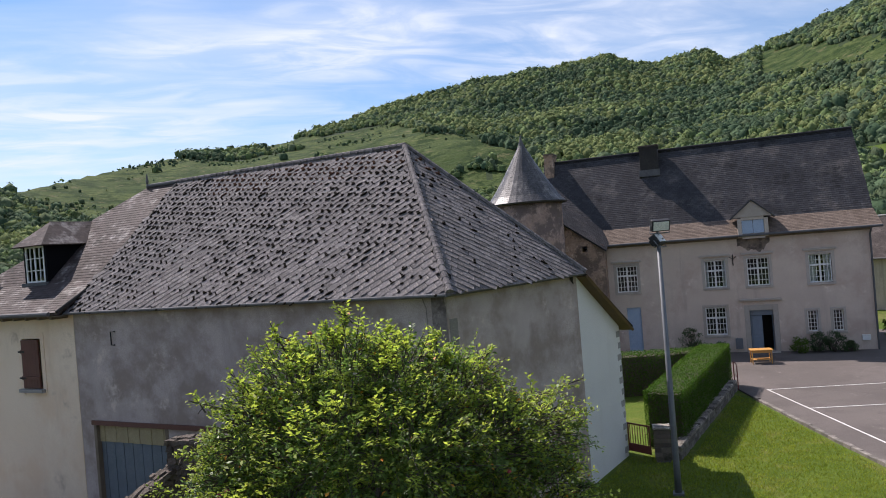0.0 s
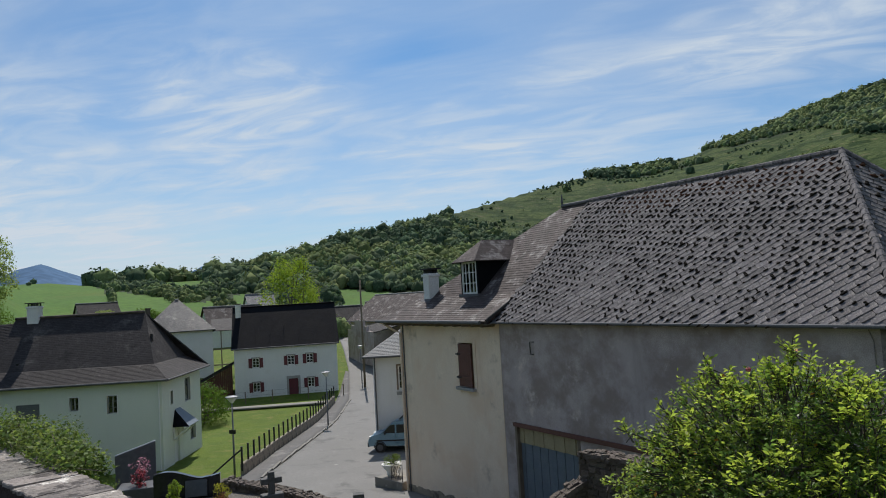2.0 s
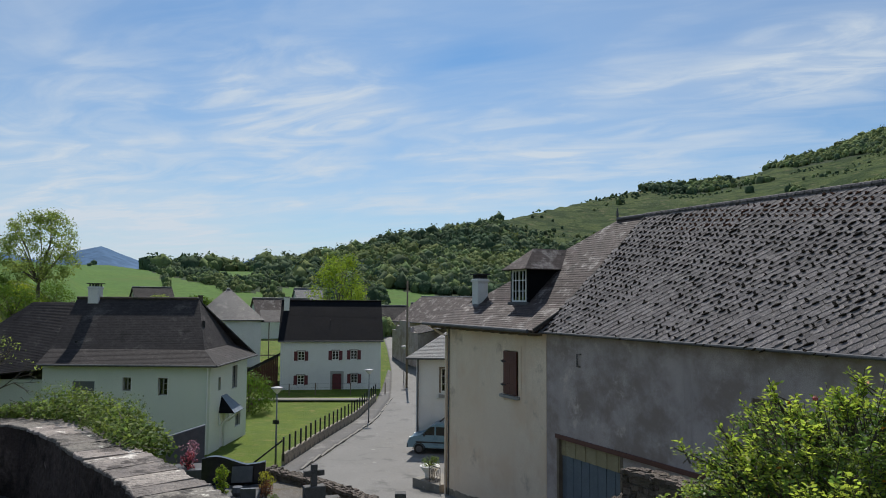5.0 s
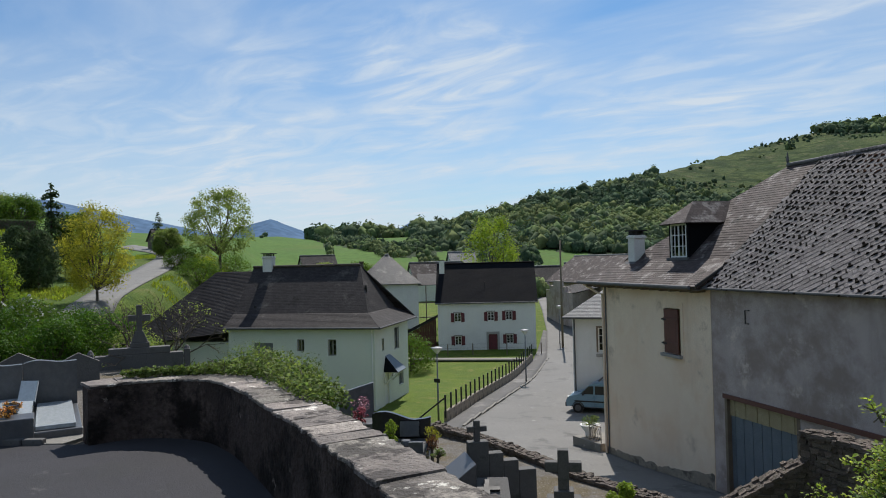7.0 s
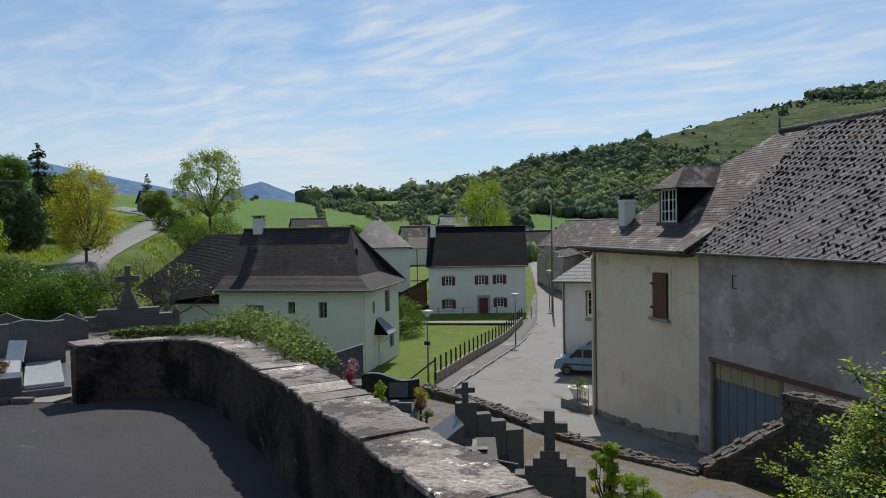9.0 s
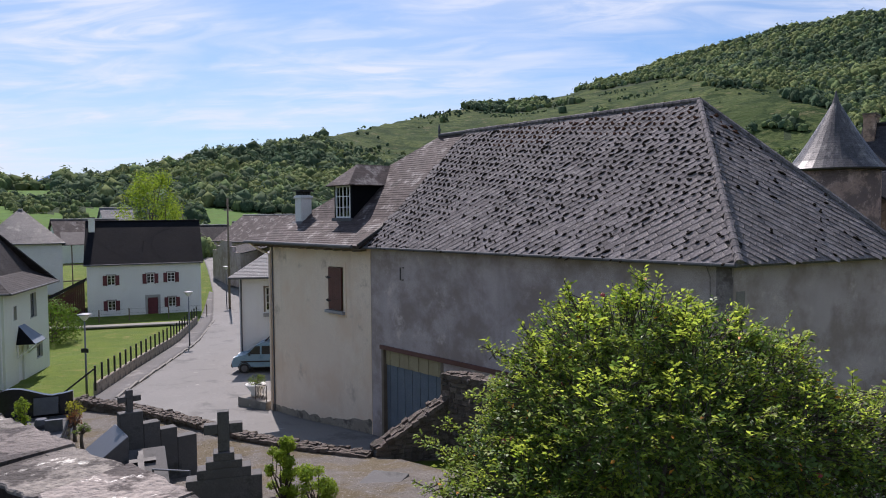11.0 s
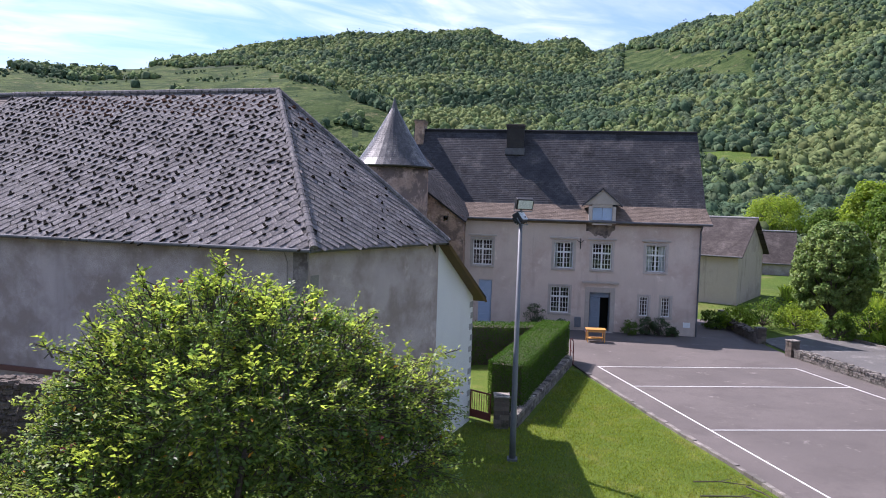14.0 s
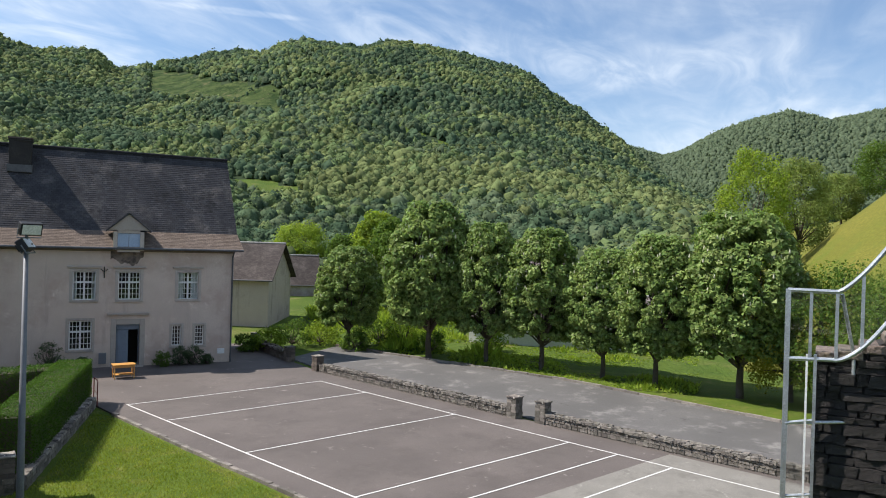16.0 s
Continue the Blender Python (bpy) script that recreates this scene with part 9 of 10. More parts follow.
def branches(lobes, foot, fork, r, rng, every=1, past=0.05):
    """Trunk to the fork, then a bent limb to each lobe."""
    g = Geo()
    f = Vector(fork)
    b = Vector(foot)
    g.tube([b, b.lerp(f, 0.12), b.lerp(f, 0.6) + Vector((rng.uniform(-1, 1), rng.uniform(-1, 1), 0)) * r * 0.4, f], [r * 1.5, r * 1.05, r * 0.9, r * 0.75], 9)
    for k, L in enumerate(lobes[::every]):
        e = Vector(L[:3])
        mid = f.lerp(e, 0.5) + Vector((rng.uniform(-1, 1), rng.uniform(-1, 1), rng.uniform(0, 1))) * (e - f).length * 0.14
        g.tube([f.lerp(b, 0.06 * (k % 3)), mid, e, e + (e - f) * past], [r * 0.45, r * 0.26, r * 0.13, r * 0.04], 6, cap=False)
    return g


def tree(m, label, leaf, height, rx, rz, cz, n_lobes, r0, r1, n_leaf, size, trunk_r, seed, group="", flat=0.85, low=-0.75, fork=None, shell=0.5, name="tree", ratio=0.55, lobes=None):
    rng = np.random.default_rng(seed)
    lobes = lobes or lobes_in(rng, n_lobes, rx, rz, cz, r0, r1, flat, low)
    ob = thing(name, m, label, name, group)
    part("trunk", branches(lobes, (0, 0, -0.3), (0, 0, fork if fork is not None else cz - rz * 0.7), trunk_r, rng, every=max(1, len(lobes) // 26)), BARK, ob, "rough grey-brown bark", smooth=True)
    p, nn = crown_points(lobes, n_leaf, rng, shell)
    part("crown", leaf_mesh("crown", p, nn, size * 1.15, rng, leaf, ratio * 1.25, small=True), leaf, ob)
    return ob


def conifer(m, label, height, radius, n_leaf, size, seed, leaf=None, z0=0.1, column=False):
    rng = np.random.default_rng(seed)
    ob = thing("conifer", m, label, "conifer")
    part("trunk", Geo().tube([(0, 0, -0.3), (0, 0, height * 0.95)], [radius * 0.09, 0.02], 7), BARK, ob)
    if column:
        h = rng.uniform(0, 1, n_leaf) ** 0.85
        a = rng.uniform(0, 2 * np.pi, n_leaf)
        rr = radius * np.clip(np.sin(np.pi * (0.12 + 0.86 * h)), 0, 1) ** 0.55 * np.sqrt(rng.uniform(0.3, 1, n_leaf)) * (0.85 + 0.3 * lattice(a * 3, h * 8, seed))
        p = np.stack([rr * np.cos(a), rr * np.sin(a), z0 + h * (height - z0)], -1)
        nn = np.stack([np.cos(a), np.sin(a), np.full(n_leaf, 0.4)], -1) + 0.5 * rng.normal(size=(n_leaf, 3))
    else:
        # whorls of drooping boughs, each fringed with sprays
        nb = 320 if n_leaf > 15000 else 130
        bh = np.sort(rng.uniform(0.03, 1, nb) ** 0.9)
        ba = rng.uniform(0, 2 * np.pi, nb)
        bl = radius * (1 - bh) ** 0.75 * rng.uniform(0.6, 1.18, nb) + 0.08 * radius
        k = rng.choice(nb, n_leaf, p=bl / bl.sum())
        t = rng.uniform(0.05, 1, n_leaf)
        off = rng.normal(size=n_leaf) * 0.14 * bl[k] * (1.1 - t)
        rr = bl[k] * t
        x, y = rr * np.cos(ba[k]) - off * np.sin(ba[k]), rr * np.sin(ba[k]) + off * np.cos(ba[k])
        p = np.stack([x, y, z0 + bh[k] * (height - z0) - 0.30 * rr * t + 0.10 * rr - np.abs(rng.normal(size=n_leaf)) * 0.10 * bl[k]], -1)
        nn = np.stack([0.4 * np.cos(ba[k]), 0.4 * np.sin(ba[k]), np.full(n_leaf, 0.8)], -1) + 0.5 * rng.normal(size=(n_leaf, 3))
    part("crown", leaf_mesh("crown", p, nn, size, rng, leaf or LEAF_CONIFER, 0.34, 0.8), leaf or LEAF_CONIFER, ob)
    return ob


def shrub(x, y, z, label, leaf, rx, h, n_leaf, size, seed, n_lobes=9, name="shrub"):
    return tree(pose(x, y, z), label, leaf, h, rx * 0.75, h * 0.42, h * 0.5, n_lobes, rx * 0.32, rx * 0.5, n_leaf, size, 0.03 + 0.02 * rx, seed, name=name, fork=0.1 * h, low=-0.9, lobes=full_lobes(np.random.default_rng(seed + 5000), n_lobes * 3, rx, h * 0.10, h * 0.93, rx * 0.2, rx * 0.36, 0.36))


def box_hedge(p, q, w, h, label, n_leaf, size, seed, leaf=None, z=0.0):
    p, q = Vector((*p, 0)), Vector((*q, 0))
    L = (q - p).length
    m = Matrix.Translation((p.x, p.y, z)) @ Matrix.Rotation(math.atan2(q.y - p.y, q.x - p.x), 4, "Z")
    ob = thing("hedge", m, label, "hedge")
    part("inner_growth", Geo().box(0.15, 0.12, -0.1, L - 0.15, w - 0.12, h - 0.15), BARK, ob)
    rng = np.random.default_rng(seed)
    areas = np.array([L * w, L * h, L * h, w * h, w * h])
    k = rng.choice(5, n_leaf, p=areas / areas.sum())
    u, v = rng.uniform(0, 1, n_leaf), rng.uniform(0, 1, n_leaf)
    dep = 0.13 * rng.uniform(0, 1, n_leaf) ** 1.5
    P, N = np.zeros((n_leaf, 3)), np.zeros((n_leaf, 3))
    for i, (fx, fn) in enumerate((
            (lambda u, v, d: (u * L, v * w, h - d), (0, 0, 1)), (lambda u, v, d: (u * L, d, v * h), (0, -1, 0)), (lambda u, v, d: (u * L, w - d, v * h), (0, 1, 0)),
            (lambda u, v, d: (d, u * w, v * h), (-1, 0, 0)), (lambda u, v, d: (L - d, u * w, v * h), (1, 0, 0)))):
        s = k == i
        P[s] = np.stack(np.broadcast_arrays(*fx(u[s], v[s], dep[s])), -1)
        N[s] = fn
    P[:, 2] += 0.05 * (fbm(P[:, 0] * 1.4, P[:, 1] * 1.4, 2, seed) - 0.5) * (P[:, 2] > h * 0.5)
    P[:, 1] += 0.10 * (fbm(P[:, 0] * 1.1 + 7, P[:, 2] * 1.1, 2, seed + 3) - 0.5)
    N += rng.normal(size=N.shape) * 0.6
    part("foliage", leaf_mesh("foliage", P, N, size, rng, leaf or LEAF_HEDGE, 0.7, small=True), leaf or LEAF_HEDGE, ob)


box_hedge((14.5, 20.86), (22.2, 28.1), 1.35, 1.95, "thick clipped green hedge beside the lawn", 85000, 0.06, 3)
box_hedge((21.2, 28.6), (14.6, 31.2), 1.1, 1.9, "shaded clipped hedge in front of the manor", 22000, 0.08, 4)

# the shrub before the terrace
def near_bush():
    rng = np.random.default_rng(17)
    c = polar(11.3, 5.75)
    ob = thing("shrub_tree", pose(c.x, c.y, 1.72, 0, 0, -11.3), "large shrub with small glossy yellow-green leaves and a few red fruits", "shrub")
    # boughs: across, back, height, radius
    boughs = [(-0.55, 0.0, 4.68, 0.36), (-0.12, 0.1, 4.74, 0.38), (0.35, 0.0, 4.64, 0.40), (0.76, 0.1, 4.52, 0.40), (-0.74, -0.1, 4.34, 0.40),
              (-0.30, -0.35, 4.20, 0.55), (0.35, -0.32, 4.15, 0.56), (0.98, -0.15, 4.12, 0.44), (1.42, 0.0, 4.10, 0.36), (-0.93, 0.05, 3.92, 0.42),
              (-1.22, 0.1, 3.45, 0.40), (1.42, 0.1, 3.58, 0.40), (-0.72, -0.5, 3.62, 0.55), (0.70, -0.35, 3.62, 0.46), (-1.12, -0.25, 2.85, 0.55),
              (-0.72, -0.55, 2.75, 0.50), (1.05, -0.25, 2.9, 0.52), (1.30, 0.15, 2.75, 0.45), (0.0, 0.75, 4.20, 0.68), (-0.8, 0.75, 3.80, 0.66),
              (0.8, 0.75, 3.70, 0.66), (0.0, 0.95, 3.0, 0.75), (-1.0, 0.1, 2.15, 0.5), (0.95, 0.2, 2.1, 0.5), (0.0, 0.6, 2.1, 0.6)]
    # long shoots that stand out of the crown: foot and tip
    shoots = [((-0.50, 0, 4.85), (-0.66, -0.05, 5.25)), ((-0.12, 0.05, 4.95), (-0.05, 0, 5.36)), ((-0.16, 0, 4.9), (-0.22, -0.1, 5.22)), ((-0.85, 0, 4.50), (-1.33, -0.1, 4.70)),
              ((-0.80, 0, 4.60), (-1.02, 0.0, 4.88)), ((-1.10, 0, 4.15), (-1.48, -0.1, 4.30)), ((-1.40, 0, 3.68), (-1.90, -0.1, 3.88)), ((-1.3, 0, 3.9), (-1.72, 0, 4.02)),
              ((0.95, 0, 4.65), (1.14, 0, 4.90)), ((1.15, 0, 4.35), (1.90, 0.05, 4.54)), ((1.35, 0, 4.20), (1.86, -0.1, 4.30)), ((1.35, 0, 3.85), (1.78, 0, 3.98)),
              ((1.40, 0, 3.50), (1.94, 0, 3.66)), ((0.55, 0, 4.85), (0.72, 0, 5.06)), ((0.2, 0, 4.9), (0.30, -0.05, 5.14)), ((-1.5, 0, 3.3), (-1.98, 0, 3.48))]
    # stems and limbs
    g = Geo()
    for k in range(5):
        a = 2 * math.pi * (k + rng.uniform(-0.2, 0.2)) / 5
        foot = Vector((0.05 * math.cos(a) - 0.05, 0.05 * math.sin(a) - 0.1, -0.25))
        knee = Vector((0.07 * math.cos(a) - 0.06, 0.07 * math.sin(a) - 0.15, 2.6 + rng.uniform(-0.2, 0.3)))
        top = Vector((0.75 * math.cos(a), 0.75 * math.sin(a), rng.uniform(3.6, 4.4)))
        g.tube([foot, knee * 0.5 + foot * 0.5 + Vector((rng.normal() * 0.03, rng.normal() * 0.03, 0)), knee, (knee + top) * 0.5, top], [0.085, 0.07, 0.06, 0.032, 0.014], 8)
    tw = Geo()
    P, A, T, U = [], [], [], []  # leaf centre, direction, light or dark tone, upper side
    B = np.array(boughs)

    def depth_in(q):
        """How deep a place lies inside the boughs: 0 at the middle of one, 1 on its skin."""
        return (np.linalg.norm((q[None, :] - B[:, :3]) / B[:, 3:], axis=1)).min()

    def spray(o, d, ln, fresh):
        e = o + d * ln + Vector((0, 0, -0.25 * ln * ln))
        tw.tube([o - d * 0.10, o, e], [0.006, 0.004, 0.002], 3, cap=False)
        side = d.cross(Vector((0, 0, 1))).normalized()
        upv = side.cross(d)
        m = int(8 + ln * 44)
        for q in range(m):
            t = (q + rng.uniform(0, 1)) / m
            sg = 1 if q % 2 else -1
            w = (side * sg * 0.9 + d * 0.55 + upv * rng.normal() * 0.5).normalized()
            P.append(o.lerp(e, t) + w * 0.026 + Vector(rng.normal(size=3)) * 0.012)
            A.append(w)
            U.append(upv + Vector(rng.normal(size=3)) * 0.4 + Vector((0, 0, 0.35)))
            T.append(1 if fresh and t > 0.1 else 0)

    for bx, by, bz, br in boughs:
        for k in range(int(1250 * br ** 1.5 * (1.0 if by < 0.5 else 0.6))):
            nrm = Vector(rng.normal(size=3)).normalized()
            if nrm.z < -0.55 and rng.random() < 0.6:
                continue
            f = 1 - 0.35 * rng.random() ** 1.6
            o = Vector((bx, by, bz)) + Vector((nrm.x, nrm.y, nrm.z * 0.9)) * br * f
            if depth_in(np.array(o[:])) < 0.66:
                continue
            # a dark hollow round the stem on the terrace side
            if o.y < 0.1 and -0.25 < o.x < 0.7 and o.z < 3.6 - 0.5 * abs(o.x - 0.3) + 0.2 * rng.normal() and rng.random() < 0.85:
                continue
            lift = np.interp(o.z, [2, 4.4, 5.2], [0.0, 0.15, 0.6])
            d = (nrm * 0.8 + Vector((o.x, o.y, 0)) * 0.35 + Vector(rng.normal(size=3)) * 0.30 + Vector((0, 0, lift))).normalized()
            # light tone thins out lower and underneath too: crown shade in the colour
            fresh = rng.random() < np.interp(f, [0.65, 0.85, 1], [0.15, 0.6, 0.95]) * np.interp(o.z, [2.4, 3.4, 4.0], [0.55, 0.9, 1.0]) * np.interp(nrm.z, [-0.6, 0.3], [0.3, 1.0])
            spray(o, d, rng.uniform(0.08, 0.20) * (1.7 if rng.random() < 0.08 else 1.0), fresh)
    for p, q in shoots:
        p, q = Vector(p), Vector(q)
        run = (q - p).length
        tw.tube([p - (q - p) * 0.4, p, q], [0.009, 0.006, 0.003], 4, cap=False)
        spray(q - (q - p).normalized() * 0.18, (q - p).normalized(), 0.18, True)
        for k in range(int(5 + run * 16)):
            t = rng.uniform(0, 0.85)
            d = ((q - p).normalized() + Vector(rng.normal(size=3)) * 0.55).normalized()
            spray(p.lerp(q, t), d, rng.uniform(0.08, 0.20) * (1.15 - 0.6 * t), rng.random() < 0.85)
    # the inner leaves, toned dark for the shade in there
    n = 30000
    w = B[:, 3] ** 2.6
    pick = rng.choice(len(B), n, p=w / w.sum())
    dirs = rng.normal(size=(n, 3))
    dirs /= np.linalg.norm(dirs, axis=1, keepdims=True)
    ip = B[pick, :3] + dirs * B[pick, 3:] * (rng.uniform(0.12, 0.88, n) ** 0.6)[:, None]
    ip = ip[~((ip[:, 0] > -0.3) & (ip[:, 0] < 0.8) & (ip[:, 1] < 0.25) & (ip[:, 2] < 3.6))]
    part("trunk", g, BARK, ob, "dark forked stems", smooth=True)
    tagged(part("twig_growth", tw, BARK, ob), "thin leafy twigs", kind="stuff")

    def blades(centre, axis, normal, size):
        """Pointed leaves folded along the midrib, each along its own axis."""
        nrm = normal - axis * (normal * axis).sum(1, keepdims=True)
        nrm /= np.linalg.norm(nrm, axis=1, keepdims=True) + 1e-9
        b = np.cross(nrm, axis)
        s = (size * rng.uniform(0.7, 1.3, len(centre)))[:, None]
        v = np.stack([centre - axis * s * 0.5, centre - b * s * 0.25 + nrm * s * 0.07, centre + axis * s * 0.5 - nrm * s * 0.06, centre + b * s * 0.25 + nrm * s * 0.07], 1)
        return arrays_mesh("foliage", v.reshape(-1, 3), np.arange(4 * len(centre)).reshape(-1, 4))
    P, A, T, U = np.array([v[:] for v in P]), np.array([v[:] for v in A]), np.array(T), np.array([v[:] for v in U])
    rust = rng.uniform(0, 1, len(P)) < 0.006
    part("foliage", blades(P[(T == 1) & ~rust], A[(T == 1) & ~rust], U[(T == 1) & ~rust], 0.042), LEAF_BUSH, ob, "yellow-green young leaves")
    part("foliage", blades(P[(T == 0) & ~rust], A[(T == 0) & ~rust], U[(T == 0) & ~rust], 0.044), LEAF_BUSHDARK, ob, "dark green older leaves")
    part("foliage", blades(P[rust], A[rust], U[rust], 0.044), FLOWER_ORANGE, ob, "a few rust-red fading leaves")
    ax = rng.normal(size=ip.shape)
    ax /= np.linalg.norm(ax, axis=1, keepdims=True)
    part("inner_foliage", blades(ip, ax, rng.normal(size=ip.shape), 0.05), LEAF_BUSHDARK, ob, "dark green older leaves")
    for k in range(22):
        q = P[rng.integers(0, len(P))]
        part("fruit", Geo().lathe([(0.006, -0.02), (0.02, -0.008), (0.02, 0.008), (0.006, 0.02)], 7), FLOWER_RED, ob, m=Matrix.Translation(Vector(q)))


near_bush()


def chestnuts():
    spots = [(43.2, 28.3, 6.9, 2.5), (42.6, 21.5, 9.9, 3.3), (42.9, 17.5, 8.6, 2.6), (42.9, 13.8, 8.3, 2.75), (42.2, 9.8, 7.2, 2.5), (41.2, 6.6, 8.0, 2.7), (40.6, 2.2, 9.2, 3.3)]
    base = []
    for k in range(3):
        lr = random.Random(90 + k)
        lobes = []
        for j in range(520):
            t, a = (j + lr.random()) / 520, lr.uniform(0, 6.283)
            rr = 2.5 * math.sin(math.pi * (0.20 + 0.74 * t)) ** 0.62 * lr.uniform(0.70, 1.0) ** 0.7
            lobes.append((rr * math.cos(a), rr * math.sin(a), 2.05 + 6.25 * t, lr.uniform(0.24, 0.40), 0.8))
        base.append(tree(pose(0, 0, -60), "clipped horse chestnut in dense dark leaf with pale flower candles", LEAF_CHESTNUT, 8, 2.15, 3.35, 4.85, 56, 0.75, 1.1, 44000, 0.24, 0.17, 40 + k, "row of chestnuts", 0.95, fork=1.5, shell=0.4, ratio=0.62, lobes=lobes))
        rng = np.random.default_rng(70 + k)
        lob = [c for c in base[-1].children if c.name.startswith("crown")][0]
        co = np.zeros(len(lob.data.vertices) * 3, dtype=np.float32)
        lob.data.vertices.foreach_get("co", co)
        co = co.reshape(-1, 3)
        far = np.hypot(co[:, 0], co[:, 1]) + 0.35 * (co[:, 2] - 4)
        pick = co[np.argsort(-far)[: len(far) // 3]]
        pick = pick[rng.choice(len(pick), 130, replace=False)]
        g = Geo()
        for q in pick:
            g.lathe([(0.02, -0.02), (0.045, 0.03), (0.03, 0.11), (0.006, 0.18)], 4, (float(q[0]), float(q[1]), float(q[2])))
        part("blossom", g, CANDLE, base[-1])
    for k, (x, y, h, r) in enumerate(spots):
        src = base[k % 3]
        c = copy_thing(src, pose(x, y, gz(x, y), 0, 0, 77 * k))
        c.scale = (r / 2.75, r / 2.75, h / 8.1)
    for b in base:
        for ch in list(b.children_recursive):
            bpy.data.objects.remove(ch)
        bpy.data.objects.remove(b)


chestnuts()

# trees and bushes beyond the yard
for k, (az, r, h, rx, leaf, lab) in enumerate([
        (52.9, 130, 8.6, 5.2, LEAF_LIME, "pale spring-green tree far behind the yard"), (58.8, 78, 10.2, 3.0, LEAF_LIME, "tall bright spring-green tree behind the yard"), (60.5, 74, 9.5, 3.6, LEAF_GREEN, "green tree behind the chestnuts"),
        (56.2, 126, 6.6, 3.6, LEAF_GREEN, "green tree far behind the outbuilding"), (66.5, 80, 8.0, 3.4, LEAF_GREEN, "round green tree behind the chestnuts"), (87.5, 105, 19.0, 5.4, LEAF_LIME, "tall yellow-green tree at the edge of the hill pasture"),
        (85.2, 112, 11.0, 4.0, LEAF_GREEN, "green tree at the edge of the hill pasture"), (90.6, 116, 14.5, 5.0, LEAF_WALNUT, "yellowish tree at the edge of the hill pasture"), (93.2, 150, 9.0, 4.5, LEAF_WALNUT, "brownish-green tree on the hill"), (95.9, 150, 10.0, 6.0, LEAF_GREEN, "dark green tree on the hill"),
        (90.2, 41, 6.6, 3.0, LEAF_YELLOW, "flowering shrub tree behind the screen"), (93.4, 39, 7.0, 3.2, LEAF_GREEN, "round tree behind the ball-court wall"), (97.5, 36, 6.5, 3.0, LEAF_GREEN, "round tree behind the ball-court wall")]):
    p = polar(az, r)
    tree(pose(p.x, p.y, gz(p.x, p.y)), lab, leaf, h, rx * 0.72, h * 0.4, h * 0.57, 40, rx * 0.32, rx * 0.5, 14000, 0.36 if r > 60 else 0.16, 0.2, 100 + k, fork=h * 0.2, lobes=full_lobes(np.random.default_rng(950 + k), 80, rx, h * 0.14, h * 0.97, rx * 0.18, rx * 0.32))
for k, (az, r, h, rx, leaf) in enumerate([(50.6, 50, 1.6, 1.3, LEAF_LIME), (52.4, 52, 1.9, 1.5, LEAF_GREEN), (54.6, 53, 1.5, 1.6, LEAF_LIME), (59.2, 54, 1.7, 1.8, LEAF_GREEN), (61.2, 53, 2.2, 2.0, LEAF_LIME), (48.9, 50, 1.1, 1.0, LEAF_GREEN),
                                         (57.4, 50, 1.3, 1.2, LEAF_GREEN), (63.4, 50, 1.5, 1.3, LEAF_GREEN), (68.0, 52, 1.7, 1.4, LEAF_GREEN)]):
    p = polar(az, r)
    shrub(p.x, p.y, gz(p.x, p.y), "fresh green bush in the rough grass beyond the yard", leaf, rx, h, 1500, 0.17, 130 + k)
for k, (x, y, h, rx) in enumerate([(-1.55, -0.7, 1.7, 0.75), (0.1, -0.5, 0.7, 0.5), (4.2, -0.6, 0.85, 0.6), (5.1, -0.55, 1.15, 0.6), (5.9, -0.6, 1.2, 0.65), (6.7, -0.5, 0.6, 0.4)]):
    q = pose(27.34, 35.6, 0, 0, 0, -37.5) @ Vector((x, y, 0))
    shrub(q.x, q.y, 0, "dark green bush against the manor wall", LEAF_CONIFER if k != 2 else LEAF_GREEN, rx, h, 1100, 0.10, 150 + k)

# the village side
specs = [(-63.7, 25, 3.5, 1.0, LEAF_LIME, "feathery bright green young tree beside the conifers"), (-27.0, 92, 13.4, 4.4, LEAF_LIME, "round bright green tree behind the white house"), (-48.4, 92, 10.2, 4.9, LEAF_WALNUT, "open spreading walnut tree on the hillside"), (-57.0, 53, 6.4, 2.55, LEAF_YELLOW, "young yellow-green tree beside the lane"),
         (-46.0, 88, 5.5, 2.4, LEAF_PURPLE, "purple-leaved tree behind the pale house"), (-63.6, 112, 3.9, 4.2, LEAF_WALNUT, "broad green tree on the hill"), (-61.8, 108, 4.0, 3.8, LEAF_GREEN, "broad green tree on the hill"),
         (-58.2, 74, 6.0, 2.4, LEAF_GREEN, "green tree on the hill behind the lane"), (-52.1, 112, 4.2, 2.4, LEAF_WALNUT, "pale green tree beyond the lane"), (-44.0, 100, 5.0, 3.0, LEAF_GREEN, "green bush-like tree behind the pale house"), (-37.8, 120, 6.5, 3.4, LEAF_GREEN, "green tree among the far houses"), (-40.6, 128, 6.0, 3.4, LEAF_WALNUT, "green tree among the far houses")]
for k, (az, r, h, rx, leaf, lab) in enumerate(specs):
    p = polar(az, r)
    op = "walnut" in lab
    tree(pose(p.x, p.y, gz(p.x, p.y)), lab, leaf, h, rx * 0.74, h * (0.40 if op else 0.42), h * (0.58 if op else 0.56), 130 if op else 60, rx * (0.14 if op else 0.22), rx * (0.24 if op else 0.36), 11000 if r > 60 else 14000, 0.26 if r > 60 else (0.14 if r > 40 else 0.07), 0.2 if r > 60 else 0.1, 200 + k, fork=h * (0.22 if op else 0.14), shell=0.8, lobes=full_lobes(np.random.default_rng(900 + k), 130 if op else 70, rx, h * (0.24 if op else 0.16), h * 0.97, rx * (0.13 if op else 0.2), rx * (0.22 if op else 0.32)))
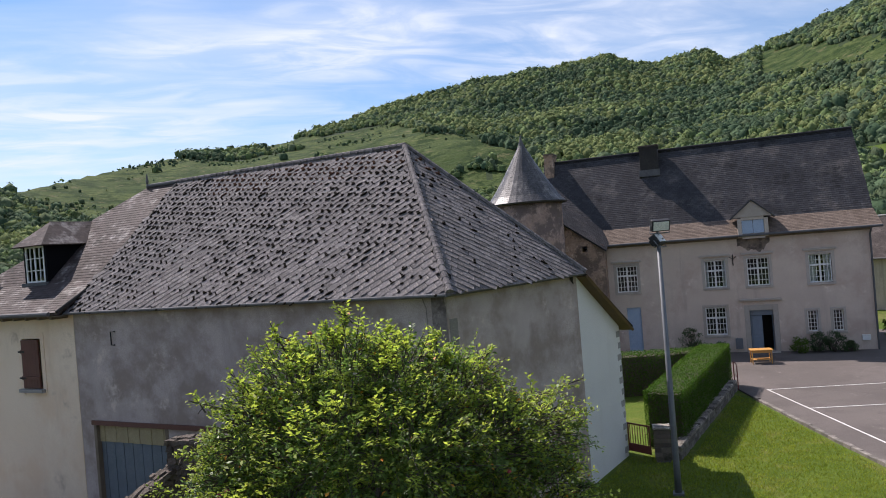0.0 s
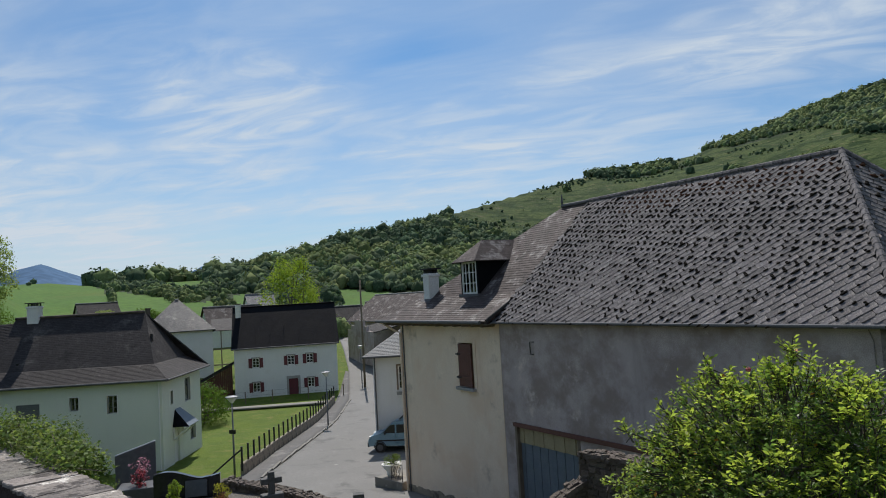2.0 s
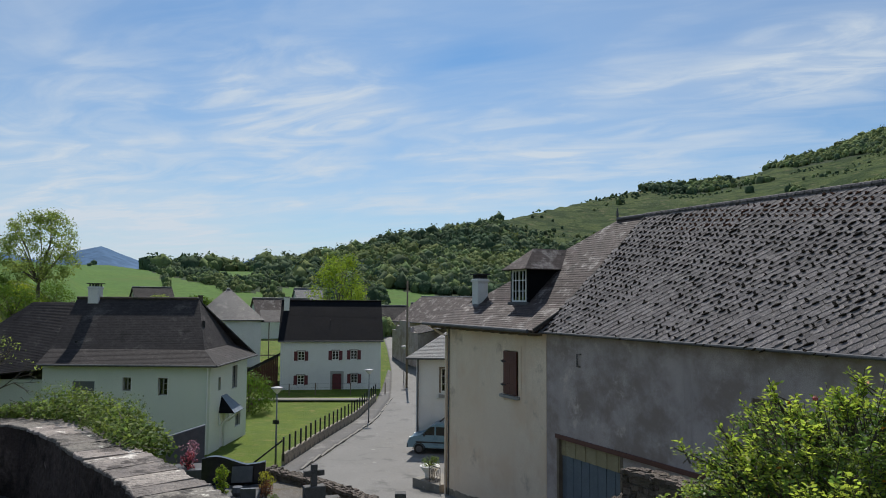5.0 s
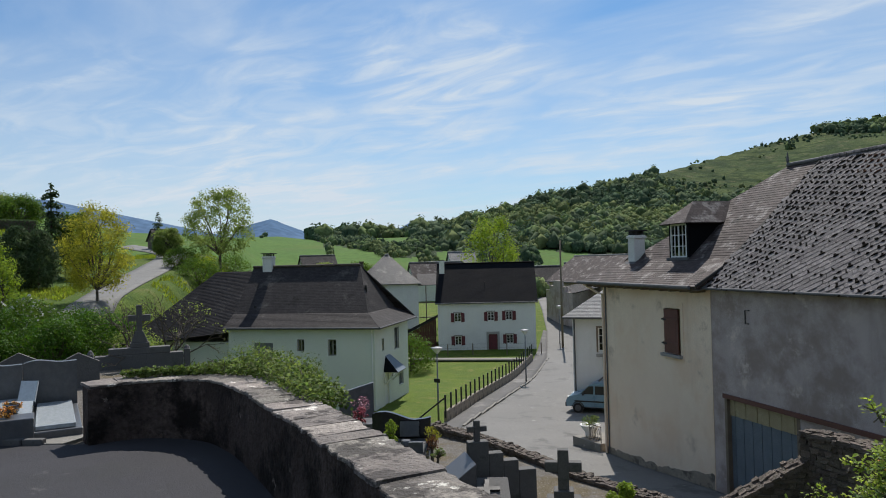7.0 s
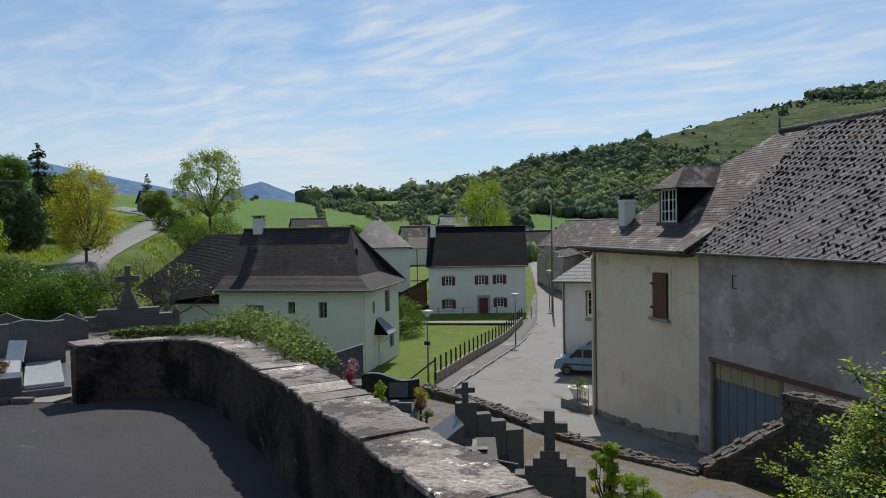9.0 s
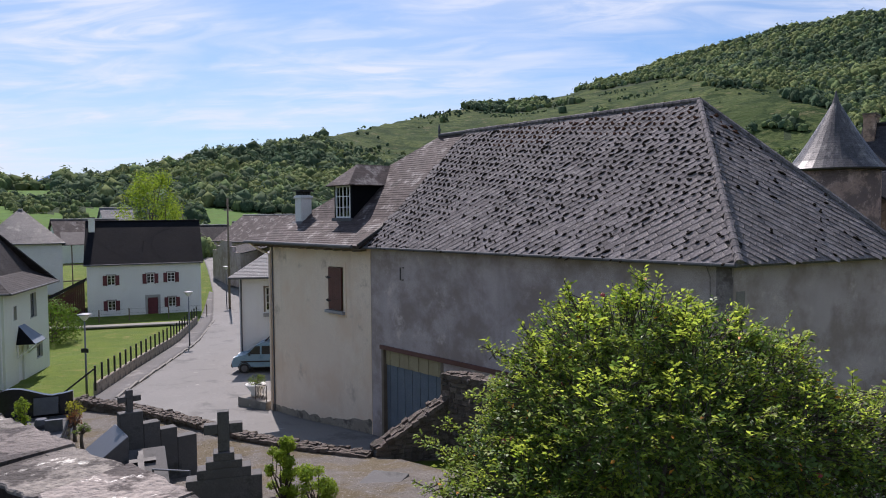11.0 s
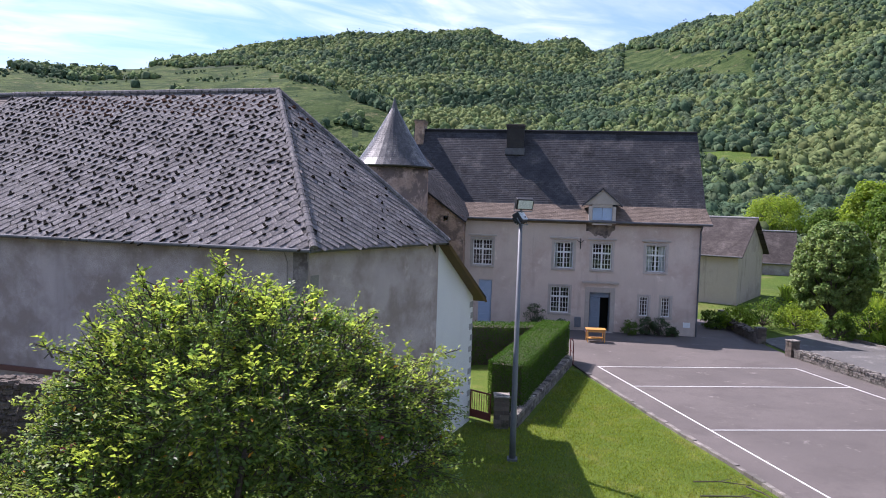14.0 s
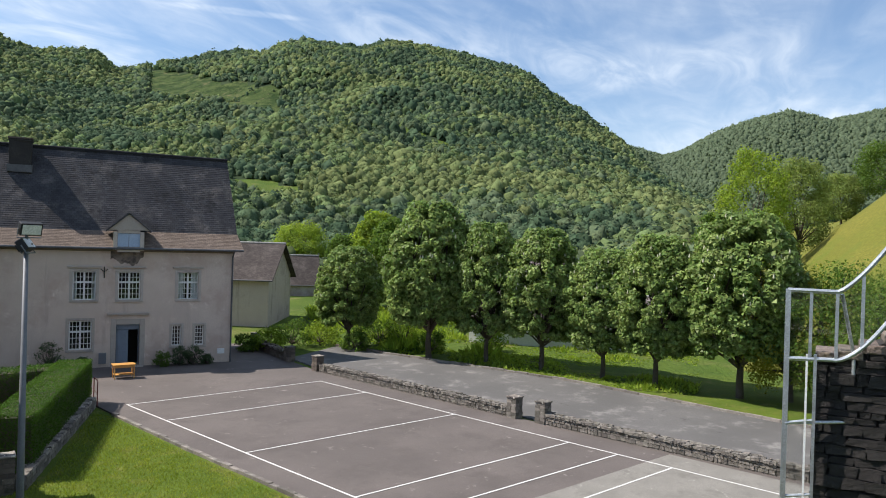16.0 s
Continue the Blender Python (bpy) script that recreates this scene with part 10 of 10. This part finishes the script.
for az, r, h, rad, n, col, lab in [(-67.8, 23, 5.35, 2.1, 36000, False, "dark feathery conifer beside the graves"), (-64.8, 60, 8.4, 1.1, 3500, False, "slim pale conifer on the hill"), (-59.8, 72, 8.4, 2.5, 6000, False, "tall dark conifer on the hill"),
                                   (-61.9, 64, 4.9, 1.5, 4500, True, "dark clipped cypress beside the lane"), (-60.6, 64.5, 4.6, 1.5, 4500, True, "dark clipped cypress beside the lane"), (-52.75, 132, 7.0, 1.9, 2500, False, "dark conifer beside the stone barn"), (-70.8, 26, 5.0, 2.2, 20000, False, "dark feathery conifer beside the graves")]:
    p = polar(az, r)
    conifer(pose(p.x, p.y, gz(p.x, p.y)), lab, h, rad, n, 0.30 if r > 40 else 0.17, int(r * 7 + h), column=col)
for k, (az, r, h, rx, leaf, lab) in enumerate([
        (-65.8, 22, 2.3, 1.0, LEAF_LIME, "bright green bush beside the conifers"), (-62.9, 21, 1.6, 1.0, LEAF_HEDGE, "dark bush behind the graves"), (-61.5, 22, 1.9, 0.95, LEAF_GREEN, "dark glossy bush with white blossom behind the graves"), (-60.1, 19, 1.35, 1.0, LEAF_HEDGE, "dense dark green shrub behind the graves"),
        (-58.3, 20, 1.4, 1.1, LEAF_HEDGE, "dense green shrub behind the graves"), (-56.6, 21, 1.2, 1.1, LEAF_HEDGE, "dense green shrub behind the graves"), (-54.8, 20, 1.35, 1.0, LEAF_WALNUT, "light green shrub behind the tomb"), (-53.0, 23, 1.1, 1.1, LEAF_WALNUT, "light green shrub behind the tomb"), (-51.6, 21, 1.0, 0.9, LEAF_LIME, "light green shrub behind the tomb"),
        (-59.3, 24, 1.5, 1.3, LEAF_HEDGE, "wide dark green bush behind the graves"), (-57.2, 25, 1.4, 1.4, LEAF_HEDGE, "wide green bush behind the graves"), (-55.6, 27, 1.5, 1.4, LEAF_GREEN, "tangled green bush below the lane"), (-66.9, 19.5, 1.6, 0.9, LEAF_HEDGE, "dark bush behind the graves"), (-63.9, 19, 1.2, 0.8, LEAF_HEDGE, "low dark bush behind the graves"),
        (-51.6, 58, 3.4, 2.6, LEAF_LIME, "bright green bushes along the lane"), (-50.0, 64, 3.6, 2.8, LEAF_LIME, "bright green bushes along the lane"), (-48.4, 70, 3.6, 3.0, LEAF_GREEN, "green bushes below the walnut tree"), (-46.9, 76, 3.4, 3.0, LEAF_GREEN, "green bushes below the walnut tree"),
        (-45.6, 84, 3.0, 2.6, LEAF_LIME, "green bushes below the walnut tree"), (-50.4, 52, 3.0, 2.2, LEAF_GREEN, "green bushes above the pale house"), (-52.6, 46, 2.4, 2.0, LEAF_GREEN, "green bushes above the pale house"), (-33.9, 64, 3.2, 2.4, LEAF_GREEN, "green bush beside the red shed"), (-64.2, 44, 2.4, 2.0, LEAF_GREEN, "rough bush in the meadow"),
        (-53.6, 36, 2.2, 2.0, LEAF_GREEN, "green bush on the bank below the lane"), (-51.4, 34, 2.2, 1.8, LEAF_LIME, "light green bush on the bank below the lane"),
        (-49.9, 78, 3.0, 2.6, LEAF_GREEN, "green bushes along the lane"), (-51.2, 88, 2.4, 2.2, LEAF_GREEN, "green bushes along the lane"), (-47.6, 100, 3.2, 3.0, LEAF_GREEN, "green bushes below the walnut tree")]):
    p = polar(az, r)
    shrub(p.x, p.y, gz(p.x, p.y) - 0.1, lab, leaf, rx, h, 11000 if r < 30 else 4200, 0.065 if r < 30 else 0.19, 300 + k, 30)
    if "blossom" in lab:
        bush = scene.objects[-1] if scene.objects[-1].parent is None else scene.objects[-1].parent
        crown = [c for c in bush.children if c.name.startswith("crown")][0]
        pick = np.array([v.co[:] for v in crown.data.vertices][::60])
        pick = pick[pick[:, 2] > 0.5]
        br = np.random.default_rng(61)
        part("blossom", leaf_mesh("blossom", pick + br.normal(size=pick.shape) * 0.03, br.normal(size=pick.shape), 0.085, br, FLOWER_WHITE, 0.9), FLOWER_WHITE, bush, "white blossom")
p, q = polar(-67, 90), polar(-60.6, 94)
box_hedge(p.xy, q.xy, 1.4, 2.0, "long dark hedge across the hill meadow", 5000, 0.2, 9, LEAF_CONIFER, gz(p.x, p.y) - 0.4)


def bare_tree(az, r, label, seed, h=2.6):
    """A small half-bare tree: many crooked twigs and few leaves."""
    rng = np.random.default_rng(seed)
    p = polar(az, r)
    ob = thing("tree", pose(p.x, p.y, gz(p.x, p.y)), label, "tree")
    g = Geo()
    ends = []

    def grow(a, d, ln, rad, lev):
        b = a + d * ln
        g.tube([a, a.lerp(b, 0.5) + Vector(rng.normal(size=3)) * ln * 0.06, b], [rad, rad * 0.8, rad * 0.6], 5, cap=False)
        if lev == 0:
            ends.append(b)
            return
        for k in range(3):
            nd = (d + Vector(rng.normal(size=3)) * 0.62 + Vector((0, 0, 0.10))).normalized()
            grow(b, nd, ln * 0.72, rad * 0.58, lev - 1)
    for k in range(4):
        grow(Vector((0, 0, 0)), Vector((rng.normal() * 0.5, rng.normal() * 0.5, 0.9)).normalized(), h * 0.3, 0.05, 4)
    part("trunk", g, BARK, ob)
    e = np.array([v[:] for v in ends])
    e = e[rng.choice(len(e), min(900, len(e) * 2))] + rng.normal(size=(min(900, len(e) * 2), 3)) * 0.06
    part("foliage", leaf_mesh("foliage", e, rng.normal(size=e.shape), 0.06, rng, LEAF_WALNUT), LEAF_WALNUT, ob)


bare_tree(-51.2, 17.5, "small crooked tree with sparse young leaves", 5, 3.0)
bare_tree(-54.6, 18.5, "small crooked tree with sparse young leaves", 6, 2.8)
bare_tree(-48.2, 17.0, "small crooked tree with sparse young leaves", 7, 2.6)


def ivy():
    rng = np.random.default_rng(23)
    line = smooth_line([(-8.4, 5.75), (-7.6, 6.3), (-6.6, 6.3), (-5.4, 5.65), (-4.4, 5.05)], 0.02)
    P = []
    for v in line:
        P.append(v[:])
    P = np.array(P)
    k = rng.integers(0, int(len(P) * 0.93), 9000)
    t = k / len(P)
    hgt = np.interp(t, [0, 0.2, 0.45, 0.7, 1.0], [0.05, 0.08, 0.26, 0.20, 0.08]) * (0.5 + fbm(t * 14, t * 0 + 2, 3, 4))
    out = np.interp(t, [0, 0.3, 1.0], [0.20, 0.34, 0.26])
    off = rng.uniform(-0.5, 1, 9000) * out
    n = np.array([0.55, 0.83])
    q = np.stack([P[k, 0] + n[0] * off, P[k, 1] + n[1] * off, 6.15 + rng.uniform(-0.35, 1, 9000) * hgt], -1)
    q += rng.normal(size=q.shape) * 0.02
    nn = rng.normal(size=q.shape) * 0.6 + np.array([0, -0.2, 0.9])
    ob = thing("ivy", Matrix.Identity(4), "climbing greenery spilling over the parapet end", "climbing plant")
    g = Geo()
    for j in range(60):
        a = Vector(q[rng.integers(0, 9000)])
        g.tube([a + Vector((0, 0, -0.25)), a, a + Vector(rng.normal(size=3)) * 0.08], 0.004, 4, cap=False)
    part("stem", g, BARK, ob)
    part("foliage", leaf_mesh("foliage", q, nn, 0.042, rng, LEAF_IVY, 0.7), LEAF_IVY, ob)
    # a taller bramble behind the wall
    shrub(-6.45, 6.75, 5.0, "leafy bramble growing behind the parapet", LEAF_IVY, 0.62, 1.34, 8000, 0.034, 401, 20)
    shrub(-5.75, 6.3, 5.2, "leafy bramble growing behind the parapet", LEAF_IVY, 0.45, 0.92, 4200, 0.032, 402, 16)
    shrub(-7.4, 6.9, 5.0, "leafy bramble growing behind the parapet", LEAF_IVY, 0.8, 1.45, 9000, 0.036, 403, 18)


ivy()
for k, (x, y, z, rx, h, leaf, n, s, lab) in enumerate([
        (-4.35, 13.4, 1.75, 0.42, 1.55, LEAF_LIME, 6500, 0.055, "upright bright green garden shrub on the gravel"), (-3.65, 13.2, 1.75, 0.5, 1.0, LEAF_LIME, 5000, 0.055, "low bright green garden shrub on the gravel"), (-9.35, 12.95, 3.4, 0.22, 0.62, LEAF_LIME, 900, 0.045, "small upright conifer-like shrub on the grave"),
        (-8.7, 13.55, 3.45, 0.22, 0.34, LEAF_YELLOW, 500, 0.04, "yellowish heather on the grave"), (-8.35, 13.0, 3.45, 0.19, 0.30, LEAF_RUST, 350, 0.035, "rust-coloured flowers on the grave"), (-7.95, 12.6, 3.42, 0.18, 0.20, LEAF_IVY, 350, 0.04, "small green plant on the grave"),
        (-11.05, 14.0, 3.72, 0.26, 0.5, FLOWER_PINK, 420, 0.05, "pink and red artificial flowers in a grave vase"), (-10.85, 13.75, 3.62, 0.22, 0.4, FLOWER_RED, 300, 0.05, "red artificial flowers in a grave vase"), (-15.3, 6.2, 5.9, 0.16, 0.32, FLOWER_ORANGE, 260, 0.05, "orange flowers on the dark grave"),
        (-12.5, 5.6, 5.38, 0.16, 0.18, FLOWER_PINK, 160, 0.04, "faded pink flowers beside the grave")]):
    shrub(x, y, z, lab, leaf, rx, h, n, s, 420 + k, 7, "flowers" if "flowers" in lab or "heather" in lab else "shrub")
q = PLANTER.matrix_basis @ Vector((0, 0, 0.5))
shrub(q.x, q.y, q.z, "bushy green plants in the planter bowl", LEAF_IVY, 0.5, 0.5, 900, 0.06, 440, 7)
for dx, dy, mt, n in ((-0.15, -0.85, FLOWER_ORANGE, 240), (-0.2, -1.32, FLOWER_ORANGE, 320)):
    q = pose(-10.545, 5.55, FLOOR - 0.02, 0, 0, 60) @ Vector((dx * 0.58, dy * 0.95, 0.33))
    shrub(q.x, q.y, q.z, "dried orange flowers on the pale grave", mt, 0.13, 0.12, n, 0.03, 460 + n, 6, "flowers")


def lawn_blades():
    """Short mown grass of the lawn beside the court."""
    rng = np.random.default_rng(8)
    n = 150000
    x, y = rng.uniform(7.5, 22, n), rng.uniform(3, 27, n)
    yard = np.interp(y, [3, 11.4, 14.7, 19.2, 25.6], [14.2, 16.7, 17.75, 19.1, 21.2]) - 0.2
    back = np.interp(x, [5.0, 10.1, 12.6, 14.5, 22.2], [16.0, 19.1, 21.2, 20.4, 27.6])
    keep = (x < yard) & (y < back) & (np.hypot(x, y) > 10.5) & (x * 0.42 + 2 > 0.1)
    x, y = x[keep][:70000], y[keep][:70000]
    n = len(x)
    z = land(x, y) - 0.06
    a = rng.uniform(0, 2 * np.pi, n)
    h = rng.uniform(0.03, 0.075, n) * (0.6 + 0.8 * fbm(x * 0.9, y * 0.9, 3, 12))
    w = rng.uniform(0.008, 0.016, n)
    lean = rng.normal(size=(2, n)) * 0.5 * h
    b = np.stack([x, y, z], -1)
    side = np.stack([np.cos(a) * w, np.sin(a) * w, np.zeros(n)], -1)
    tip = b + np.stack([lean[0], lean[1], h], -1)
    v = np.stack([b - side, b + side, tip], 1).reshape(-1, 3)
    me = arrays_mesh("grass", v, np.arange(3 * n).reshape(n, 3))
    me.materials.append(BLADE)
    tagged(new("grass", me), "short mown lawn grass beside the court", "grass", kind="stuff")


lawn_blades()


def rough_tufts():
    """Long grass on the hillside pasture."""
    rng = np.random.default_rng(9)
    n = 60000
    az, r = np.radians(rng.uniform(-69, -45, n)), rng.uniform(26, 125, n)
    x, y = r * np.sin(az), r * np.cos(az)
    lane = np.zeros(n, dtype=bool)
    L, R = np.array(HILL_L), np.array(HILL_R)
    for a, b in zip((L + R) / 2, ((L + R) / 2)[1:]):
        t = np.clip(((x - a[0]) * (b[0] - a[0]) + (y - a[1]) * (b[1] - a[1])) / ((b - a) ** 2).sum(), 0, 1)
        lane |= np.hypot(x - a[0] - t * (b[0] - a[0]), y - a[1] - t * (b[1] - a[1])) < 2.4
    keep = ~lane & (np.degrees(az) < np.interp(r, [26, 45, 60, 125], [-53, -57, -50, -45])) & (fbm(x / 6, y / 6, 3, 44) > 0.44)
    x, y, r = x[keep], y[keep], r[keep]
    n = len(x)
    z = land(x, y) - 0.08
    a = rng.uniform(0, 2 * np.pi, n)
    h = rng.uniform(0.12, 0.4, n)
    w = rng.uniform(0.04, 0.10, n)
    b = np.stack([x, y, z], -1)
    side = np.stack([np.cos(a) * w, np.sin(a) * w, np.zeros(n)], -1)
    tip = b + np.stack([rng.normal(size=n) * 0.4 * h, rng.normal(size=n) * 0.4 * h, h], -1)
    v = np.stack([b - side, b + side, tip], 1).reshape(-1, 3)
    me = arrays_mesh("grass", v, np.arange(3 * n).reshape(n, 3))
    me.materials.append(BLADE)
    tagged(new("grass", me), "long rough grass on the hillside pasture", "grass", kind="stuff")


rough_tufts()


def yard_weeds():
    """Rank weeds and long grass between the outbuilding and the chestnuts."""
    rng = np.random.default_rng(19)
    n = 42000
    az, r = np.radians(rng.uniform(47.5, 84, n)), rng.uniform(40, 76, n)
    x, y = r * np.sin(az), r * np.cos(az)
    edge = np.interp(y, [-7, 0.2, 11.3, 24.6, 29.2, 36], [34.0, 35.8, 40.2, 42.6, 43.6, 40.5])
    tall = fbm(x / 3.5, y / 3.5, 3, 63)
    keep = (x > edge + 0.3) & (tall > 0.40) & ~((np.degrees(az) < 53.5) & (r > 53))
    x, y, tall = x[keep], y[keep], tall[keep]
    n = len(x)
    z = land(x, y) - 0.08
    a = rng.uniform(0, 2 * np.pi, n)
    h = rng.uniform(0.15, 0.5, n) * (0.4 + 2.2 * sstep(0.45, 0.7, tall)) * np.where(y > 18, 1.0, 0.4)
    w = rng.uniform(0.05, 0.14, n)
    b = np.stack([x, y, z], -1)
    side = np.stack([np.cos(a) * w, np.sin(a) * w, 0.3 * w], -1)
    lean = np.stack([rng.normal(size=n) * 0.35 * h, rng.normal(size=n) * 0.35 * h, h], -1)
    v = np.stack([b + lean * 0.45 - side, b + lean * 0.3 + side, b + lean], 1).reshape(-1, 3)
    me = arrays_mesh("weeds", v, np.arange(3 * n).reshape(n, 3))
    me.materials.append(LEAF_LIME)
    tagged(new("weeds", me), "rank bright green weeds beyond the yard", "weeds", kind="stuff")


yard_weeds()
for k, (p, q) in enumerate((((15.41, 13.82), (16.72, 12.95)), ((16.5, 12.97), (16.4, 11.8)), ((14.8, 13.02), (16.45, 11.86)))):
    a, b = Vector((*p, 0.05)), Vector((*q, 0.04))
    mid = a.lerp(b, 0.5) + Vector((0.04 * (k - 1), 0.05, 0.05))
    solo("fallen_branch", Geo().tube([a, mid, b], [0.022, 0.018, 0.009], 6).tube([mid, mid + (b - a) * 0.22 + Vector((0.10, 0.12, 0.06))], [0.012, 0.005], 5), BARK, "thin dead branch lying on the lawn", "branch", group="fallen branches")
# ---- slates of the barn roof, laid on the diagonal ----
def barn_slates():
    ob = bpy.data.objects["barn"]
    rng = random.Random(3)
    long, high = 0.32, 0.225  # what shows of a slate, along its course and across it
    me_list = []
    for k in range(5):
        g = Geo()
        j = [rng.uniform(-0.008, 0.008) for _ in range(4)]
        # the lower edge rides on the course below; its corners are chipped
        g.v += [(-long / 2 + 0.022 + 0.02 * (k == 1), -high / 2 + j[0], 0.007), (long / 2 - 0.02 - 0.03 * (k == 3), -high / 2 + j[1], 0.007), (long / 2 - 0.004, -high / 2 + 0.026 + 0.03 * (k == 3) + j[2], 0.006),
                (long / 2 - 0.004, high / 2 + 0.02, 0.0), (-long / 2 + 0.004, high / 2 + 0.02, 0.0), (-long / 2 + 0.004, -high / 2 + 0.024 + 0.02 * (k == 1) + j[3], 0.006)]
        g.v += [(x, y, z + 0.010) for x, y, z in g.v[:6]]
        g.f += [(0, 5, 4), (0, 4, 3), (0, 3, 2), (0, 2, 1), (6, 10, 11), (6, 9, 10), (6, 8, 9), (6, 7, 8)]
        for q in range(6):
            n = (q + 1) % 6
            g.f += [(q, n, n + 6), (q, n + 6, q + 6)]
        me = g.mesh("slate")
        me.materials.append(BARNSLATE)
        me_list.append((me, np.array(g.v), np.array(g.f)))

    def plane_frame(o, a, b):
        """Origin at o, x along o-a (the eaves), y up the slope."""
        o, a, b = Vector(o), Vector(a), Vector(b)
        x = (a - o).normalized()
        n = x.cross(b - o).normalized()
        if n.z < 0:
            n = -n
        y = n.cross(x)
        m = Matrix.Identity(4)
        for i, v in enumerate((x, y, n)):
            m.col[i][:3] = v
        m.col[3][:3] = o
        return m

    def inside(pt, poly):
        x, y = pt
        ok = False
        for (x0, y0), (x1, y1) in zip(poly, poly[1:] + poly[:1]):
            if (y0 > y) != (y1 > y) and x < (x1 - x0) * (y - y0) / (y1 - y0) + x0:
                ok = not ok
        return ok

    A, RL = (-3.69, 4.99, 10.8), (-13.75, 4.99, 10.8)
    B, C = (0.0, 0.0, 6.4), (1.55, 6.0, 6.4)
    faces = [(plane_frame((-13.75, 0, 6.4), B, A), [(-13.75, 0, 6.4), B, A, RL]), (plane_frame(B, C, A), [B, C, A])]
    joined_v, joined_f, base, count = [], [], 0, 0
    moss = []
    for fi, (m, poly3) in enumerate(faces):
        inv = m.inverted()
        poly = [tuple((inv @ Vector(p)).xy) for p in poly3]
        xs, ys = [p[0] for p in poly], [p[1] for p in poly]
        lean = 1 if fi == 0 else -1
        along, over = Vector((1, lean)).normalized(), Vector((-lean, 1)).normalized()
        spots = []
        for row in range(-70, 90):
            shift = 0.5 * long * (row % 2) + rng.uniform(-0.015, 0.015)
            for col in range(-70, 90):
                q = along * (col * long + shift) + over * (row * high)
                if inside((q.x, q.y + 0.01), poly):
                    spots.append((q.x, q.y))
        # a straight double course along the eaves
        x = min(xs)
        while x < poly[1][0] - 0.05:
            w = min(0.31 + rng.uniform(-0.02, 0.02), poly[1][0] - x)
            e = Geo().box(x + 0.004, -0.06, 0.006, x + w - 0.004, 0.20, 0.016)
            ft = np.array([(f[0], f[1], f[2]) for f in e.f] + [(f[0], f[2], f[3]) for f in e.f])
            joined_v.append(np.array(e.v) @ np.array(m)[:3, :3].T + np.array(m)[:3, 3])
            joined_f.append(ft + base)
            base += len(e.v)
            x += w
        for x, y in spots:
            me, v, f = me_list[rng.choice((0, 0, 1, 2, 3, 4))]
            turn = math.degrees(math.atan2(along.y, along.x))
            sag = 0.012 * noise.noise(Vector((x * 0.8, y * 0.8, fi * 3.0)))
            lm = m @ Matrix.Translation((x + rng.uniform(-0.01, 0.01), y + rng.uniform(-0.01, 0.01), 0.022 + sag)) @ pose(0, 0, 0, 0, 0, turn) @ pose(0, 0, 0, -1.4 + rng.uniform(-2.2, 1.6), rng.uniform(-1.4, 1.4), rng.uniform(-2.4, 2.4))
            near = (fi == 0 and x > 10.3 and y < 2.9) or (fi == 1 and x < 1.8 and y < 2.2)
            if near and count < 290:
                st = new("slate", me)
                st.parent = ob
                st.matrix_basis = lm
                count += 1
            else:
                R = np.array(lm)
                joined_v.append(v @ R[:3, :3].T + R[:3, 3])
                joined_f.append(f + base)
                base += len(v)
            # moss sits in the joints, thickest towards the ridge
            t = y / max(ys)
            n = noise.noise(Vector((x * 0.35, y * 0.5, fi * 7.0)))
            thick = (0.70 * t + 0.34 + 0.55 * n) if fi == 0 else (0.12 + 0.25 * n)
            if rng.random() < 1.5 * thick:
                size = rng.uniform(0.029, 0.057) * (1 + 0.4 * t * rng.random())
                run = rng.uniform(1.2, 2.4) if rng.random() < 0.35 else 1.0
                end = lm @ Vector((-long / 2 + rng.uniform(-0.01, 0.03), -high / 2 + rng.uniform(-0.03, -0.008), 0.030))
                moss.append((end, size, run, m, turn))
                if rng.random() < 0.28 + 0.50 * t:
                    for q in range(rng.randint(1, 2)):
                        moss.append((lm @ Vector((-long / 2 + 0.01, -high / 2 + 0.07 * (q + 1), 0.026)), size * 0.8, 1.0, m, turn))
    me = arrays_mesh("slating", np.concatenate(joined_v), np.concatenate(joined_f))
    me.polygons.foreach_set("use_smooth", np.zeros(len(me.polygons), dtype=bool))
    me.materials.append(BARNSLATE_FAR)
    o = new("slating", me)
    o.parent = ob
    tagged(o, "lichened grey slates laid on the diagonal", kind="stuff")
    shapes = crown_shapes(3, 4.0, 1, 0.4, 1.2)
    vs, fs, base = [], [], 0
    for c, s, run, m, turn in moss:
        sv, sf = shapes[rng.randrange(3)]
        R = np.array(m)[:3, :3]
        a = radians(turn + rng.uniform(-12, 12))
        ca, sa = math.cos(a), math.sin(a)
        lv = sv * np.array([s * run, s * 0.8, s * 0.6])
        lv = np.stack([lv[:, 0] * ca - lv[:, 1] * sa, lv[:, 0] * sa + lv[:, 1] * ca, lv[:, 2]], -1)
        vs.append(lv @ R.T + np.array(c))
        fs.append(sf + base)
        base += len(sv)
    me = arrays_mesh("moss", np.concatenate(vs), np.concatenate(fs))
    me.materials.append(MOSS)
    me.materials.append(MOSS_BROWN)
    tone = [int(c.z > 10.0 + 0.5 * noise.noise(c * 0.7) and c.x > -11.5) for c, *_ in moss]
    me.polygons.foreach_set("material_index", np.repeat(np.array(tone, dtype=np.int32), len(shapes[0][1])))
    o = new("moss", me)
    o.parent = ob
    tagged(o, "dark moss tufts between the slates", kind="stuff")


MOSS = surface("dark_moss", (0.012, 0.010, 0.008), (0.024, 0.019, 0.014), 4, 40, 1.0, 0.8, 0.02, spec=0.1)
MOSS_BROWN = surface("red_brown_moss", (0.05, 0.024, 0.016), (0.085, 0.042, 0.026), 4, 40, 1.0, 0.8, 0.02, spec=0.1)
barn_slates()
